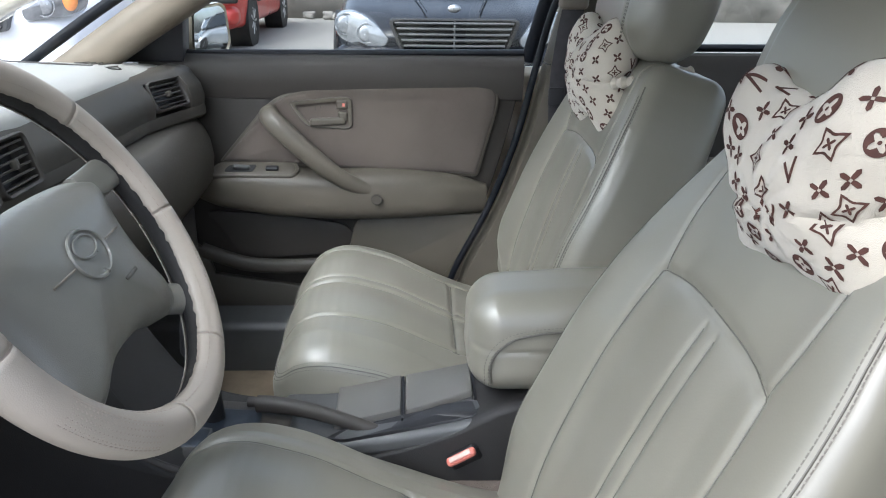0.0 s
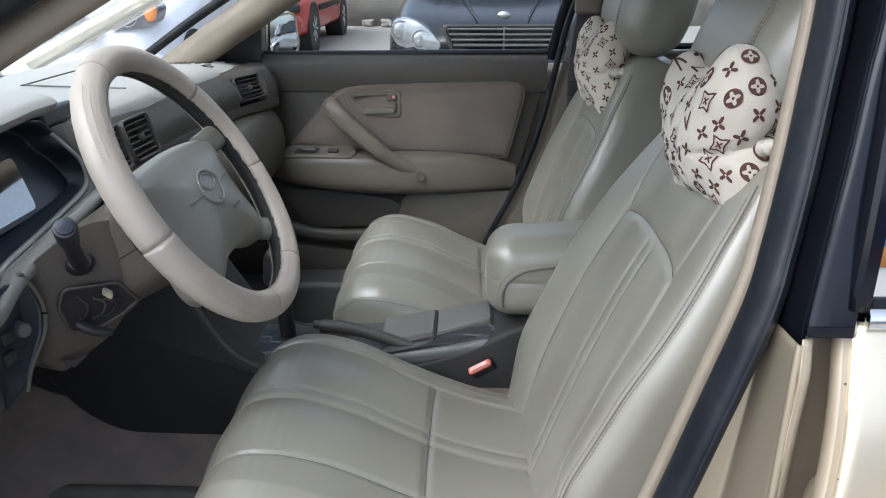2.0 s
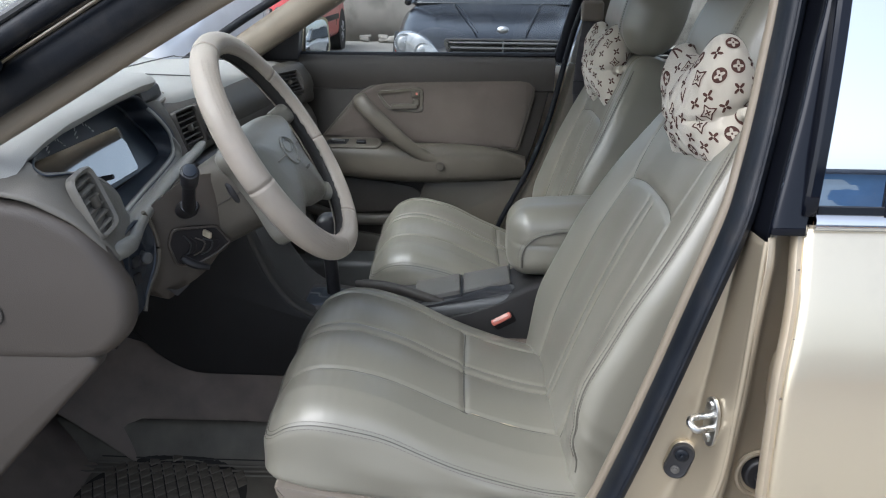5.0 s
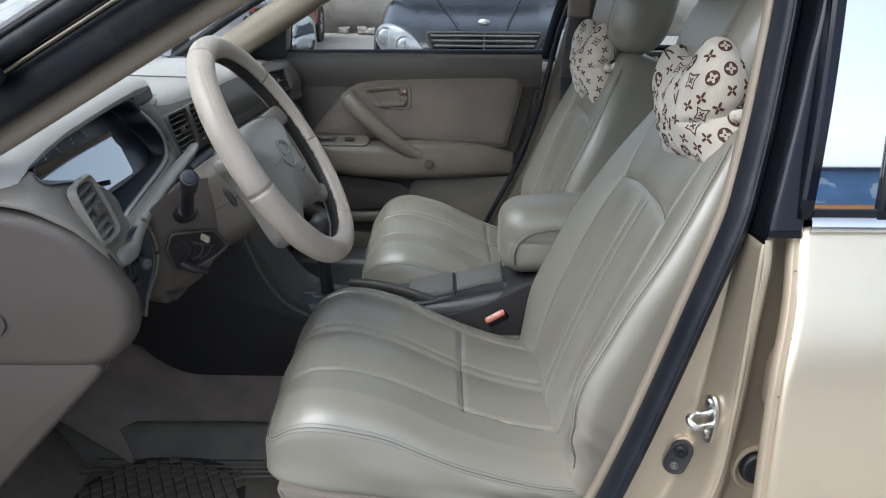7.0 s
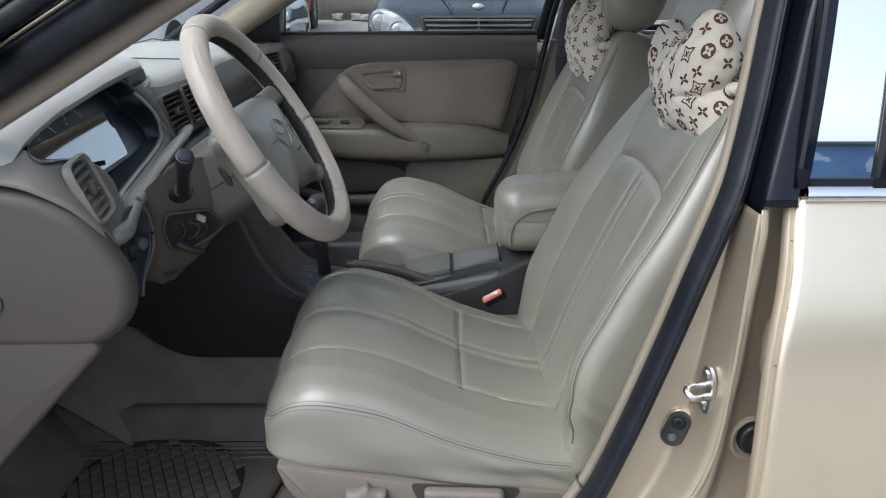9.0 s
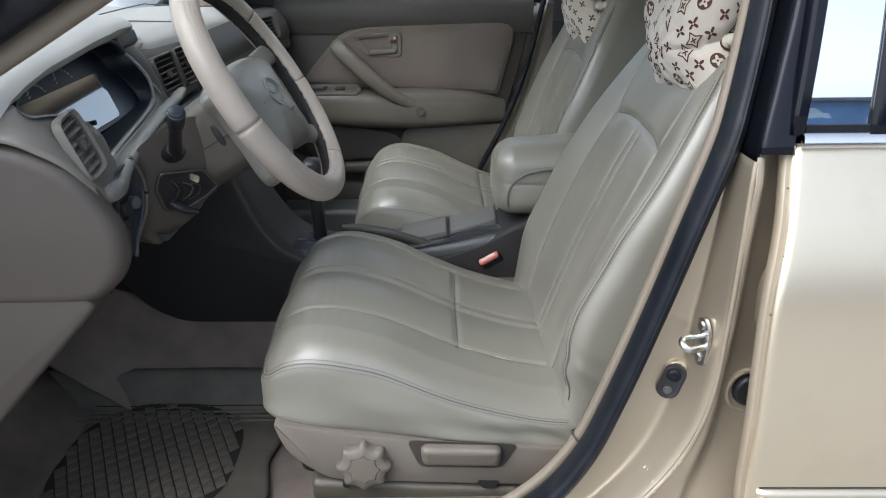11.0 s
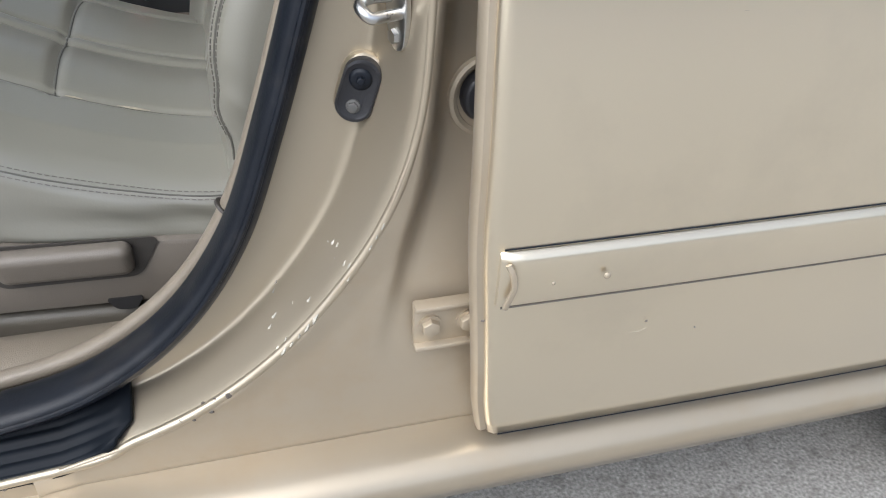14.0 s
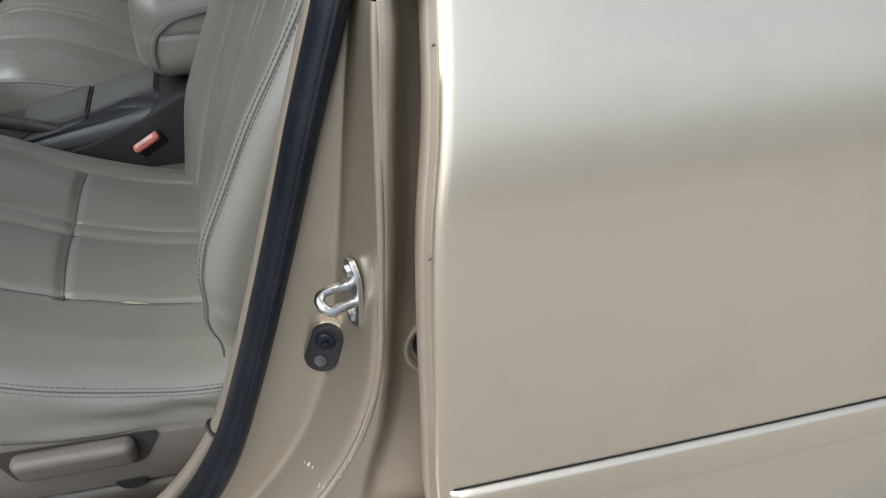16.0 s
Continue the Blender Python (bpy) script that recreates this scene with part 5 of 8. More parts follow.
# armrest shelf sweeping into the grab handle
def arm_section(x):
    z1 = smooth_lerp(x, [(-0.53, 0.672), (-0.50, 0.694), (-0.45, 0.710), (-0.2, 0.704), (-0.12, 0.708), (0.0, 0.706), (0.12, 0.692), (0.185, 0.662)], 0.05)
    z0 = smooth_lerp(x, [(-0.53, 0.655), (-0.48, 0.622), (-0.3, 0.592), (-0.12, 0.585), (0.0, 0.588), (0.185, 0.600)], 0.05)
    w = smooth_lerp(x, [(-0.53, 0.005), (-0.47, 0.060), (-0.3, 0.070), (-0.1, 0.070), (0.1, 0.052), (0.185, 0.018)], 0.05)
    zm = (z0 + z1) / 2
    out = []
    for k in range(20):
        a = -math.pi / 2 - math.pi * k / 19
        c, s = math.cos(a), -math.sin(a)
        out.append(V((x, FAR + 0.014 + w * math.copysign(abs(c) ** 0.55, c), zm + (z1 - z0) / 2 * math.copysign(abs(s) ** 0.6, -s))))
    return [V((x, FAR + 0.03, z0)), *out, V((x, FAR + 0.03, z1))]


armrest = part("armrest", loft([arm_section(-0.53 + 0.0143 * i) for i in range(51)], True, True), PLASTIC_MID, far_door, "pale taupe moulded door armrest")
handle_line = curve([(-0.318, FAR - 0.012, 0.842), (-0.312, FAR - 0.034, 0.833), (-0.285, FAR - 0.050, 0.808), (-0.235, FAR - 0.056, 0.762), (-0.185, FAR - 0.055, 0.718), (-0.14, FAR - 0.048, 0.686), (-0.09, FAR - 0.04, 0.664)], 8)
part("grab_handle", sweep(handle_line, oval(0.021, 0.0165, 18, 2.5), (0, 1, 0), scale=lambda t: 0.75 + 0.35 * math.sin(math.pi * min(1, 0.22 + t * 0.78)) + 0.5 * max(0, t - 0.75)), PLASTIC_MID, far_door, "pale taupe diagonal grab handle")
sw = [(x, y) for x, y in round_outline([(-0.470, FAR - 0.05), (-0.265, FAR - 0.052), (-0.250, FAR - 0.030), (-0.262, FAR - 0.006), (-0.44, FAR - 0.004)], [0.02, 0.01, 0.012, 0.01, 0.02])]
lean = Matrix.Translation((0, FAR - 0.012, 0.716)) @ Matrix.Rotation(radians(32), 4, "X") @ Matrix.Translation((0, -(FAR - 0.012), -0.712))
switch_panel = part("switch_panel", shift(plate(sw, 0.690, 0.7165, "z", 0.0025), lean), PLASTIC_MID, far_door, "taupe window switch panel")
part("panel_line", shift(sweep([V((-0.355 + (x + 0.355) * 0.93, FAR - 0.028 + (y - FAR + 0.028) * 0.84, 0.7168)) for x, y in sw], oval(0.0010, 0.0008, 6), loop=True), lean), PLASTIC_PALE, switch_panel)
part("lock_button", shift(rounded((0.030, 0.014, 0.010), 0.0045, (2, 2, 2)), lean @ pose(-0.315, FAR - 0.028, 0.7185)), BLACK_PLASTIC, switch_panel)
part("grip_slot", shift(plate(round_outline([(-0.425, FAR - 0.038), (-0.360, FAR - 0.038), (-0.350, FAR - 0.016), (-0.415, FAR - 0.018)], 0.007), 0.714, 0.7175, "z"), lean), BLACK_PLASTIC, switch_panel)
part("window_switch", shift(rounded((0.040, 0.011, 0.011), 0.005, (2, 2, 2)), lean @ pose(-0.385, FAR - 0.026, 0.720, 0, 8, 0)), GREY_PLASTIC, switch_panel)
plug_c = V((-0.074, FAR - 0.058, 0.646))
part("screw_cap", join(cyl(plug_c + V((0, 0.012, 0)), plug_c - V((0, 0.001, 0)), 0.0105, seg=24), sweep([plug_c + V((0.0125 * math.cos(a), 0.001, 0.0125 * math.sin(a))) for a in [k * math.pi / 12 for k in range(24)]], oval(0.0012, 0.0012, 6), (0, 1, 0), True)), PLASTIC, armrest)
# release handle in its bezel
bez_out = round_outline([(-0.272, 0.862), (-0.140, 0.876), (-0.128, 0.868), (-0.128, 0.806), (-0.140, 0.800), (-0.236, 0.806)], [0.012, 0.010, 0.008, 0.010, 0.012, 0.02])
bez_in = [(-0.195 + (x + 0.195) * 0.85, 0.839 + (z - 0.839) * 0.72) for x, z in bez_out]
rings = [[V((x, FAR + 0.004, z)) for x, z in bez_out], [V((x, FAR - 0.007, z)) for x, z in bez_out], [V((-0.195 + (x + 0.195) * 0.97, FAR - 0.010, 0.839 + (z - 0.839) * 0.95)) for x, z in bez_out],
         [V((x, FAR - 0.009, z)) for x, z in bez_in], [V((x, FAR + 0.003, z)) for x, z in bez_in]]
bezel = part("release_bezel", loft(rings, True, False), PLASTIC_MID, far_door, "pale taupe door release surround")
part("bezel_cup", plate(bez_in, FAR + 0.002, FAR + 0.006, "y"), PLASTIC, bezel)
part("release_lever", join(rounded((0.082, 0.014, 0.018), 0.006, (4, 2, 2), lambda x, y, z: V((-0.185 + x, FAR - 0.008 + y, 0.818 + z + 0.05 * x))), shift(rounded((0.022, 0.012, 0.022), 0.005, (2, 2, 2)), pose(-0.150, FAR - 0.006, 0.830))), PLASTIC_MID, bezel, "taupe door release lever")
part("lock_tab", shift(rounded((0.026, 0.012, 0.020), 0.004, (2, 2, 2)), pose(-0.152, FAR - 0.006, 0.857)), PLASTIC_MID, bezel)
part("lock_mark", box((-0.148, FAR - 0.0122, 0.857), (0.006, 0.001, 0.007), 0.0003), RED_BUTTON, bezel)
part("cup_ribs", join(*[box((-0.213 + 0.012 * k, FAR - 0.001, 0.842 + 0.003 * k), (0.0016, 0.008, 0.022 - 0.004 * k), 0.0005) for k in range(2)]), PLASTIC_DARK, bezel)
# map pocket and lower panel
pocket = round_outline([(-0.490, 0.600), (-0.30, 0.590), (-0.150, 0.566), (-0.118, 0.520), (-0.160, 0.494), (-0.28, 0.484), (-0.40, 0.478)], [0.03, 0.05, 0.03, 0.03, 0.03, 0.05, 0.03])
part("map_pocket", plate(pocket, FAR + 0.001, FAR + 0.014, "y", 0.002), PLASTIC_DARK, far_door, "dark recessed map pocket")
lip = [V((x, FAR - 0.010, z)) for x, z in [(-0.50, 0.505), (-0.44, 0.482), (-0.38, 0.466), (-0.28, 0.462), (-0.17, 0.470), (-0.115, 0.492)]]
part("pocket_lip", sweep(curve(lip, 6), oval(0.018, 0.014, 14, 2.4), (0, 1, 0)), PLASTIC, far_door)
low = round_outline([(-0.128, 0.588), (0.196, 0.598), (0.160, 0.47), (0.085, 0.385), (-0.20, 0.385), (-0.145, 0.50)], [0.03, 0.01, 0.08, 0.05, 0.02, 0.08])
part("lower_panel", plate(low, FAR - 0.010, FAR + 0.014, "y", 0.006), PLASTIC_MID, far_door, "taupe lower door panel")
part("lower_front_panel", plate(round_outline([(-0.56, 0.46), (-0.47, 0.44), (-0.22, 0.40), (-0.2, 0.35), (-0.56, 0.35)], 0.03), FAR - 0.008, FAR + 0.014, "y", 0.006), PLASTIC, far_door)
part("speaker_grille", plate(round_outline([(-0.575, 0.56), (-0.49, 0.50), (-0.468, 0.42), (-0.49, 0.37), (-0.575, 0.37)], 0.02), FAR - 0.006, FAR + 0.012, "y", 0.004), PLASTIC, far_door)
part("outer_skin", loft([[V((x, MID + 0.885 - 0.07 * k ** 3, 0.30 + 0.64 * k)) for x in (-0.84, -0.3, 0.33)] for k in [j / 8 for j in range(9)]], False, False), PAINT, far_door, solid=0.004)
far_rear = thing("far_rear_door", (0.8, FAR, 0.0), "closed rear door with dark taupe trim on the far side", "car door")
part("door_card", plate([(0.335, 0.34), (1.30, 0.34), (1.30, 0.975), (0.45, 0.975)], FAR, FAR + 0.045, "y", 0.01), PLASTIC_DARK, far_rear)
part("armrest", rounded((0.5, 0.06, 0.08), 0.025, (4, 2, 2), lambda x, y, z: V((0.75 + x, FAR - 0.02 + y, 0.70 + z))), PLASTIC, far_rear)
part("window_seal", sweep([(0.45, FAR + 0.03, 0.985), (1.29, FAR + 0.03, 0.99)], oval(0.012, 0.009, 10)), SEAL, far_rear)
part("glass", loft([[V((x, FAR + 0.045 - (z - 0.95) * 0.28, z)) for x in (0.46, 0.9, 1.25)] for z in (0.95, 1.1, 1.25, 1.37)], False, False), WINDOW, far_rear, "clear rear side window", solid=0.004, smooth=False).visible_shadow = False
part("outer_skin", loft([[V((x, MID + 0.885 - 0.07 * k ** 3, 0.30 + 0.64 * k)) for x in (0.34, 0.8, 1.32)] for k in [j / 8 for j in range(9)]], False, False), PAINT, far_rear, solid=0.004)

# far door mirror
mirror = thing("door_mirror", (-0.50, 1.95, 0.99), "champagne door mirror outside the far window", "mirror")
mo = round_outline([(-0.070, -0.052), (0.045, -0.060), (0.066, -0.035), (0.062, 0.048), (0.045, 0.060), (-0.055, 0.054)], [0.02, 0.02, 0.02, 0.03, 0.02, 0.02])
turn = pose(-0.474, 1.97, 1.006, 0, 0, 62) @ pose(0, 0, 0, -3.2, 0, 0)
rings = [[turn @ V((x * q, d, z * q)) for x, z in mo] for q, d in ((0.93, -0.004), (1.0, -0.010), (1.03, 0.0), (1.0, 0.04), (0.8, 0.075), (0.4, 0.09))]
part("housing", loft(rings, True, True), PAINT, mirror, "champagne painted mirror housing")
part("mirror_glass", loft([[turn @ V((x * q, -0.0125 + (x * x + z * z) * q * q / 1.6, z * q)) for x, z in mo] for q in (0.88, 0.75, 0.6, 0.45, 0.3, 0.15, 0.02)], True, True), material("mirror silver", (0.48, 0.50, 0.51), 0.015, metal=1.0, vary=0.01, rough_vary=0.005), mirror, "silvered mirror glass")
part("mirror_arm", rounded((0.05, 0.10, 0.04), 0.015, (2, 2, 2), lambda x, y, z: V((-0.555 + x, 1.92 + y, 0.97 + z))), BLACK_PLASTIC, mirror)

# ---- rear bench ----
bench = thing("rear_bench", (1.1, MID, 0.2), "taupe leather rear bench seat", "car seat")
part("bench_cushion", rounded((0.50, 1.30, 0.20), 0.06, (6, 10, 3), lambda x, y, z: V((0.95 + x, MID + y, 0.42 + z - 0.1 * x))), LEATHER, bench)
part("bench_back", rounded((0.16, 1.30, 0.60), 0.06, (3, 10, 6), lambda x, y, z: V((1.28 + x + 0.4 * (z + 0.3), MID + y, 0.74 + z))), LEATHER, bench)
shelf = part("parcel_shelf", box((1.55, MID, 1.00), (0.36, 1.3, 0.02), 0.004), CARPET, car_body)

# ---- dashboard ----
dash = thing("dashboard", (-0.7, MID, 0.2), "taupe moulded dashboard with instrument hood and air vents", "dashboard")


def dash_profile(y):
    """(x, z) across the top pad at one y: screen edge, crown, rear lip, undercut."""
    rear = smooth_lerp(y, [(0.36, -0.60), (0.39, -0.62), (0.42, -0.76), (0.86, -0.76), (0.89, -0.66), (0.95, -0.625), (1.02, -0.592), (1.25, -0.572), (1.6, -0.548), (1.80, -0.505)], 0.012)
    top = smooth_lerp(y, [(0.36, 0.925), (0.45, 0.955), (0.6, 0.975), (1.0, 0.975), (1.3, 0.972), (1.65, 0.965), (1.80, 0.945)], 0.04)
    pts = [(-1.14, 0.90), (-1.10, 0.935), (-0.98, 0.958), (-0.86, top), (-0.76, top + 0.006), (rear - 0.06, top + 0.002), (rear - 0.02, top - 0.006), (rear, top - 0.022), (rear + 0.003, top - 0.040), (rear - 0.02, top - 0.06), (-0.9, 0.86)]
    return [V((x, y, z)) for x, z in pts]


ys = [0.365 + 0.0225 * k for k in range(65)]
part("top_pad", loft([dash_profile(y) for y in ys], True, True), DASH_TOP, dash, "grey-taupe padded dash top")
part("airbag_lid_seam", sweep(curve([(-0.60, 1.20, 0.9775), (-0.78, 1.20, 0.982), (-0.80, 1.24, 0.982), (-0.80, 1.60, 0.978), (-0.78, 1.63, 0.975), (-0.62, 1.63, 0.968)], 6), oval(0.0022, 0.0016, 6)), PLASTIC_DARK, dash)
def pad_z(x, y):
    return lerp(x, [(p.x, p.z) for p in dash_profile(y)[1:7]])


grille_ol = round_outline([(-0.690, 1.706), (-0.580, 1.614), (-0.562, 1.634), (-0.672, 1.728)], 0.010)
grille = part("defrost_grille", loft([[V((-0.626 + (x + 0.626) * q, 1.671 + (y - 1.671) * q, pad_z(x, y) + d)) for x, y in grille_ol] for d, q in ((-0.004, 1.0), (0.0016, 1.0), (0.0022, 0.95), (0.0012, 0.90))], True, True), CHARCOAL, dash, "dark side defrost grille")
for k in range(5):
    a = 0.12 + 0.19 * k
    gx, gy = mixed(-0.681, -0.571, a), mixed(1.717, 1.624, a)
    part("grille_bar", sweep([V((gx - 0.008, gy - 0.010, pad_z(gx, gy) + 0.0018)), V((gx + 0.008, gy + 0.010, pad_z(gx, gy) + 0.0018))], oval(0.0022, 0.0014, 6)), PLASTIC, grille)
# face band under the top pad, with the glovebox face
def face_profile(y):
    fx = smooth_lerp(y, [(0.935, -0.60), (0.95, -0.578), (1.0, -0.566), (1.2, -0.558), (1.35, -0.543), (1.6, -0.524), (1.70, -0.495), (1.80, -0.462)], 0.012)
    deep = 0.034 if 0.962 < y < 1.184 or 1.630 < y < 1.746 else 0.0
    return [V((fx - 0.06, y, 0.950)), V((fx - 0.030, y, 0.947)), V((fx - 0.018, y, 0.940)), V((fx - 0.0125, y, 0.931)), V((fx - 0.012 - deep, y, 0.930)), V((fx + 0.003 - deep, y, 0.910)), V((fx + 0.010 - deep, y, 0.885)), V((fx + 0.008 - deep, y, 0.864)), V((fx + 0.0075, y, 0.863)),
            V((fx + 0.010, y, 0.855)), V((fx + 0.010, y, 0.842)), V((fx + 0.002, y, 0.834)), V((fx - 0.05, y, 0.83))]


part("face_band", loft([face_profile(0.935 + 0.0105 * k) for k in range(84)], True, True), PLASTIC, dash, "taupe dash face with air vents")


def glove_profile(y):
    fx = smooth_lerp(y, [(1.22, -0.50), (1.5, -0.475), (1.80, -0.475)], 0.03)
    return [V((fx - 0.06, y, 0.838)), V((fx - 0.006, y, 0.835)), V((fx + 0.004, y, 0.828)), V((fx + 0.016, y, 0.812)), V((fx + 0.028, y, 0.785)), V((fx + 0.034, y, 0.745)), V((fx + 0.026, y, 0.69)), V((fx - 0.02, y, 0.63)), V((fx - 0.10, y, 0.60)), V((fx - 0.2, y, 0.62))]


part("glovebox", loft([glove_profile(1.24 + 0.02 * k) for k in range(29)], True, True), PLASTIC, dash, "taupe glovebox face")
part("far_kick_panel", loft([[V((-0.50, 1.80, 0.62)), V((-0.50, 1.80, 0.34))], [V((-0.95, 1.76, 0.62)), V((-0.95, 1.76, 0.2))]], False, False), PLASTIC_DARK, dash, solid=0.01)


def vent(name, centre, ax, up, w, h, n, label, tilt=0.0, rings_r=0.012, frame_mat=None, slat_mat=None):
    """An air vent: frame, dark well, slats across, one upright tab."""
    c, ax, up = V(centre), V(ax).normalized(), V(up).normalized()
    outv = ax.cross(up).normalized()
    if outv.x < 0:
        outv = -outv
    ol = round_outline([(-w / 2, -h / 2), (w / 2, -h / 2), (w / 2, h / 2), (-w / 2, h / 2)], rings_r)
    rings = []
    for q, d in ((1.16, -0.008), (1.16, 0.002), (1.10, 0.005), (1.0, 0.002), (0.97, -0.025)):
        rings.append([c + ax * (x * (q if q < 1.05 else 1) + math.copysign((q - 1) * h * 0.5 if q > 1.05 else 0, x)) + up * (z * q) + outv * d for x, z in ol])
    v = part(name, loft(rings, True, False), frame_mat or PLASTIC_DARK, dash, label)
    part("well", loft([[c + ax * x * 0.99 + up * z * 0.99 + outv * d for x, z in ol] for d in (-0.024, -0.026)], True, True), BLACK_PLASTIC, v)
    for k in range(n):
        t = (k + 0.5) / n - 0.5
        m = Matrix((ax, up, outv)).transposed().to_4x4()
        slat = rounded((w * 0.95, 0.0030, 0.009), 0.0014, (2, 1, 2), m=2)
        part("slat", shift(slat, Matrix.Translation(c + up * t * h * 0.96 + outv * -0.004) @ m @ Matrix.Rotation(radians(tilt), 4, "X")), slat_mat or PLASTIC, v)
    part("tab", shift(box((0, 0, 0), (0.010, h * 0.22, 0.012), 0.003), Matrix.Translation(c + outv * 0.002) @ Matrix((ax, up, outv)).transposed().to_4x4()), PLASTIC, v)
    return v


vent("air_vent", (-0.497, 1.688, 0.903), (0.33, 1, 0), (-0.42, 0.14, 1), 0.105, 0.054, 5, "taupe side air vent with dark slats", slat_mat=PLASTIC_DARK)
vent("air_vent", (-0.556, 1.135, 0.897), (0.04, 1, 0.0), (-0.30, 0, 1), 0.098, 0.070, 6, "taupe centre air vent with slats")
vent("air_vent", (-0.559, 1.012, 0.897), (0.04, 1, 0.0), (-0.30, 0, 1), 0.098, 0.070, 6, "taupe centre air vent with slats")
vent("air_vent", (-0.4865, 0.4155, 0.910), (0.10, 1, 0.22), (-0.42, 0.03, 1), 0.040, 0.076, 6, "taupe outer air vent with slats", rings_r=0.014, tilt=35, frame_mat=VENT_SKIN, slat_mat=VENT_SKIN)


# instrument hood and its dark recess
def closed_curve(pts, n=8):
    """A smooth closed line through the given points."""
    pts = [V(p) for p in pts]
    out, m = [], len(pts)
    for i in range(m):
        p0, p1, p2, p3 = pts[i - 1], pts[i], pts[(i + 1) % m], pts[(i + 2) % m]
        for k in range(n):
            t = k / n
            out.append(0.5 * (2 * p1 + (p2 - p0) * t + (2 * p0 - 5 * p1 + 4 * p2 - p3) * t * t + (3 * p1 - p0 - 3 * p2 + p3) * t ** 3))
    return out


def hood_ring(y):
    crown = smooth_lerp(y, [(0.372, 0.945), (0.385, 0.966), (0.41, 0.988), (0.45, 1.000), (0.52, 1.012), (0.69, 1.025), (0.80, 1.030), (0.87, 1.028), (0.895, 1.018)], 0.008)
    lip = smooth_lerp(y, [(0.372, -0.575), (0.40, -0.562), (0.50, -0.560), (0.75, -0.560), (0.87, -0.562), (0.895, -0.580)], 0.008)
    thick = mixed(0.016, 0.036, min(1, max(0, (y - 0.37) / 0.06)))
    if y > 0.86:
        thick = mixed(0.036, 0.018, (y - 0.86) / 0.035)
    prof = [(-0.90, 0.955), (-0.80, crown - 0.030), (-0.72, crown - 0.008), (-0.66, crown), (-0.62, crown - 0.001), (lip - 0.018, crown - 0.006), (lip - 0.006, crown - 0.012), (lip, crown - 0.35 * thick - 0.008), (lip - 0.003, crown - 0.8 * thick), (lip - 0.014, crown - thick),
            (lip - 0.04, crown - thick - 0.004), (-0.70, crown - thick - 0.008), (-0.82, 0.935)]
    return [V((x, y, z)) for x, z in prof]


hood_ys = [0.372, 0.376, 0.382, 0.39] + [0.40 + 0.012 * k for k in range(39)] + [0.868, 0.876, 0.884, 0.890, 0.895]
part("instrument_hood", loft([hood_ring(y) for y in hood_ys], True, True), DASH_TOP, dash, "grey-taupe hood over the instruments")
RIM_PTS = [(-0.515, 0.560, 0.853), (-0.525, 0.62, 0.850), (-0.535, 0.70, 0.852), (-0.545, 0.80, 0.857), (-0.556, 0.885, 0.862), (-0.562, 0.918, 0.874), (-0.565, 0.915, 0.905), (-0.575, 0.895, 0.935), (-0.595, 0.885, 0.960),
           (-0.60, 0.84, 0.982), (-0.595, 0.70, 0.985), (-0.59, 0.55, 0.975), (-0.565, 0.43, 0.962), (-0.538, 0.400, 0.950), (-0.518, 0.432, 0.944), (-0.508, 0.478, 0.926), (-0.507, 0.525, 0.892)]
rim_line = closed_curve(RIM_PTS, 6)
mid_p = V((-0.56, 0.68, 0.905))


def lens_x(z):
    return -0.574 - LENS_SLOPE * (z - 0.858)


LENS_SLOPE = 0.6
rec = []
for d, q in ((0.004, 1.035), (0.0, 1.0), (-0.006, 0.985)):
    rec.append([V((p.x + d, mid_p.y + (p.y - mid_p.y) * q, mid_p.z + (p.z - mid_p.z) * q)) for p in rim_line])
for t, q in ((0.35, 0.97), (0.7, 0.955), (0.95, 0.94), (1.0, 0.92)):
    ring = []
    for p in rim_line:
        y, z = mid_p.y + (p.y - mid_p.y) * q, mid_p.z + (p.z - mid_p.z) * q
        ring.append(V((p.x + (lens_x(z) - 0.001 - p.x) * t, y, z)))
    rec.append(ring)
recess = part("instrument_recess", loft(rec, True, False), NAVY_PLASTIC, dash, "dark blue-black instrument recess", solid=0.002)
apron = round_outline([(0.415, 0.856), (0.925, 0.860), (0.925, 0.985), (0.415, 0.985)], 0.03)
part("instrument_apron", loft([[V((lens_x(z) + d, y, z)) for y, z in apron] for d in (-0.004, -0.008)], True, True), NAVY_PLASTIC, recess, "black apron round the lens, also its unlit upper part")
# outline follows the bright reflected patch; the apron stands for the unlit lens
lens = round_outline([(0.50, 0.866), (0.79, 0.866), (0.82, 0.935), (0.50, 0.935)], 0.010)
part("instrument_lens", loft([[V((lens_x(z) + d, y, z)) for y, z in lens] for d in (0.0, -0.003)], True, True), LENS, recess, "dark instrument lens cut to its bright reflection")
marks = []
for gx, gz, r in ((0.60, 0.932, 0.026), (0.70, 0.934, 0.030)):
    for k in range(11):
        an = radians(20 + 14 * k)
        y, z = gx + r * math.cos(an), gz + r * math.sin(an) * 0.9
        marks.append(box((lens_x(z) + 0.0015, y, z), (0.001, 0.0016, 0.008 if k % 2 else 0.005), 0, rot=(math.degrees(-an) + 90, 0, 0)))
part("gauge_marks", join(*marks), MARKS, recess, "pale bars of the gauges", kind="stuff")
part("trip_knob", cyl((-0.592, 0.655, 0.878), (-0.566, 0.656, 0.884), 0.005, 0.004, 12), BLACK_PLASTIC, recess)
# pale lip, a painted highlight, along the lower edge and the far side of the recess
lip_line = [rim_line[k] for k in range(-6, 48)]
part("recess_lip", sweep(lip_line, oval(0.0035, 0.0035, 10), (1, 0, 0.2)), DASH_TOP, dash)
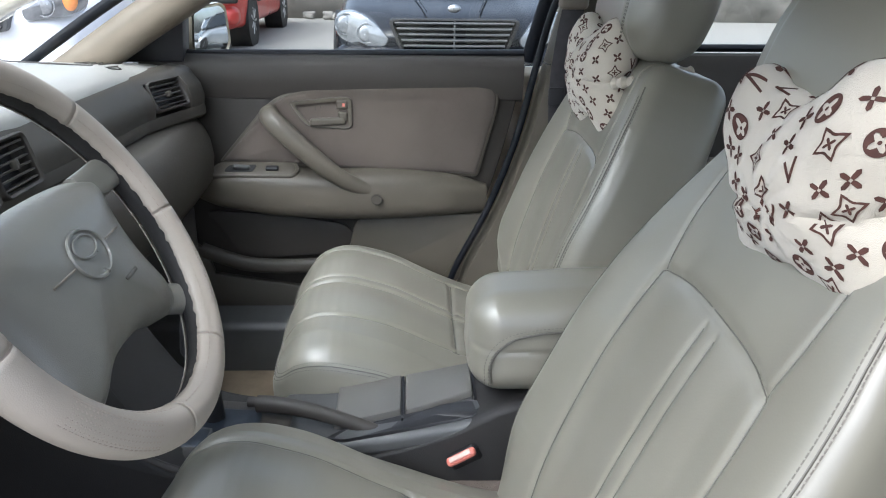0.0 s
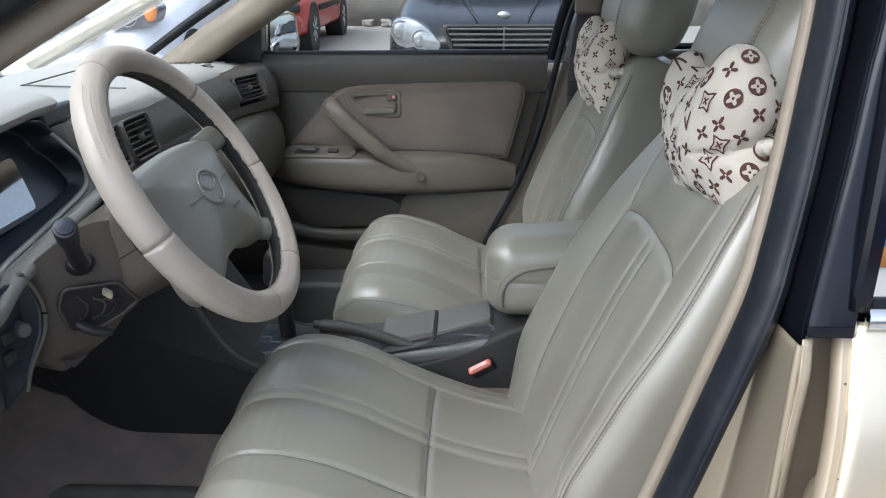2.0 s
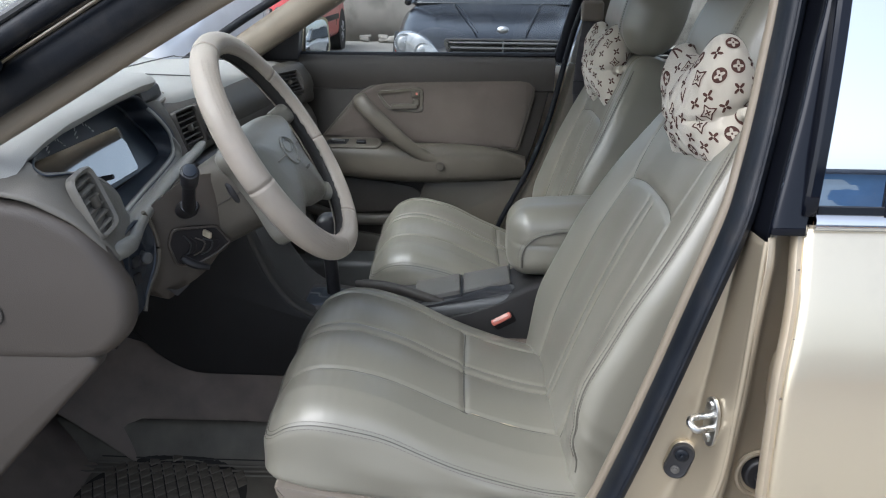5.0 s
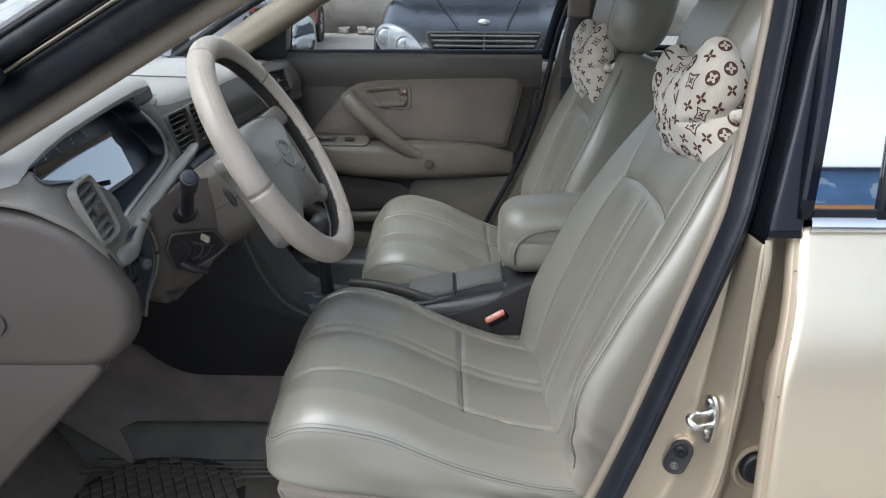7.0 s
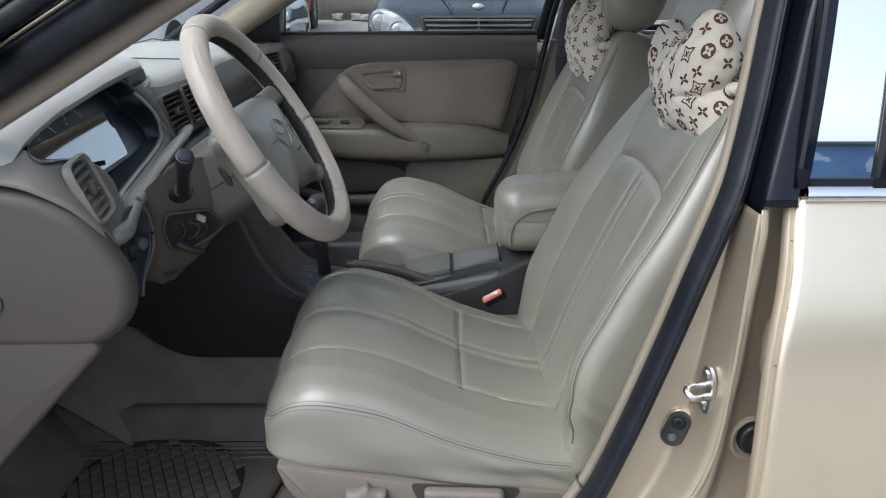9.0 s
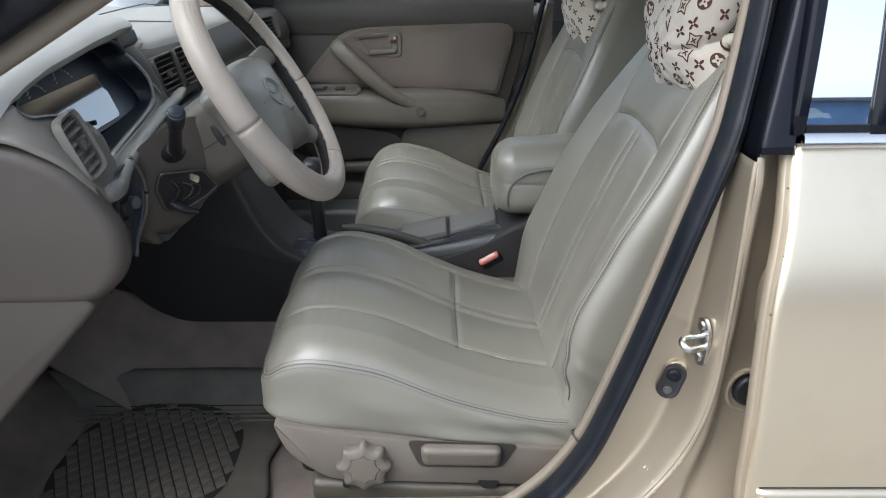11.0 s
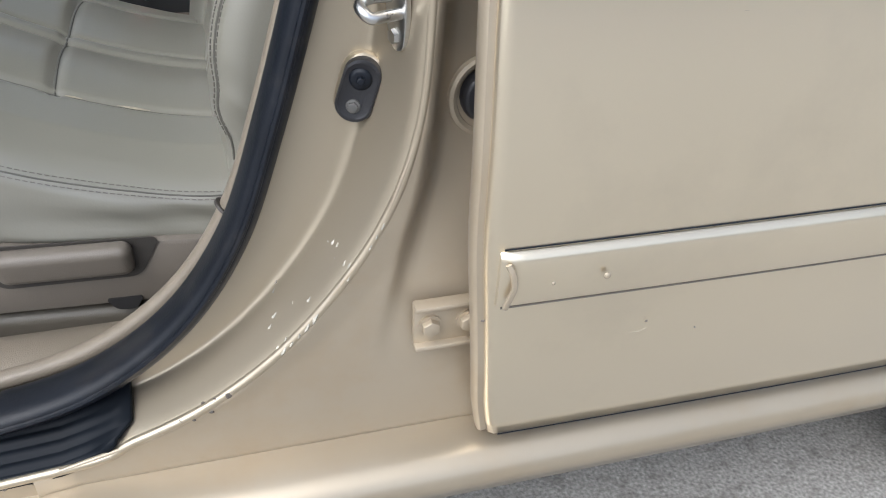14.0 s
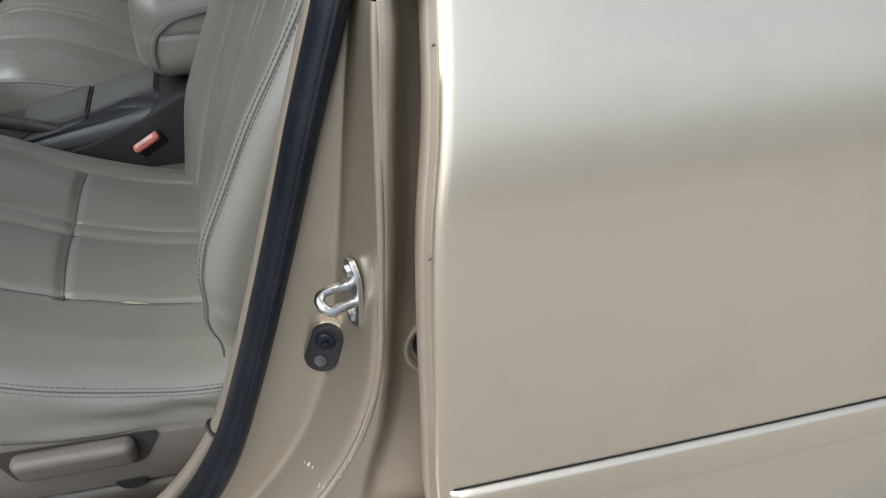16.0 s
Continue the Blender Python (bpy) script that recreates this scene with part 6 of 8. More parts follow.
# smooth wall between the recess and the centre vents
wall_r = [[V((-0.60, 0.885, 0.968)), V((-0.59, 0.94, 0.962)), V((-0.60, 0.98, 0.955))], [V((-0.578, 0.900, 0.935)), V((-0.568, 0.94, 0.935)), V((-0.585, 0.98, 0.93))],
          [V((-0.566, 0.918, 0.905)), V((-0.556, 0.945, 0.905)), V((-0.575, 0.98, 0.905))], [V((-0.560, 0.922, 0.872)), V((-0.546, 0.95, 0.875)), V((-0.57, 0.985, 0.875))], [V((-0.553, 0.895, 0.855)), V((-0.535, 0.95, 0.855)), V((-0.56, 0.99, 0.855))]]
part("recess_wall", loft(wall_r, False, False), PLASTIC, dash, sub=2)
clock = part("clock_slot", shift(rounded((0.05, 0.125, 0.030), 0.008, (2, 3, 2)), pose(-0.632, 0.955, 0.968, 0, -14, 4)), BLACK_PLASTIC, dash, "black clock window")
part("clock_bezel", sweep(curve([(-0.598, 0.890, 0.962), (-0.596, 0.905, 0.951), (-0.600, 0.96, 0.952), (-0.604, 1.010, 0.955), (-0.612, 1.022, 0.965)], 6), oval(0.0035, 0.003, 8)), PLASTIC_PALE, clock)
# skin round the outer vent, from the recess to the dash end
inner_edge = curve([(-0.60, 0.40, 0.975), (-0.566, 0.412, 0.964), (-0.538, 0.400, 0.952), (-0.518, 0.432, 0.946), (-0.507, 0.478, 0.928), (-0.505, 0.525, 0.894), (-0.511, 0.560, 0.856), (-0.498, 0.555, 0.838)], 5)
outer_edge = curve([(-0.64, 0.366, 0.936), (-0.59, 0.364, 0.932), (-0.55, 0.364, 0.924), (-0.52, 0.366, 0.910), (-0.495, 0.370, 0.894), (-0.475, 0.376, 0.872), (-0.462, 0.384, 0.850), (-0.456, 0.392, 0.835)], 5)
skin_rows = []
for k in range(9):
    t = k / 8
    skin_rows.append([q.lerp(p, t) + V((0.0035, -0.001, 0.003)) * math.sin(math.pi * t) for p, q in zip(inner_edge, outer_edge)])
part("vent_surround", loft(skin_rows, False, False), VENT_SKIN, dash, "grey-taupe dash skin round the outer vent", solid=0.003)
# pale trim band that runs from the centre vents under the instruments to the dash end
band = curve([(-0.535, 1.00, 0.866), (-0.520, 0.92, 0.868), (-0.513, 0.85, 0.868), (-0.508, 0.74, 0.858), (-0.504, 0.64, 0.846), (-0.497, 0.560, 0.838), (-0.487, 0.500, 0.828), (-0.478, 0.460, 0.832), (-0.476, 0.425, 0.837), (-0.486, 0.398, 0.836), (-0.50, 0.372, 0.834)], 8)
part("trim_band", sweep(band, oval(0.010, 0.015, 16, 2.3), (1, 0, 0.3), scale=lambda t: (0.72 + 0.62 * min(1, t * 1.5)) * (1 if t < 0.8 else 1 - 0.8 * (t - 0.8))), TRIM_GREY, dash, "grey-taupe trim band under the instruments")
# fascia between the recess and the band
low = [p for p in rim_line[0:36]]
part("lower_fascia", loft([[p + V((-0.004, 0, 0.003)) for p in low], [p + V((0.008, 0.0, -0.006)) for p in low], [p + V((0.016, 0.0, -0.02)) for p in low]], False, False), TRIM_GREY, dash, solid=0.003)
# driver's side end of the dash: the rounded cheek with a screw cap, and the panel below it
cheek = round_outline([(-0.95, 0.70), (-0.485, 0.702), (-0.437, 0.745), (-0.432, 0.80), (-0.452, 0.838), (-0.485, 0.888), (-0.545, 0.921), (-0.70, 0.934), (-0.95, 0.93)], [0.01, 0.03, 0.03, 0.03, 0.03, 0.04, 0.05, 0.03, 0.01], 6)
part("dash_cheek", plate(cheek, 0.362, 0.408, "y", 0.020, 5), CHEEK, dash, "brown-taupe rounded dash end")
part("screw_cap", sweep([V((-0.618 + 0.0165 * math.cos(a), 0.3605, 0.772 + 0.0165 * math.sin(a))) for a in [k * math.pi / 16 for k in range(32)]], oval(0.0016, 0.0016, 6), (0, 1, 0), True), PLASTIC_DARK, dash)
under = round_outline([(-0.95, 0.725), (-0.505, 0.725), (-0.484, 0.700), (-0.60, 0.575), (-0.74, 0.42), (-0.95, 0.30)], [0.005, 0.01, 0.012, 0.05, 0.05, 0.01])
part("kick_panel", plate(under, 0.366, 0.402, "y", 0.008, 3), CHEEK, dash, "brown-taupe kick panel")
# lower driver's panel: it bulges round the column; switch well, torn-out hole
def knee_x(y):
    return smooth_lerp(y, [(0.42, -0.470), (0.46, -0.476), (0.50, -0.486), (0.55, -0.492), (0.60, -0.480), (0.63, -0.445), (0.65, -0.402), (0.67, -0.380), (0.80, -0.372), (0.83, -0.41), (0.87, -0.46), (0.98, -0.49)], 0.006)


def knee(y):
    fx = knee_x(y)
    hi = smooth_lerp(y, [(0.42, 0.836), (0.56, 0.838), (0.60, 0.850), (0.63, 0.880), (0.645, 0.895), (0.67, 0.888), (0.73, 0.88), (0.80, 0.875), (0.86, 0.850), (0.98, 0.846)], 0.008)
    lo = smooth_lerp(y, [(0.42, 0.70), (0.535, 0.708), (0.59, 0.722), (0.612, 0.694), (0.628, 0.708), (0.642, 0.727), (0.658, 0.760), (0.70, 0.782), (0.80, 0.79), (0.86, 0.74), (0.98, 0.70)], 0.004)
    zs = [mixed(lo, hi, k / 8) for k in range(9)]
    return [V((min(fx - 0.03, -0.525), y, 0.80)), V((min(fx - 0.02, -0.508), y, min(hi - 0.004, 0.842)))] + [V((fx - 0.012 * (1 - k / 8) ** 4 - 0.010 * (k / 8) ** 5, y, zs[k])) for k in range(8, -1, -1)] + [V((fx - 0.015, y, lo - 0.004)), V((fx - 0.12, y, lo + 0.02))]


knee_ys = [0.42 + 0.012 * k for k in range(14)] + [0.585 + 0.004 * k for k in range(24)] + [0.70, 0.73, 0.76, 0.79, 0.80, 0.81, 0.82, 0.83, 0.84, 0.86, 0.88, 0.92, 0.98]
knee_panel = part("knee_panel", loft([knee(y) for y in knee_ys], True, True), BROWN_PLASTIC, dash, "brown-taupe lower dash panel")


def on_knee(y, z, lift=0.0):
    """A point on the lower panel, lifted along its slope."""
    s = (knee_x(y + 0.004) - knee_x(y - 0.004)) / 0.008
    n = V((1, -s, 0)).normalized()
    return V((knee_x(y), y, z)) + n * lift


def knee_patch(outline, stations, close_end=True):
    c = [sum(p[0] for p in outline) / len(outline), sum(p[1] for p in outline) / len(outline)]
    return loft([[on_knee(c[0] + (y - c[0]) * q, c[1] + (z - c[1]) * q, d) for y, z in outline] for d, q in stations], True, close_end)


well = round_outline([(0.570, 0.848), (0.588, 0.80), (0.583, 0.764), (0.538, 0.712), (0.47, 0.715), (0.465, 0.848)], [0.01, 0.02, 0.02, 0.012, 0.01, 0.01], 6)
part("switch_well", knee_patch(well, [(-0.004, 1.0), (0.002, 1.0), (0.003, 0.98), (0.001, 0.94), (0.0006, 0.5), (0.0004, 0.1)]), NAVY_PLASTIC, dash, "blue-black switch panel")
part("well_edge", sweep(curve([on_knee(0.565, 0.853, 0.002), on_knee(0.583, 0.825, 0.002), on_knee(0.592, 0.795, 0.002), on_knee(0.586, 0.762, 0.002), on_knee(0.555, 0.728, 0.002), on_knee(0.536, 0.704, 0.002)], 8), oval(0.0035, 0.0035, 10)), PLASTIC_MID, dash)
part("dimmer_knob", cyl((-0.492, 0.545, 0.788), (-0.474, 0.536, 0.790), 0.011, 0.009, 20, 0.002), GREY_PLASTIC, dash)
part("rocker_switch", shift(box((0, 0, 0), (0.012, 0.022, 0.016), 0.003), pose(-0.486, 0.512, 0.792, 0, -10, -8)), BLACK_PLASTIC, dash)
part("rocker_switch", shift(box((0, 0, 0), (0.012, 0.022, 0.016), 0.003), pose(-0.486, 0.510, 0.766, 0, -10, -8)), BLACK_PLASTIC, dash)
hole = round_outline([(0.612, 0.786), (0.617, 0.806), (0.647, 0.804), (0.6585, 0.777), (0.646, 0.764), (0.634, 0.750), (0.618, 0.754)], [0.004, 0.006, 0.004, 0.002, 0.003, 0.006, 0.006], 4)
# no hole is cut: a near-black patch lies on the panel as its shade
part("panel_hole_patch", knee_patch(hole, [(-0.002, 1.22), (0.0012, 1.18), (0.0022, 1.10), (0.0014, 1.0), (0.0012, 0.6), (0.0011, 0.1)]), DARK_HOLE, dash, "black patch painted for the shaded torn opening with wires")
part("opening_lip", sweep([on_knee(0.637 + (y - 0.637) * 1.16, 0.779 + (z - 0.779) * 1.16, 0.002) for y, z in hole], oval(0.0022, 0.0022, 8), (1, 0, 0), True), BROWN_PLASTIC, dash)
part("connector", shift(box((0, 0, 0), (0.006, 0.017, 0.011), 0.002), pose(-0.416, 0.636, 0.797, 12, 0, 60)), CONNECTOR, dash)
for k in range(5):
    a = 0.624 + 0.005 * k
    part("wire", sweep(curve([on_knee(a, 0.798 - 0.003 * k, 0.004), on_knee(a + 0.006, 0.784, 0.007), on_knee(a + 0.004, 0.770, 0.005), on_knee(a - 0.002, 0.762, 0.002)], 6), oval(0.0014, 0.0014, 7)), (BLACK_PLASTIC, DARK_HOLE, BROWN_PLASTIC, BLACK_PLASTIC, DARK_HOLE)[k], dash)
rel = [on_knee(0.619, 0.764, 0.010), on_knee(0.625, 0.757, 0.014), on_knee(0.633, 0.749, 0.014), on_knee(0.641, 0.742, 0.010)]
part("bonnet_release", sweep(curve(rel, 6), oval(0.009, 0.006, 12, 2.6), (0, 0, 1), scale=lambda t: 0.75 + math.sin(math.pi * t) * 0.35), BLACK_PLASTIC, dash, "black bonnet release handle")
part("panel_notch", knee_patch(round_outline([(0.600, 0.716), (0.612, 0.698), (0.627, 0.714), (0.614, 0.708)], 0.002), [(0.0, 1.0), (0.0016, 0.98), (0.0014, 0.1)]), BLACK_PLASTIC, dash)
# centre stack and black console side
stack = [[V((x, y, z)) for y, z in ((0.955, 0.86), (0.955, 0.42), (1.19, 0.42), (1.19, 0.86))] for x in (-0.75, -0.56)]
side_ol = round_outline([(-0.70, 0.500), (-0.640, 0.427), (-0.572, 0.389), (-0.30, 0.386), (0.05, 0.386), (0.05, 0.47), (-0.20, 0.495), (-0.303, 0.521), (-0.350, 0.548), (-0.390, 0.600), (-0.418, 0.660), (-0.440, 0.720), (-0.46, 0.76), (-0.56, 0.76), (-0.62, 0.60)],
                        [0.02, 0.05, 0.04, 0.01, 0.01, 0.01, 0.05, 0.05, 0.06, 0.08, 0.08, 0.02, 0.02, 0.02, 0.02], 5)
part("console_side", plate(side_ol, 0.922, 0.985, "y", 0.008, 3), CHARCOAL, dash, "smooth black console side panel")
part("side_rim", sweep(curve([(-0.442, 0.930, 0.722), (-0.420, 0.929, 0.664), (-0.392, 0.929, 0.604), (-0.354, 0.929, 0.553), (-0.306, 0.929, 0.526), (-0.22, 0.930, 0.503)], 8), oval(0.006, 0.005, 10), (0, 1, 0)), PLASTIC_DARK, dash)
part("centre_panel", loft(stack, True, True), CHARCOAL, dash, "charcoal centre stack")
part("stack_panel", rounded((0.03, 0.21, 0.24), 0.012, (2, 3, 3), lambda x, y, z: V((-0.545 + x - 0.15 * (z - 0.1), 1.075 + y, 0.715 + z))), BLACK_PLASTIC, dash)

# ---- steering wheel and column ----
HUB = V((-0.311, 0.733, 0.921))
TILT_W = radians(31.7)
AX = V((math.cos(TILT_W), 0, math.sin(TILT_W)))
UPW = V((-math.sin(TILT_W), 0, math.cos(TILT_W)))
SIDE = V((0, 1, 0))
RIM = 0.192
wheel_thing = thing("steering_wheel", HUB - AX * 0.2, "steering wheel with a beige stitched leather cover and airbag hub", "steering wheel")


def rim_at(a, r=RIM, d=0.0):
    return HUB + (UPW * math.cos(a) + SIDE * math.sin(a)) * r + AX * d


def rim_piece(a0, a1, tube, n, open_to=0.0):
    """A stretch of the rim; open_to leaves a ragged slit on the side that faces the hub."""
    rings = []
    for i in range(n + 1):
        a = a0 + (a1 - a0) * i / n
        radial = UPW * math.cos(a) + SIDE * math.sin(a)
        if open_to:
            w = math.pi - open_to * (1 + 0.16 * noise.noise(V((a * 22, 0, 0))) + 0.14 * noise.noise(V((a * 75, 3, 0))))
            bs = [-w + 2 * w * k / 20 for k in range(21)]
        else:
            bs = [2 * math.pi * k / 18 for k in range(18)]
        turn = 0.35 if open_to else 0.0
        rings.append([rim_at(a) + radial * tube * math.cos(b + turn) + AX * tube * 1.05 * math.sin(b + turn) for b in bs])
    return loft(rings, not open_to, not open_to)


part("rim", rim_piece(0, 2 * math.pi, 0.0178, 96), CHARCOAL, wheel_thing, "dark inner rim")
COVER_SEAM = material("cover seam", (0.34, 0.29, 0.245), 0.6, vary=0.1, scale=40)
spans = [(-20, 53.4), (54, 99.4), (100, 153.4), (154, 197.4), (198, 263.4), (264, 339.4)]
for i, (a0, a1) in enumerate(spans):
    part("rim_cover", rim_piece(radians(a0), radians(a1), 0.0200 if i % 2 else 0.0203, 40, 0.62), WHEEL_COVER, wheel_thing, "beige leather wheel cover", solid=0.0012)
    part("cover_seam", rim_piece(radians(a1 - 0.1), radians(a1 + 0.7), 0.0201, 3, 0.62), COVER_SEAM, wheel_thing)
for off in (0.9,):
    line = []
    for i in range(241):
        a = 2 * math.pi * i / 240
        radial = UPW * math.cos(a) + SIDE * math.sin(a)
        line.append(rim_at(a) - radial * 0.0209 * math.cos(off) + AX * 0.0209 * math.sin(off))
    part("cover_stitching", stitches(line, (0, 0, 0), 0.008, 0.0045, 0.0008), COVER_SEAM, wheel_thing, kind="stuff")


for a0, a1 in ((214, 246), (294, 326), (114, 140)):
    dots = []
    for i in range(int((a1 - a0) / 1.3)):
        for j in range(5):
            an = radians(a0 + 1.3 * (i + (0.5 if j % 2 else 0)))
            bb = 0.55 + 0.24 * j
            radial = UPW * math.cos(an) + SIDE * math.sin(an)
            c = rim_at(an) + radial * 0.0206 * math.cos(bb) + AX * 0.0206 * 1.05 * math.sin(bb)
            dots.append(ball(c, 0.0009, (1, 1, 1), 6, 4))
    part("perforation", join(*dots), COVER_SEAM, wheel_thing, kind="stuff")
    for bb in (0.42, 1.66):
        edge = []
        for i in range(40):
            an = radians(a0 + (a1 - a0) * i / 39)
            radial = UPW * math.cos(an) + SIDE * math.sin(an)
            edge.append(rim_at(an) + radial * 0.0207 * math.cos(bb) + AX * 0.0207 * 1.05 * math.sin(bb))
        part("cover_stitching", stitches(edge, (0, 0, 0), 0.006, 0.004, 0.0007), COVER_SEAM, wheel_thing, kind="stuff")


HUB_RIGHT = [(0.0, 0.062), (0.050, 0.060), (0.095, 0.056), (0.128, 0.050), (0.148, 0.044), (0.152, 0.030), (0.142, 0.010), (0.134, -0.020), (0.132, -0.055), (0.136, -0.082), (0.138, -0.104), (0.128, -0.122), (0.108, -0.126), (0.080, -0.116), (0.045, -0.107), (0.0, -0.104)]
HUB_MID = (0.0, -0.022)
hub_ol = curve([(x, z, 0) for x, z in HUB_RIGHT], 4)
hub_ol = [(p.x, p.y) for p in hub_ol] + [(-p.x, p.y) for p in reversed(hub_ol[1:-1])]
HUB_DOME = [(0.0, 0.0130), (0.3, 0.0120), (0.6, 0.0085), (0.80, 0.0025), (0.90, -0.004), (0.96, -0.011), (1.0, -0.022)]


def hub_at(x, z, d):
    return HUB + SIDE * x + UPW * z + AX * (d - 0.004)


rings = [[hub_at(HUB_MID[0] + x * q, HUB_MID[1] + (z - HUB_MID[1]) * q, d) for x, z in hub_ol]
         for q, d in [(0.97, -0.050), (1.0, -0.044)] + [(q, smooth_lerp(q, HUB_DOME, 0.03)) for q in (1.0, 0.985, 0.965, 0.94, 0.91, 0.87, 0.82, 0.76, 0.68, 0.6, 0.5, 0.4, 0.3, 0.2, 0.1, 0.02)]]
hub = part("airbag_hub", loft(rings), WHEEL_HUB, wheel_thing, "taupe plastic airbag cover")
for sgn in (-1, 1):
    up_sp = [HUB + SIDE * sgn * 0.12 + UPW * 0.036 + AX * -0.024, HUB + SIDE * sgn * 0.145 + UPW * 0.037 + AX * -0.018, HUB + SIDE * sgn * 0.186 + UPW * 0.040 + AX * -0.004]
    part("spoke", sweep(curve(up_sp, 6), oval(0.020, 0.011, 14, 2.6), AX), WHEEL_HUB, wheel_thing)
    lo_sp = [HUB + SIDE * sgn * 0.105 + UPW * -0.100 + AX * -0.026, HUB + SIDE * sgn * 0.122 + UPW * -0.114 + AX * -0.018, HUB + SIDE * sgn * 0.142 + UPW * -0.132 + AX * -0.004]
    part("spoke", sweep(curve(lo_sp, 6), oval(0.019, 0.011, 14, 2.6), AX), WHEEL_HUB, wheel_thing)


def on_hub(x, z, lift=0.0006):
    """A place on the domed cover."""
    a = math.atan2(z - HUB_MID[1], x)
    reach = min(hub_ol, key=lambda p: abs((math.atan2(p[1] - HUB_MID[1], p[0]) - a + math.pi) % (2 * math.pi) - math.pi))
    q = math.hypot(x, z - HUB_MID[1]) / math.hypot(reach[0], reach[1] - HUB_MID[1])
    return hub_at(x, z, smooth_lerp(q, HUB_DOME, 0.03) + lift)


def hub_ring(cx, cz, a, b, r, n=32):
    return sweep([on_hub(cx + a * math.cos(2 * math.pi * k / n), cz + b * math.sin(2 * math.pi * k / n)) for k in range(n)], oval(r, r, 6), AX, True)


part("emblem", join(hub_ring(0.006, -0.012, 0.034, 0.025, 0.0022), hub_ring(0.006, -0.004, 0.022, 0.011, 0.0015, 24)), WHEEL_HUB, hub, "plain oval badge")
part("hub_seam", sweep([on_hub(0.046 + 0.0085 * k, -0.012) for k in range(6)], oval(0.0013, 0.0013, 6), AX), PLASTIC_PALE, hub)
part("hub_seam", sweep([on_hub(-0.032 - 0.0085 * k, -0.014) for k in range(6)], oval(0.0013, 0.0013, 6), AX), PLASTIC_PALE, hub)
part("mark_bar", sweep([on_hub(0.030 + 0.008 * k, -0.055) for k in range(5)], oval(0.0022, 0.0004, 6), AX), PLASTIC, hub)
column = thing("steering_column", HUB - AX * 0.25, "taupe steering column shroud with stalks", "steering column")


def shroud(x, y, z):
    k = 1.0 + 0.10 * (y / 0.12)
    return HUB + SIDE * x * k + UPW * (z * k - 0.022) + AX * (y - 0.125)


part("shroud", rounded((0.160, 0.15, 0.135), 0.034, (8, 6, 8), shroud), PLASTIC, column, "taupe plastic column shroud")
part("shroud_split", rounded((0.162, 0.145, 0.002), 0.001, (2, 4, 1), shroud), PLASTIC_DARK, column)
part("shroud_gap", sweep(closed_curve([V((-0.374, 0.733 + 0.082 * math.cos(a), 0.862 + 0.060 * math.sin(a))) - V((0.55 * 0.060 * math.sin(a), 0, 0)) for a in [k * math.pi / 6 for k in range(12)]], 5), oval(0.004, 0.006, 8), (1, 0, 0), True), BLACK_PLASTIC, column)
part("lamp_stalk", sweep(curve([V((-0.436, 0.628, 0.838)), V((-0.428, 0.600, 0.855)), V((-0.412, 0.560, 0.890)), V((-0.402, 0.538, 0.910))], 6), oval(0.0095, 0.0088, 14), scale=lambda t: 1.15 - 0.2 * t), BLACK_PLASTIC, column, "black indicator stalk")
part("stalk_tip", cyl((-0.404, 0.541, 0.905), (-0.392, 0.515, 0.930), 0.0125, 0.0135, 24, 0.003), BLACK_PLASTIC, column)
part("stalk_end", cyl((-0.3925, 0.516, 0.929), (-0.3912, 0.5132, 0.9318), 0.0105, 0.0100, 24, 0.001), NAVY_PLASTIC, column)
part("stalk_boot", sweep([V((-0.446, 0.634, 0.838)), V((-0.436, 0.622, 0.846)), V((-0.430, 0.606, 0.853))], oval(0.017, 0.014, 14), scale=lambda t: 1.1 - 0.3 * t), BLACK_PLASTIC, column)
part("wiper_stalk", sweep(curve([HUB - AX * 0.115 + SIDE * 0.06 + UPW * -0.02, V((-0.41, 0.86, 0.85)), V((-0.40, 0.93, 0.86))], 6), oval(0.0085, 0.0085, 12)), BLACK_PLASTIC, column)
part("ignition_lock", join(cyl((-0.42, 0.83, 0.842), (-0.385, 0.835, 0.848), 0.02, 0.018, 24, 0.003), cyl((-0.39, 0.835, 0.848), (-0.378, 0.836, 0.85), 0.011, seg=16)), STEEL, column, "metal ignition lock")

# ---- centre console, gear selector, handbrake, armrest ----
console = thing("centre_console", (-0.1, 1.075, 0.21), "charcoal and grey centre console between the front seats", "console")
TOPC = [(-0.75, 0.76), (-0.56, 0.73), (-0.47, 0.70), (-0.41, 0.61), (-0.36, 0.535), (-0.30, 0.505), (-0.18, 0.488), (-0.10, 0.482), (0.0, 0.507), (0.08, 0.536), (0.15, 0.580), (0.30, 0.60)]


def con(x, y, z):
    """x along, y across, z from 0 to 1 in height."""
    wx = x - 0.22
    top = smooth_lerp(wx, TOPC, 0.03)
    low = smooth_lerp(wx, [(-0.80, 0.56), (-0.62, 0.50), (-0.53, 0.408), (-0.40, 0.400), (0.5, 0.36)], 0.03)
    k = z / 0.3 + 0.5
    w = smooth_lerp(wx, [(-0.75, 1.45), (-0.45, 1.35), (-0.33, 1.1), (0.0, 1.0), (0.3, 1.0)], 0.04) * (1.06 - 0.10 * k)
    return V((wx, 1.085 + y * w, low + (top - low) * k))


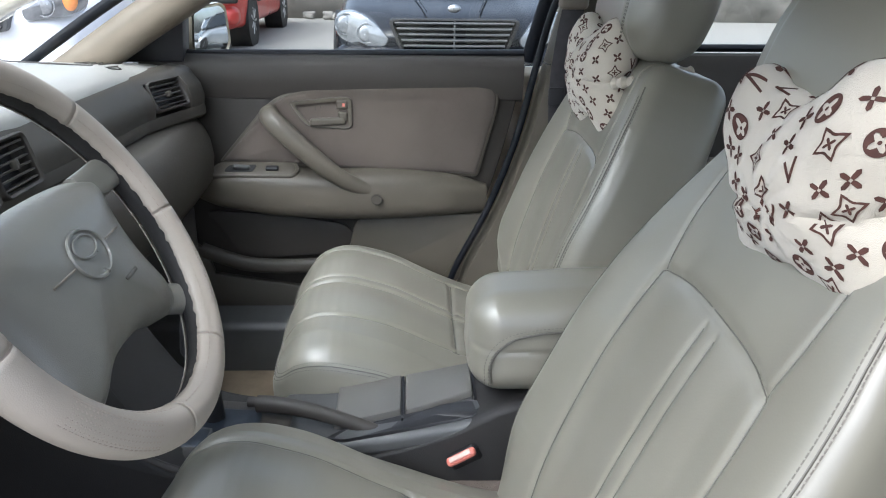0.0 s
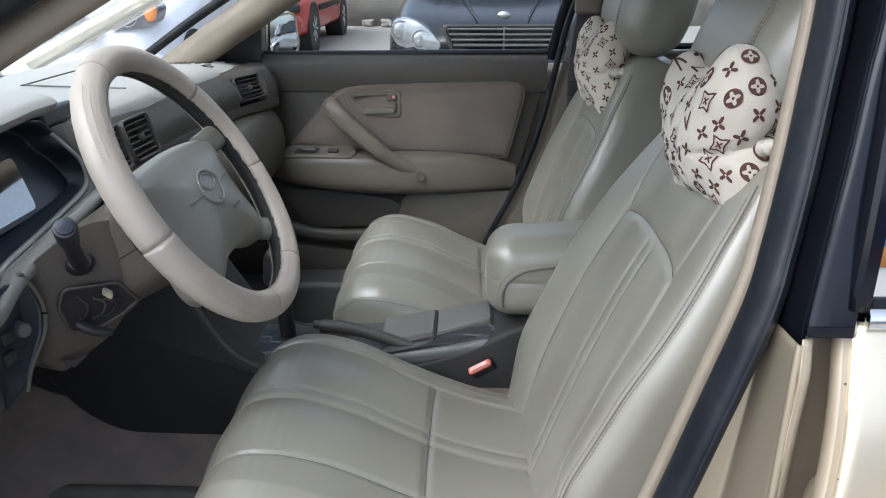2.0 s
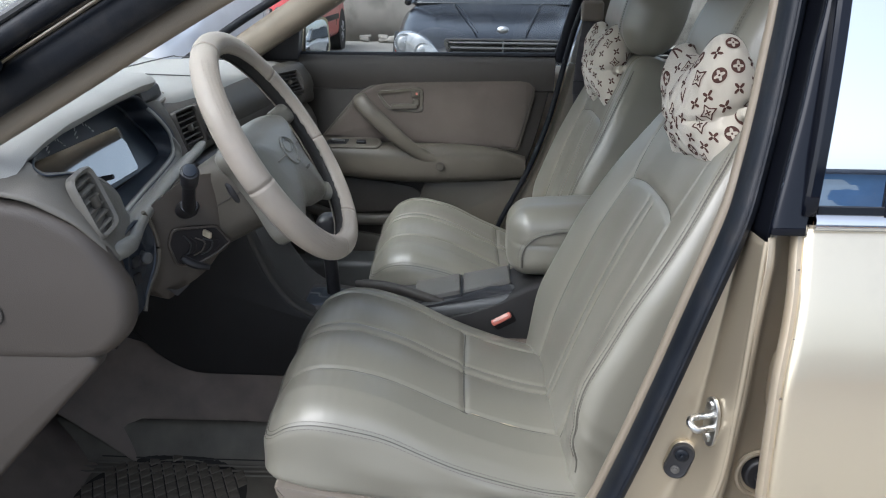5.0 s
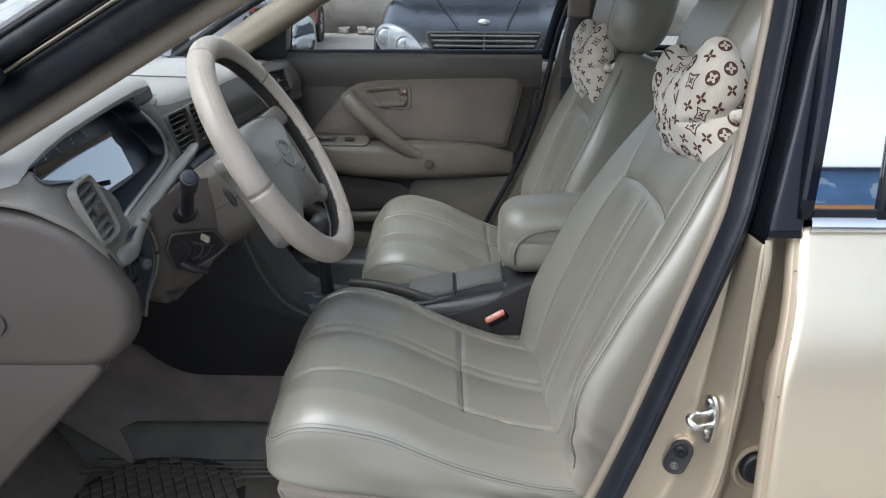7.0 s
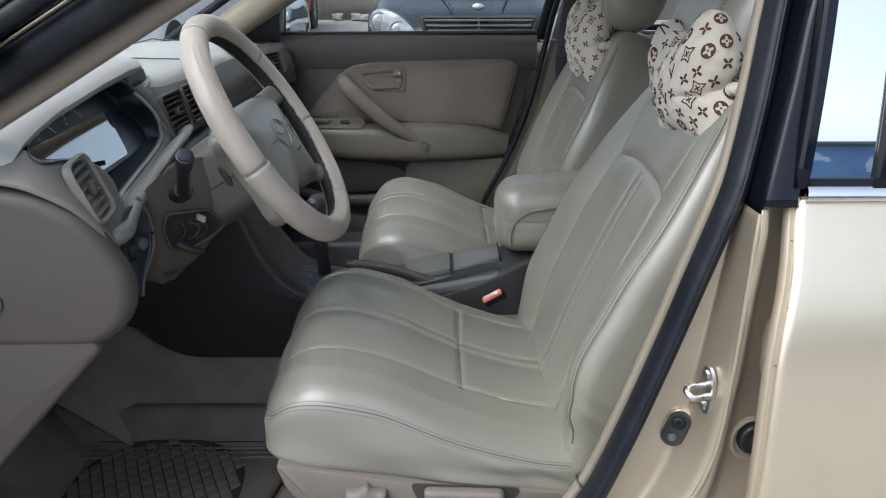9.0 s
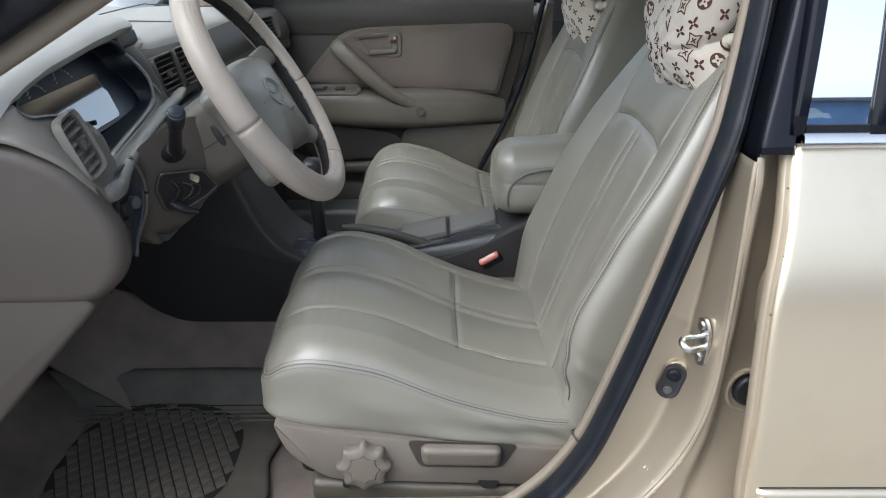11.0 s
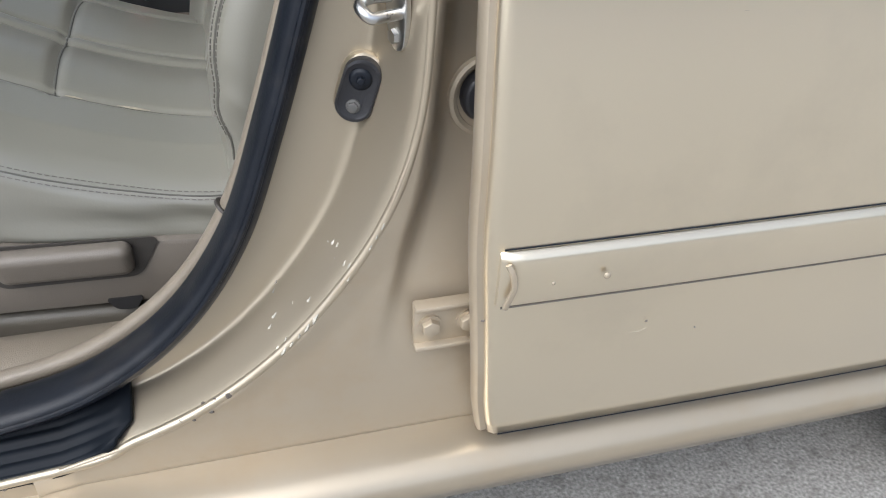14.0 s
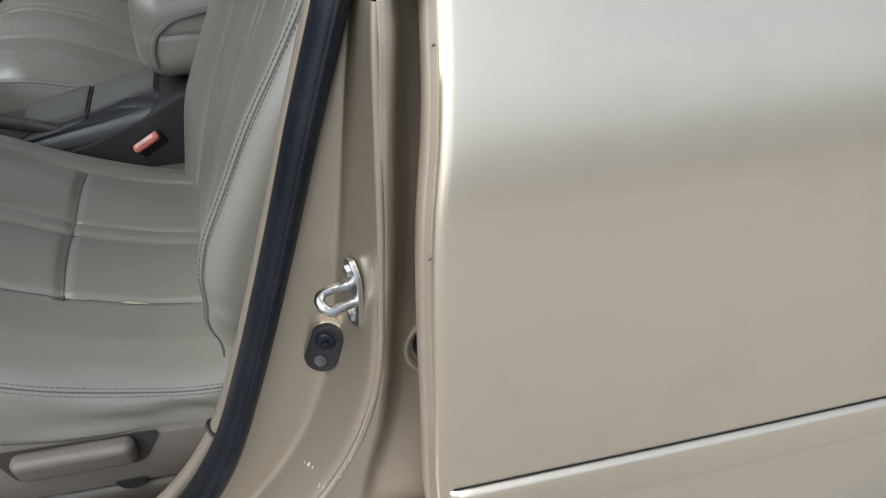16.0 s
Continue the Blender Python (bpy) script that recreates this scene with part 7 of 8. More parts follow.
part("console_body", rounded((1.06, 0.17, 0.3), 0.018, (40, 6, 8), con), CHARCOAL, console, "charcoal plastic console body")
gear_ol = round_outline([(-0.372, 0.975), (-0.372, 1.115), (-0.225, 1.110), (-0.225, 0.965), (-0.28, 0.955), (-0.35, 0.960)], [0.02, 0.025, 0.02, 0.02, 0.02, 0.02])
gate_ol = round_outline([(-0.345, 0.982), (-0.345, 1.086), (-0.245, 1.082), (-0.245, 0.985), (-0.29, 0.976), (-0.33, 0.980)], [0.012, 0.018, 0.015, 0.012, 0.01, 0.012])
part("gear_plate", loft([[V((x * q - 0.30 * (q - 1), y * q - 1.03 * (q - 1), 0.512 + d - 0.06 * (x + 0.3))) for x, y in gear_ol] for d, q in ((-0.02, 1.03), (0.004, 1.0), (0.010, 0.97), (0.012, 0.90))], True, True), PLASTIC_DARK, console, "taupe surround of the gear gate")
gate = part("gear_gate", loft([[V((x * q - 0.30 * (q - 1), y * q - 1.03 * (q - 1), 0.5225 + d - 0.06 * (x + 0.3))) for x, y in gate_ol] for d, q in ((-0.004, 1.0), (0.003, 0.99), (0.005, 0.95))], True, True), NAVY_PLASTIC, console, "dark blue-grey gear gate")
part("gate_track", sweep(curve([(-0.335, 1.045, 0.530), (-0.315, 1.045, 0.529), (-0.312, 1.025, 0.529), (-0.285, 1.025, 0.527), (-0.282, 1.000, 0.527), (-0.26, 1.000, 0.5255)], 3), oval(0.0035, 0.002, 8)), GREY_PLASTIC, gate, "grey zigzag shift track")
lever = part("gear_lever", sweep(curve([(-0.285, 1.055, 0.515), (-0.288, 1.052, 0.58), (-0.292, 1.048, 0.64)], 5), oval(0.013, 0.016, 12)), BLACK_PLASTIC, console, "black gear lever")
part("gear_knob", rounded((0.045, 0.055, 0.075), 0.02, (3, 3, 4), lambda x, y, z: V((-0.296 + x + 0.1 * z, 1.047 + y, 0.675 + z))), BLACK_PLASTIC, lever)
TRAY_LID = material("grey taupe lid", (0.118, 0.114, 0.102), 0.42, vary=0.06, scale=12, grain=0.3, grain_scale=900)
# grey tray with two lidded sections and a dark slot
def tray_z(x):
    return smooth_lerp(x, [(-0.24, 0.497), (-0.12, 0.510), (0.0, 0.528), (0.10, 0.548), (0.16, 0.566)], 0.03)


part("tray_rim", rounded((0.36, 0.165, 0.030), 0.012, (14, 6, 2), lambda x, y, z: V((-0.020 + x, 1.088 + y, tray_z(-0.020 + x) - 0.014 + z - 0.05 * max(0, -0.045 - y)))), GREY_PLASTIC, console, "slate grey console tray")
slot_ol = round_outline([(-0.115, 1.022), (-0.09, 1.012), (0.10, 1.020), (0.118, 1.030), (0.114, 1.062), (0.09, 1.066), (-0.09, 1.040)], 0.008)
slot = part("tray_slot", loft([[V((0.0 + (x - 0.0) * q, 1.038 + (y - 1.038) * q, tray_z(x) + d)) for x, y in slot_ol] for d, q in ((-0.006, 1.04), (0.0026, 1.03), (0.003, 1.0), (0.0012, 0.97), (0.0010, 0.5))], True, True), BLACK_PLASTIC, console, "black slot for the handbrake")
part("slot_tray", loft([[V((x, y, tray_z(x) + 0.0035 + d)) for x, y in round_outline([(0.055, 1.026), (0.112, 1.034), (0.108, 1.060), (0.06, 1.052)], 0.006)] for d in (0, 0.0008)], True, True), GREY_PLASTIC, slot)
for x0, x1 in ((-0.108, -0.006), (0.000, 0.104)):
    ol = round_outline([(x0, 1.044 + 0.25 * (x0 + 0.108) * 0.35), (x1, 1.044 + 0.25 * (x1 + 0.108) * 0.6), (x1, 1.165), (x0, 1.165)], 0.005)
    lid = part("tray_lid", loft([[V((0.5 * (x0 + x1) + (x - 0.5 * (x0 + x1)) * q, 1.105 + (y - 1.105) * q, tray_z(x) + d)) for x, y in ol] for d, q in ((-0.004, 1.0), (0.007, 1.0), (0.0105, 0.975), (0.0115, 0.93))], True, True), TRAY_LID, console, "grey-taupe tray lid")
    part("lid_gap", loft([[V((x1 + a, 1.040 + 0.03 * (x1 > 0) * 0.6 + 0.125 * k, tray_z(x1) + b)) for a, b in ((0.0005, 0.0), (0.0005, 0.0075), (0.0035, 0.0075), (0.0035, 0.0))] for k in (0, 1)], True, True), BLACK_PLASTIC, lid)
brake = thing("handbrake", (-0.1, 1.03, 0.53), "taupe handbrake lever lying in the console", "handbrake")
part("brake_grip", sweep(curve([(-0.225, 1.075, 0.540), (-0.20, 1.072, 0.540), (-0.15, 1.062, 0.537), (-0.09, 1.047, 0.527), (-0.03, 1.038, 0.510)], 6), oval(0.0125, 0.0125, 14, 2.4), scale=lambda t: 1.0 - 0.42 * max(0.0, t - 0.35)), PLASTIC_DARK, brake, "brown-taupe handbrake grip")
part("brake_button", cyl((-0.240, 1.077, 0.542), (-0.222, 1.075, 0.542), 0.008, seg=16, bevel=0.002), PLASTIC_DARK, brake)
armbox = thing("armrest_box", (0.22, 1.085, 0.55), "padded taupe leather armrest behind the console", "armrest")


def pad(x, y, z):
    g = 0.003 * groove(z + 0.005 + 0.02 * math.sin(x * 3), 0.004) if y < 0 else 0
    return V((0.247 + x + 0.02 * z, 1.092 + y * (1 - 0.06 * (z / 0.07)) + g, 0.661 + z * (1 - 0.08 * max(0, -x / 0.15)) + 0.02 * x))


arm = part("arm_pad", rounded((0.31, 0.165, 0.160), 0.050, (20, 14, 14), pad), LEATHER, armbox, "taupe leather armrest pad with stitched edge")
for off in (0.0, 0.006):
    arc = curve([(0.114 + off, 1.0075, 0.615), (0.113 + off, 1.0075, 0.640), (0.119 + off, 1.0075, 0.662 - off * 0.5), (0.131 + off * 0.8, 1.0075, 0.678 - off), (0.152 + off * 0.4, 1.0075, 0.691 - off), (0.180, 1.0075, 0.697 - off), (0.21, 1.0075, 0.701 - off), (0.34, 1.0075, 0.707 - off)], 10)
    part("stitching", stitches([p + V((0, -0.001, 0)) for p in arc], (0, -0.003, 0)), THREAD, arm, kind="stuff")
part("seam", sweep([p + V((0.003, 0.0012, -0.003)) for p in arc], oval(0.0018, 0.0018, 6)), LEATHER_DARK, arm)
part("arm_stalk", rounded((0.16, 0.15, 0.1), 0.02, (2, 2, 2), lambda x, y, z: V((0.27 + x, 1.085 + y, 0.585 + z))), CHARCOAL, armbox)
buckle = thing("belt_buckle", (0.085, 0.985, 0.45), "black seat belt buckle with a faded red button", "seat belt")
tilt = pose(0.081, 0.985, 0.505, 38, -30, 0)
part("buckle_case", shift(rounded((0.050, 0.018, 0.075), 0.006, (3, 2, 4)), tilt @ pose(0, 0.004, -0.042)), BLACK_PLASTIC, buckle)
part("release_button", shift(rounded((0.046, 0.0135, 0.012), 0.005, (3, 2, 1)), tilt @ pose(0, 0, -0.003)), RED_BUTTON, buckle, "faded red release button")
part("button_inset", shift(rounded((0.034, 0.0075, 0.003), 0.0013, (3, 2, 1)), tilt @ pose(0, 0, 0.0035)), BUTTON_PALE, buckle, "worn pale pink button face")
part("buckle_stalk", sweep(curve([(0.062, 0.99, 0.44), (0.045, 0.99, 0.38), (0.06, 0.99, 0.28), (0.07, 0.99, 0.22)], 5), oval(0.004, 0.018, 10)), BELT, buckle)

# ---- far belt on its pillar ----
belt_thing = thing("seat_belt", (0.36, 1.77, 0.6), "dark seat belt hanging from the far pillar", "seat belt")
part("webbing", sweep(curve([(0.348, 1.742, 1.092), (0.335, 1.745, 1.0), (0.330, 1.752, 0.90), (0.34, 1.765, 0.7), (0.36, 1.77, 0.4), (0.37, 1.77, 0.22)], 6), oval(0.023, 0.0012, 8, 4), (0, 1, 0)), BELT, belt_thing, "dark belt webbing")
part("belt_guide", rounded((0.062, 0.022, 0.055), 0.010, (3, 2, 3), lambda x, y, z: V((0.343 + x, 1.728 + y, 1.105 + z))), PLASTIC_PALE, belt_thing, "taupe belt guide")
part("belt_tongue", rounded((0.034, 0.010, 0.040), 0.004, (2, 1, 2), lambda x, y, z: V((0.320 + x, 1.735 + y, 0.895 + z))), BLACK_PLASTIC, belt_thing)

# ---- floor: tunnel carpet, driver's rubber tray mat, far mat ----
tun = []
for i in range(30):
    x = -1.0 + 0.056 * i
    rise = max(0.0, (-0.66 - x)) * 0.75
    tun.append([V((x, y, z + rise * k)) for y, z, k in ((0.84, 0.212, 1.0), (0.885, 0.235, 1.0), (0.915, 0.315, 0.8), (0.935, 0.405, 0.6), (0.97, 0.45, 0.4), (1.18, 0.45, 0.4), (1.215, 0.40, 0.6), (1.24, 0.30, 0.8), (1.27, 0.235, 1.0), (1.32, 0.212, 1.0))])
part("tunnel_carpet", loft(tun, False, False), CARPET, car_body, "taupe carpet over the floor tunnel", solid=0.006)
toe = [[V((x, y, z)) for y in (0.40, 0.6, 0.8, 0.95)] for x, z in ((-0.70, 0.214), (-0.78, 0.225), (-0.88, 0.30), (-0.98, 0.43), (-1.05, 0.60))]
part("toe_board", loft(toe, False, False), CARPET, car_body, "taupe carpet toe board", solid=0.006)
mat = thing("floor_mat", (-0.55, 0.66, 0.212), "dusty dark rubber floor mat with a diamond tread", "floor mat")


def mat_place(x, y, lift=0.0):
    """Mat surface over the floor at x, y; a raised lip runs along the tunnel and front."""
    up = max(0.070 * max(0.0, min(1.0, (y - 0.835) / 0.06)) ** 1.3, 0.05 * max(0.0, min(1.0, (-0.79 - x) / 0.10)) ** 1.3)
    return V((x, y, 0.2205 + up + lift + 0.002 * noise.noise(V((x * 9, y * 9, 0)))))


nx, ny = 50, 46
rows = [[mat_place(-0.90 + (0.545 + 0.03 * max(0.0, min(1.0, (j / ny - 0.2) / 0.1)) - 0.03 * max(0.0, 1 - abs(j / ny - 0.5) * 3)) * i / nx, 0.435 + 0.465 * j / ny) for j in range(ny + 1)] for i in range(nx + 1)]
part("mat_sheet", loft(rows, False, False), RUBBER_MAT, mat, "dark grey rubber mat sheet", solid=0.006)
for off in (0.0, 0.012, 0.024):
    part("mat_rim", sweep([mat_place(-0.88 + 0.60 * k / 40, 0.835 - off * 1.4, 0.004) for k in range(41)], oval(0.003, 0.003, 6)), RUBBER_MAT, mat)
# raised diamonds in a round-ended field
LAT_A, LAT_B = V((0.0170, 0.0160, 0.0)), V((0.0115, -0.0250, 0.0))
dmesh = None
for i in range(-18, 19):
    for j in range(-18, 19):
        c = V((-0.585, 0.675, 0.0)) + LAT_A * i + LAT_B * j
        if abs((c.x + 0.585) / 0.165) ** 2.8 + abs((c.y - 0.675) / 0.176) ** 2.8 > 1.0:
            continue
        if dmesh is None:
            bm = bmesh.new()
            ring = [[bm.verts.new(V((0, 0, h)) + (LAT_A * p + LAT_B * q) * 0.5 * f) for p, q in ((-1, -1), (1, -1), (1, 1), (-1, 1))] for h, f in ((0.0, 0.90), (0.0028, 0.84), (0.0036, 0.72))]
            for lo_r, hi_r in ((0, 1), (1, 2)):
                for k in range(4):
                    bm.faces.new((ring[lo_r][k], ring[lo_r][(k + 1) % 4], ring[hi_r][(k + 1) % 4], ring[hi_r][k]))
            bm.faces.new(ring[2])
            bmesh.ops.recalc_face_normals(bm, faces=bm.faces)
            dmesh = bpy.data.meshes.new("tread_diamond")
            bm.to_mesh(dmesh)
            bm.free()
            dmesh.materials.append(RUBBER_DUSTY)
        d = new("tread_diamond", dmesh)
        d.parent = mat
        d.matrix_parent_inverse = Matrix.Translation(mat.location).inverted()
        d.matrix_basis = Matrix.Translation(mat_place(c.x, c.y, 0.0036))
field = [V((-0.585 + 0.170 * math.copysign(abs(math.cos(a)) ** 0.72, math.cos(a)), 0.675 + 0.180 * math.copysign(abs(math.sin(a)) ** 0.72, math.sin(a)), 0)) for a in [k * math.pi / 36 for k in range(72)]]
# near-black sheet under the diamonds paints the shade in the grooves
part("tread_groove_shade", loft([[mat_place(-0.585 + (p.x + 0.585) * q, 0.675 + (p.y - 0.675) * q, 0.0040) for p in field] for q in [1.0 - 0.07 * k for k in range(15)]], True, False), RUBBER_GROOVE_SHADE, mat, "dark sheet for the shade between the tread diamonds")
part("mat_crease", sweep([mat_place(-0.75 + 0.35 * k / 20, 0.846, 0.004) for k in range(21)], oval(0.0015, 0.0015, 6)), RUBBER_GROOVE_SHADE, mat)
far_mat = thing("floor_mat", (-0.55, 1.5, 0.212), "tan carpet mat in the far footwell, worn", "floor mat")
part("mat_sheet", rounded((0.55, 0.44, 0.014), 0.006, (20, 16, 1), lambda x, y, z: V((-0.56 + x, 1.53 + y, 0.225 + z + 0.5 * max(0, -x - 0.2)))), CARPET_TAN, far_mat)
paper = thing("paper_scrap", (-0.09, 0.452, 0.30), "crumpled pale paper under the seat rail", "paper")
part("sheet", rounded((0.20, 0.06, 0.012), 0.004, (20, 8, 1), lambda x, y, z: V((-0.08 + x, 0.446 + y, 0.292 + z + 0.006 * noise.noise(V((x * 25, y * 40, 0)))))), CHIP_PALE, paper)
part("sill_carpet", loft([[V((x, y, z)) for y, z in ((0.415, 0.335), (0.43, 0.30), (0.44, 0.235), (0.47, 0.214))] for x in (-0.9, -0.5, 0.0, 0.4)], False, False), CARPET, car_body, solid=0.004)
# ---- other cars and the yard beyond ----
def parked_car(name, label, at, paint, size, hood, cabin, style):
    """A car facing this one; local y runs back from its nose, x across."""
    w, l, h = size
    car = thing(name, at, label, "car")
    o = V(at)

    def skin(x, y, z):
        yy = y + l / 2
        k = (z + h / 2) / h
        top = smooth_lerp(yy, [(0, hood[0]), (0.18, hood[0] + 0.10), (0.4, hood[0] + 0.16), (1.25, hood[1]), (l - 0.6, hood[1] + 0.02), (l, hood[1] - 0.08)], 0.08)
        nose = smooth_lerp(yy, [(0, 0.86), (0.35, 0.985), (0.8, 1.0), (l - 0.4, 1.0), (l, 0.9)], 0.08)
        bow_in = 0.10 * (x / (w / 2)) ** 2 * max(0, 1 - yy / 0.9)
        side = 1.0 - 0.05 * abs(k - 0.45) - 0.07 * max(0, k - 0.75) * 4
        crease = 0.012 * groove(abs(x) - 0.30 * w, 0.05) * k * (1 if yy < 1.3 else 0)
        return o + V((x * nose * side, yy + bow_in + 0.05 * (1 - k), 0.24 + (top - 0.24) * k + crease - 0.03 * k * (x / (w / 2)) ** 4))
    body = part("body", rounded((w, l, h), 0.10, (26, 50, 10), skin), paint, car)

    def glass_house(x, y, z):
        k = (z + 0.5) / 1.0
        t0, t1 = cabin[0] + 0.62 * k, cabin[1] - 0.55 * k
        t = (y + 0.5)
        return o + V((x * (w * 0.94 - 0.36 * k), t0 + (t1 - t0) * t, hood[1] - 0.03 + (cabin[2] - hood[1]) * k))
    house = part("window_band", rounded((1.0, 1.0, 1.0), 0.08, (8, 10, 8), glass_house), style.get("glass", TINTED_DARK), car)
    part("roof", rounded((w - 0.42, cabin[1] - cabin[0] - 1.1, 0.05), 0.02, (4, 4, 1), lambda x, y, z: o + V((x, (cabin[0] + cabin[1]) / 2 + 0.04 + y, cabin[2] + z - 0.015 * (x * x)))), paint, car)
    for sx in (-1, 1):
        part("pillar", sweep([o + V((sx * w * 0.46, cabin[0] + 0.02, hood[1])), o + V((sx * (w * 0.47 - 0.19), cabin[0] + 0.66, cabin[2]))], oval(0.035, 0.03, 8)), paint, car)
        for wy in style["axles"]:
            c = o + V((sx * (w / 2 - 0.10), wy, style["r"]))
            r = style["r"]
            arch = part("wheel_arch", cyl(c + V((-sx * 0.16, 0, 0)), c + V((sx * 0.100, 0, 0)), r + 0.045, seg=36), CHARCOAL, car)
            wh = part("wheel", sweep([c + V((sx * 0.02, (r - 0.06) * math.cos(a), (r - 0.06) * math.sin(a))) for a in [k * math.pi / 20 for k in range(40)]], oval(0.105, 0.06, 12, 3), (1, 0, 0), True), TYRE, car)
            rim = [cyl(c + V((sx * 0.03, 0, 0)), c + V((sx * 0.09, 0, 0)), r * 0.60, r * 0.56, 30, 0.01)]
            for k in range(7):
                a = 2 * math.pi * k / 7
                rim.append(box(c + V((sx * 0.098, 0.34 * r * math.cos(a), 0.34 * r * math.sin(a))), (0.02, 0.42 * r, 0.085 * r), 0.006, rot=(math.degrees(a), 0, 0)))
            part("rim", join(*rim), ALLOY, wh)
        # headlamp
        lamp = style["lamp"]
        ring = round_outline([(sx * x, z) for x, z in lamp], 0.07)
        rings = []
        for q, d in ((1.0, 0.14), (1.0, -0.005), (0.95, -0.025), (0.5, -0.045), (0.02, -0.05)):
            cx, cz = sum(p[0] for p in lamp) / len(lamp) * sx, sum(p[1] for p in lamp) / len(lamp)
            rings.append([o + V((cx + (x - cx) * q, d + style["sweep"] * (abs(cx + (x - cx) * q) ** 2), cz + (z - cz) * q)) for x, z in ring])
        hl = part("headlamp", loft(rings, True, True), LAMP_CLEAR, car, "clear headlamp")
        for bx, bz, br in style["bulbs"]:
            yb = -0.055 + style["sweep"] * bx * bx
            part("lamp_bowl", join(sweep([o + V((sx * bx + br * math.cos(a), yb + 0.012, bz + br * math.sin(a))) for a in [k * math.pi / 14 for k in range(28)]], oval(0.006, 0.005, 6), (0, 1, 0), True), ball(o + V((sx * bx, yb + 0.014, bz)), br * 0.8, (1, 0.22, 1), 16, 10)), LAMP_BOWL, hl)
        if "amber" in style:
            bx, bz = style["amber"]
            part("indicator", ball(o + V((sx * bx, style["sweep"] * bx * bx - 0.03, bz)), 0.075, (0.8, 0.5, 1.1), 16, 10), LAMP_AMBER, hl)
    gw0, gw1, gz0, gz1, n = style["grille"]
    gr = round_outline([(-gw0, gz1), (gw0, gz1), (gw1, gz0), (-gw1, gz0)], 0.05)
    grille = part("grille", loft([[o + V((x * q, d + 0.08 * x * x, (gz0 + gz1) / 2 + (z - (gz0 + gz1) / 2) * q)) for x, z in gr] for q, d in ((1.06, 0.10), (1.06, -0.035), (1.0, -0.040), (0.98, 0.01), (0.9, 0.012))], True, True), style.get("grille_mat", CHARCOAL), car, "dark grille")
    for k in range(n):
        z = gz0 + (gz1 - gz0) * (k + 0.5) / n
        gw = gw1 + (gw0 - gw1) * (k + 0.5) / n
        part("slat", sweep([o + V((gw * 0.96 * t, -0.025 + 0.08 * (gw * t) ** 2, z)) for t in (-1, -0.5, 0, 0.5, 1)], oval(0.018, 0.010, 8)), GREY_PLASTIC, grille)
    part("grille_bar", box(o + V((0, -0.03, (gz0 + gz1) / 2)), (0.012, 0.02, gz1 - gz0), 0.003), GREY_PLASTIC, grille)
    part("badge", ball(o + V((0, style["badge"][0], style["badge"][1])), 0.05, (1, 0.4, 0.6), 16, 10), ALLOY, car, "plain oval badge")
    part("bumper", rounded((w * 0.99, 0.26, 0.22), 0.09, (14, 4, 4), lambda x, y, z: o + V((x * 0.96, y + 0.05 + style["sweep"] * 0.8 * x * x, 0.40 + z))), style.get("bumper", paint), car)
    if "band" in style:
        part("bumper_band", rounded((w * 1.0, 0.06, 0.10), 0.025, (14, 2, 2), lambda x, y, z: o + V((x * 0.965, y - 0.075 + style["sweep"] * 0.8 * x * x, 0.60 + z))), CHARCOAL, car)
        for sx in (-1, 1):
            part("rubbing_strip", box(o + V((sx * (w / 2 + 0.0), l * 0.5, 0.55)), (0.03, 1.7, 0.08), 0.01), CHARCOAL, car)
    for sx in (-1, 1):
        line = [o + V((sx * (0.20 + 0.20 * t), 0.24 + 1.0 * t, hood[0] + 0.145 + (hood[1] - hood[0] - 0.145) * min(1, t * 1.15))) for t in (0, 0.25, 0.5, 0.75, 1)]
        part("hood_crease", sweep(line, oval(0.006, 0.004, 6)), SEAL, car)
    return car


TINTED_DARK = material("dark car glass", (0.02, 0.025, 0.03), 0.05, vary=0.1, scale=2, coat=1.0)
BLUE_GLASS = material("sky-blue car glass", (0.16, 0.2, 0.24), 0.05, vary=0.1, scale=2, coat=1.0)
parked_car("black_saloon", "black saloon car facing, with clear teardrop headlamps and dark grille", (0.30, 6.0, 0.0), CAR_BLACK, (1.86, 5.0, 0.72), (0.60, 0.93), (1.35, 4.5, 1.44),
           dict(axles=(0.85, 3.85), r=0.33, sweep=0.26, lamp=[(0.50, 0.500), (0.47, 0.56), (0.60, 0.69), (0.72, 0.755), (0.87, 0.74), (0.89, 0.62), (0.84, 0.54), (0.66, 0.49)],
                bulbs=[(0.80, 0.655, 0.075), (0.645, 0.595, 0.070)], grille=(0.46, 0.36, 0.46, 0.70, 6), badge=(0.10, 0.775)))
parked_car("red_hatchback", "faded red hatchback with black bumper band", (-2.85, 9.75, 0.0), CAR_RED, (1.66, 3.9, 0.75), (0.66, 0.96), (0.9, 3.7, 1.45),
           dict(axles=(0.78, 3.25), r=0.30, sweep=0.20, lamp=[(0.45, 0.66), (0.45, 0.78), (0.78, 0.80), (0.80, 0.68)], bulbs=[(0.58, 0.725, 0.05)], amber=(0.74, 0.73),
                grille=(0.40, 0.38, 0.66, 0.76, 2), badge=(0.0, 0.74), band=True))
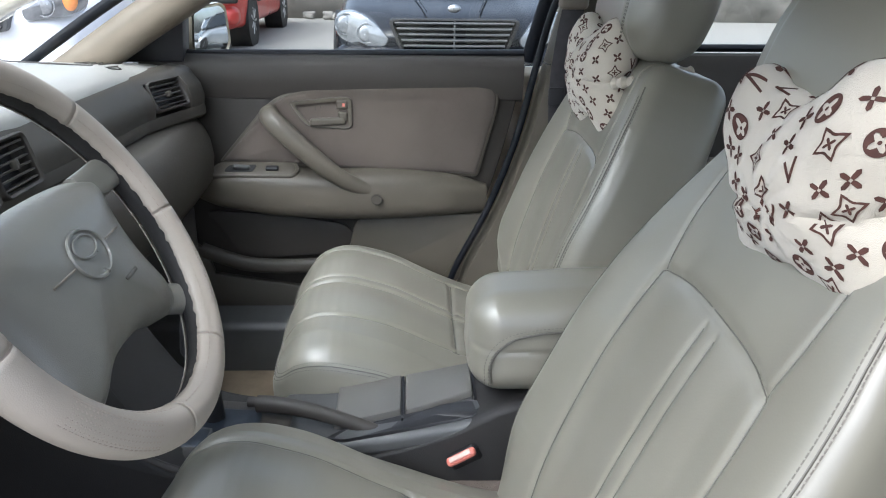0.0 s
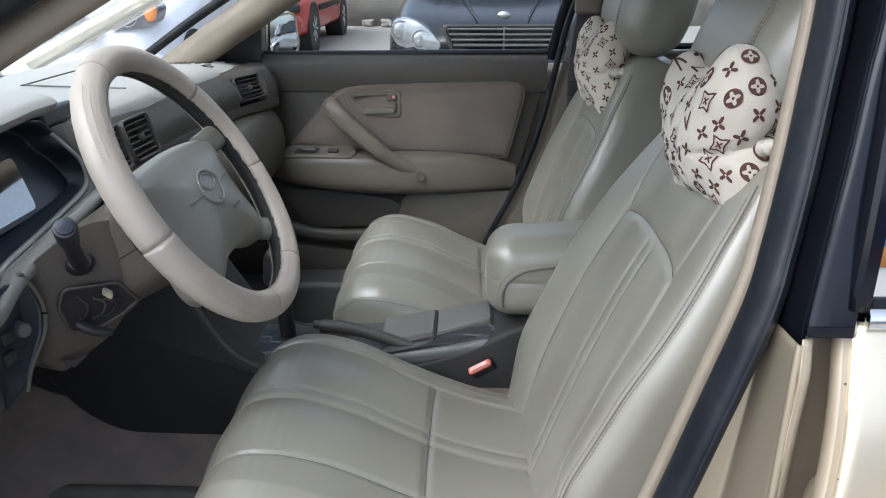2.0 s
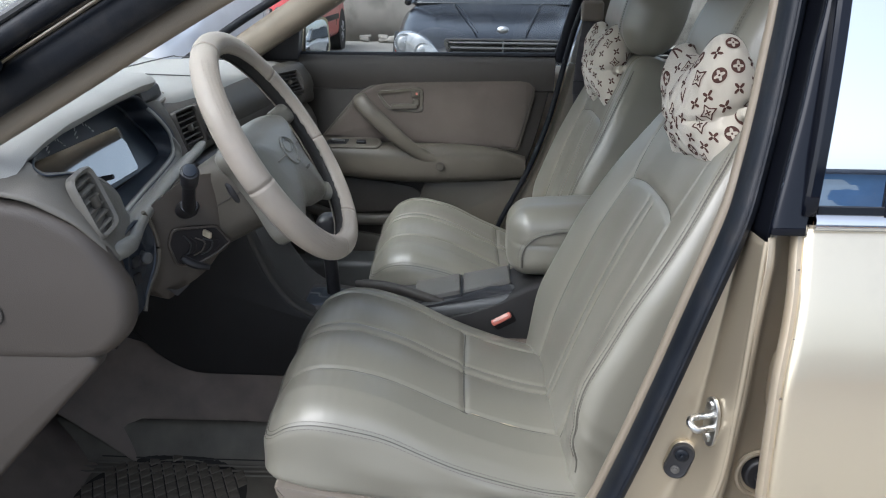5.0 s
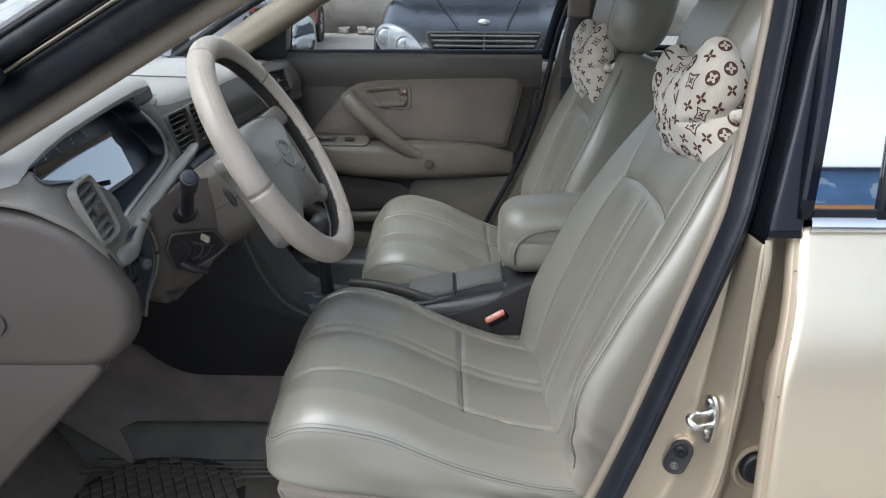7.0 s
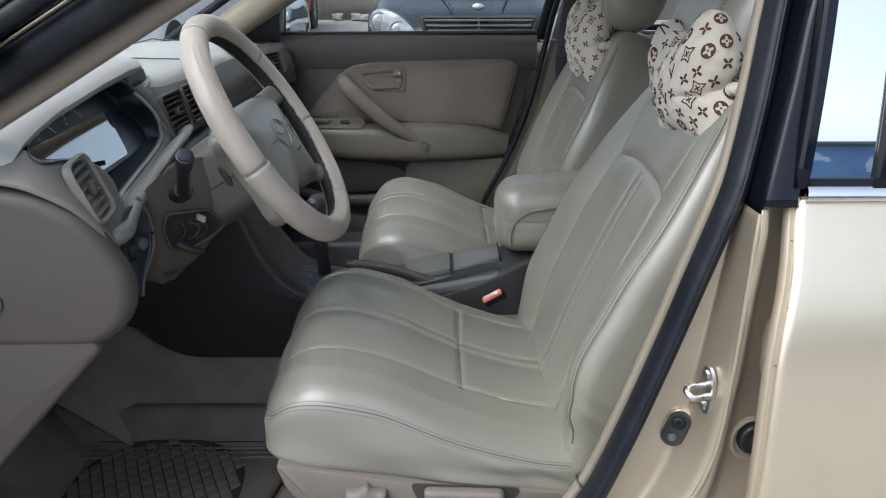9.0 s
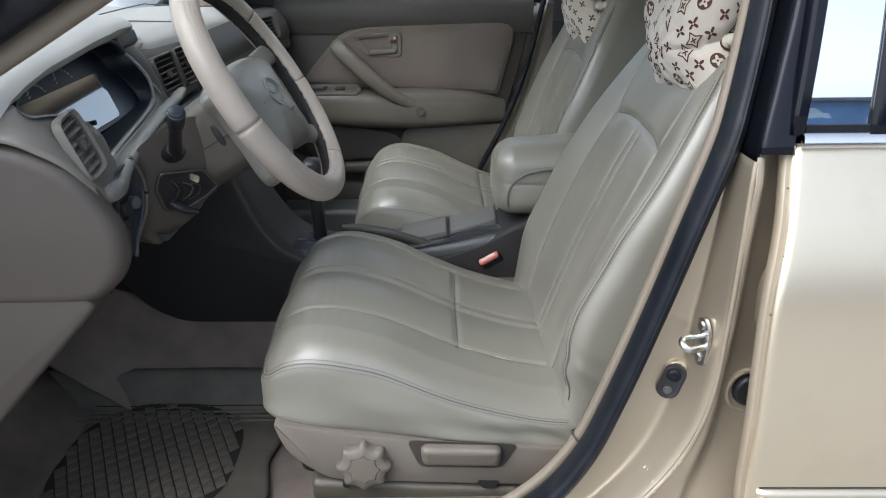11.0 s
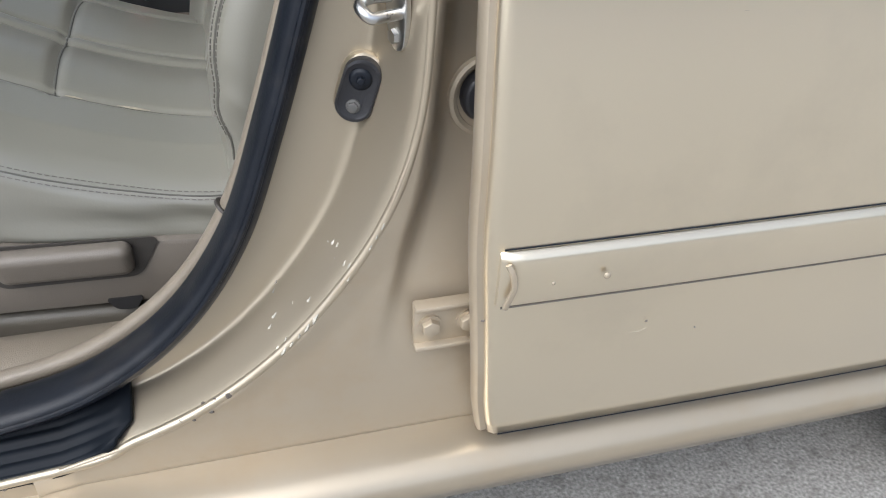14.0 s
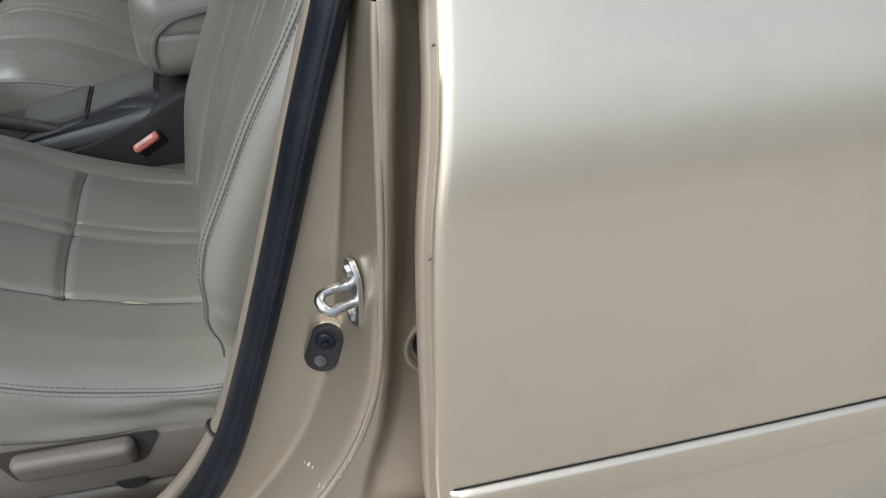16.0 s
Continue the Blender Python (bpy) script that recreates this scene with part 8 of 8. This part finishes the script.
parked_car("white_hatchback", "white car facing, with large headlamps and grey grille", (-3.15, 5.7, 0.0), CAR_WHITE, (1.78, 3.7, 0.8), (0.70, 1.04), (0.95, 3.6, 1.48),
           dict(axles=(0.75, 3.1), r=0.30, sweep=0.24, lamp=[(0.50, 0.68), (0.48, 0.76), (0.62, 0.88), (0.78, 0.92), (0.86, 0.86), (0.82, 0.72)], bulbs=[(0.64, 0.785, 0.070)], amber=(0.79, 0.83),
                grille=(0.40, 0.38, 0.62, 0.78, 3), grille_mat=GREY_PLASTIC, badge=(-0.06, 0.72), glass=BLUE_GLASS))

parked_car("silver_hatchback", "silver hatchback parked behind, seen only in the door mirror", (7.3, 3.1, 0.0), CAR_SILVER, (1.68, 3.9, 0.75), (0.66, 0.96), (0.9, 3.7, 1.45),
           dict(axles=(0.78, 3.25), r=0.30, sweep=0.20, lamp=[(0.45, 0.66), (0.45, 0.78), (0.78, 0.80), (0.80, 0.68)], bulbs=[(0.58, 0.725, 0.05)], grille=(0.40, 0.38, 0.66, 0.76, 2), badge=(0.0, 0.74)))

# wall behind the yard, with rubble at its foot and a gate post
rows = [[V((x, 14.7 + 0.05 * noise.noise(V((x, z, 0))), z)) for x in [-12 + 0.8 * i for i in range(36)]] for z in (0.0, 0.6, 1.2, 1.8, 2.4)]
part("wall_north", loft(rows, False, False), WALL_GREY, None, "stained grey cement boundary wall", kind="structure", solid=0.2)
part("wall_cap", box((2.0, 14.7, 2.44), (29, 0.3, 0.1), 0.02), WALL_GREY, None, "cement coping on the boundary wall", kind="structure")
for k in range(14):
    r = random.Random(k)
    c = (-1.9 + 0.16 * k + r.uniform(-0.1, 0.1), 14.35 + r.uniform(-0.15, 0.15), 0.05)
    rub = thing("stone", (c[0], c[1], 0), "rough broken stone lying by the wall", "stone", "stones by the wall")
    part("rock", rounded((0.22, 0.18, 0.14), 0.05, (2, 2, 2), lambda x, y, z: V(c) + V((x, y, z + 0.02)) * (0.8 + 0.35 * noise.noise(V((x * 9, y * 9, z * 9 + k))))), WALL_GREY, rub)
post = thing("gate_post", (5.2, 9.0, 0), "pale painted steel post in the yard", "post")
part("shaft", box((5.2, 9.0, 1.5), (0.14, 0.14, 3.0), 0.02), ALLOY, post)
# painted building behind the camera, which the glass mirrors
part("wall_south", box((6.0, -14.0, 1.45), (30, 0.2, 1.6), 0.01), WALL_BLUE, None, "faded blue painted wall with pale round patches", kind="structure")
south = bpy.data.objects["wall_south"]
for k in range(16):
    cx = -8.0 + 1.85 * k
    part("painted_disc", cyl((cx, -13.89, 1.35), (cx, -13.884, 1.35), 0.62, seg=36), WALL_PALE, south)
    part("painted_disc", cyl((cx + 0.35, -13.884, 1.25), (cx + 0.35, -13.878, 1.25), 0.36, seg=32), WALL_BLUE, south)
part("wall_south_base", box((6.0, -13.98, 0.35), (30, 0.26, 0.7), 0.01), WALL_ORANGE, None, "orange painted wall base", kind="structure")
part("roof_south", box((6.0, -13.8, 2.32), (30.4, 0.9, 0.14), 0.02), ROOF_SHEET, None, "grey sheet roof edge over the blue wall", kind="structure")


def tree(at, h, seed):
    r = random.Random(seed)
    t = thing("tree", at, "leafy green tree behind the yard", "tree", "trees")
    o = V(at)
    part("trunk", sweep([o + V((0.1 * math.sin(k), 0.08 * math.cos(k * 1.3), h * 0.6 * k / 6)) for k in range(7)], oval(0.16, 0.16, 10), (0, 1, 0), scale=lambda q: 1.1 - 0.6 * q), BARK, t)
    bm = bmesh.new()
    for b in range(46):
        c = o + V((r.gauss(0, h * 0.2), r.gauss(0, h * 0.2), h * 0.68 + r.gauss(0, h * 0.13)))
        for k in range(60):
            p = c + V((r.gauss(0, 0.28), r.gauss(0, 0.28), r.gauss(0, 0.22)))
            a, e = V((r.gauss(0, 1), r.gauss(0, 1), r.gauss(0, 0.6))).normalized(), V((r.gauss(0, 1), r.gauss(0, 1), r.gauss(0, 1))).normalized()
            s = a.cross(e).normalized() * 0.035
            a = a * 0.09
            bm.faces.new([bm.verts.new(q) for q in (p - a, p + s, p + a, p - s)])
    part("crown", bm, LEAVES, t, normals=False, smooth=False)
    return t


tree((7.5, -3.0, 0), 5.0, 2)
tree((9.5, 2.5, 0), 5.5, 5)
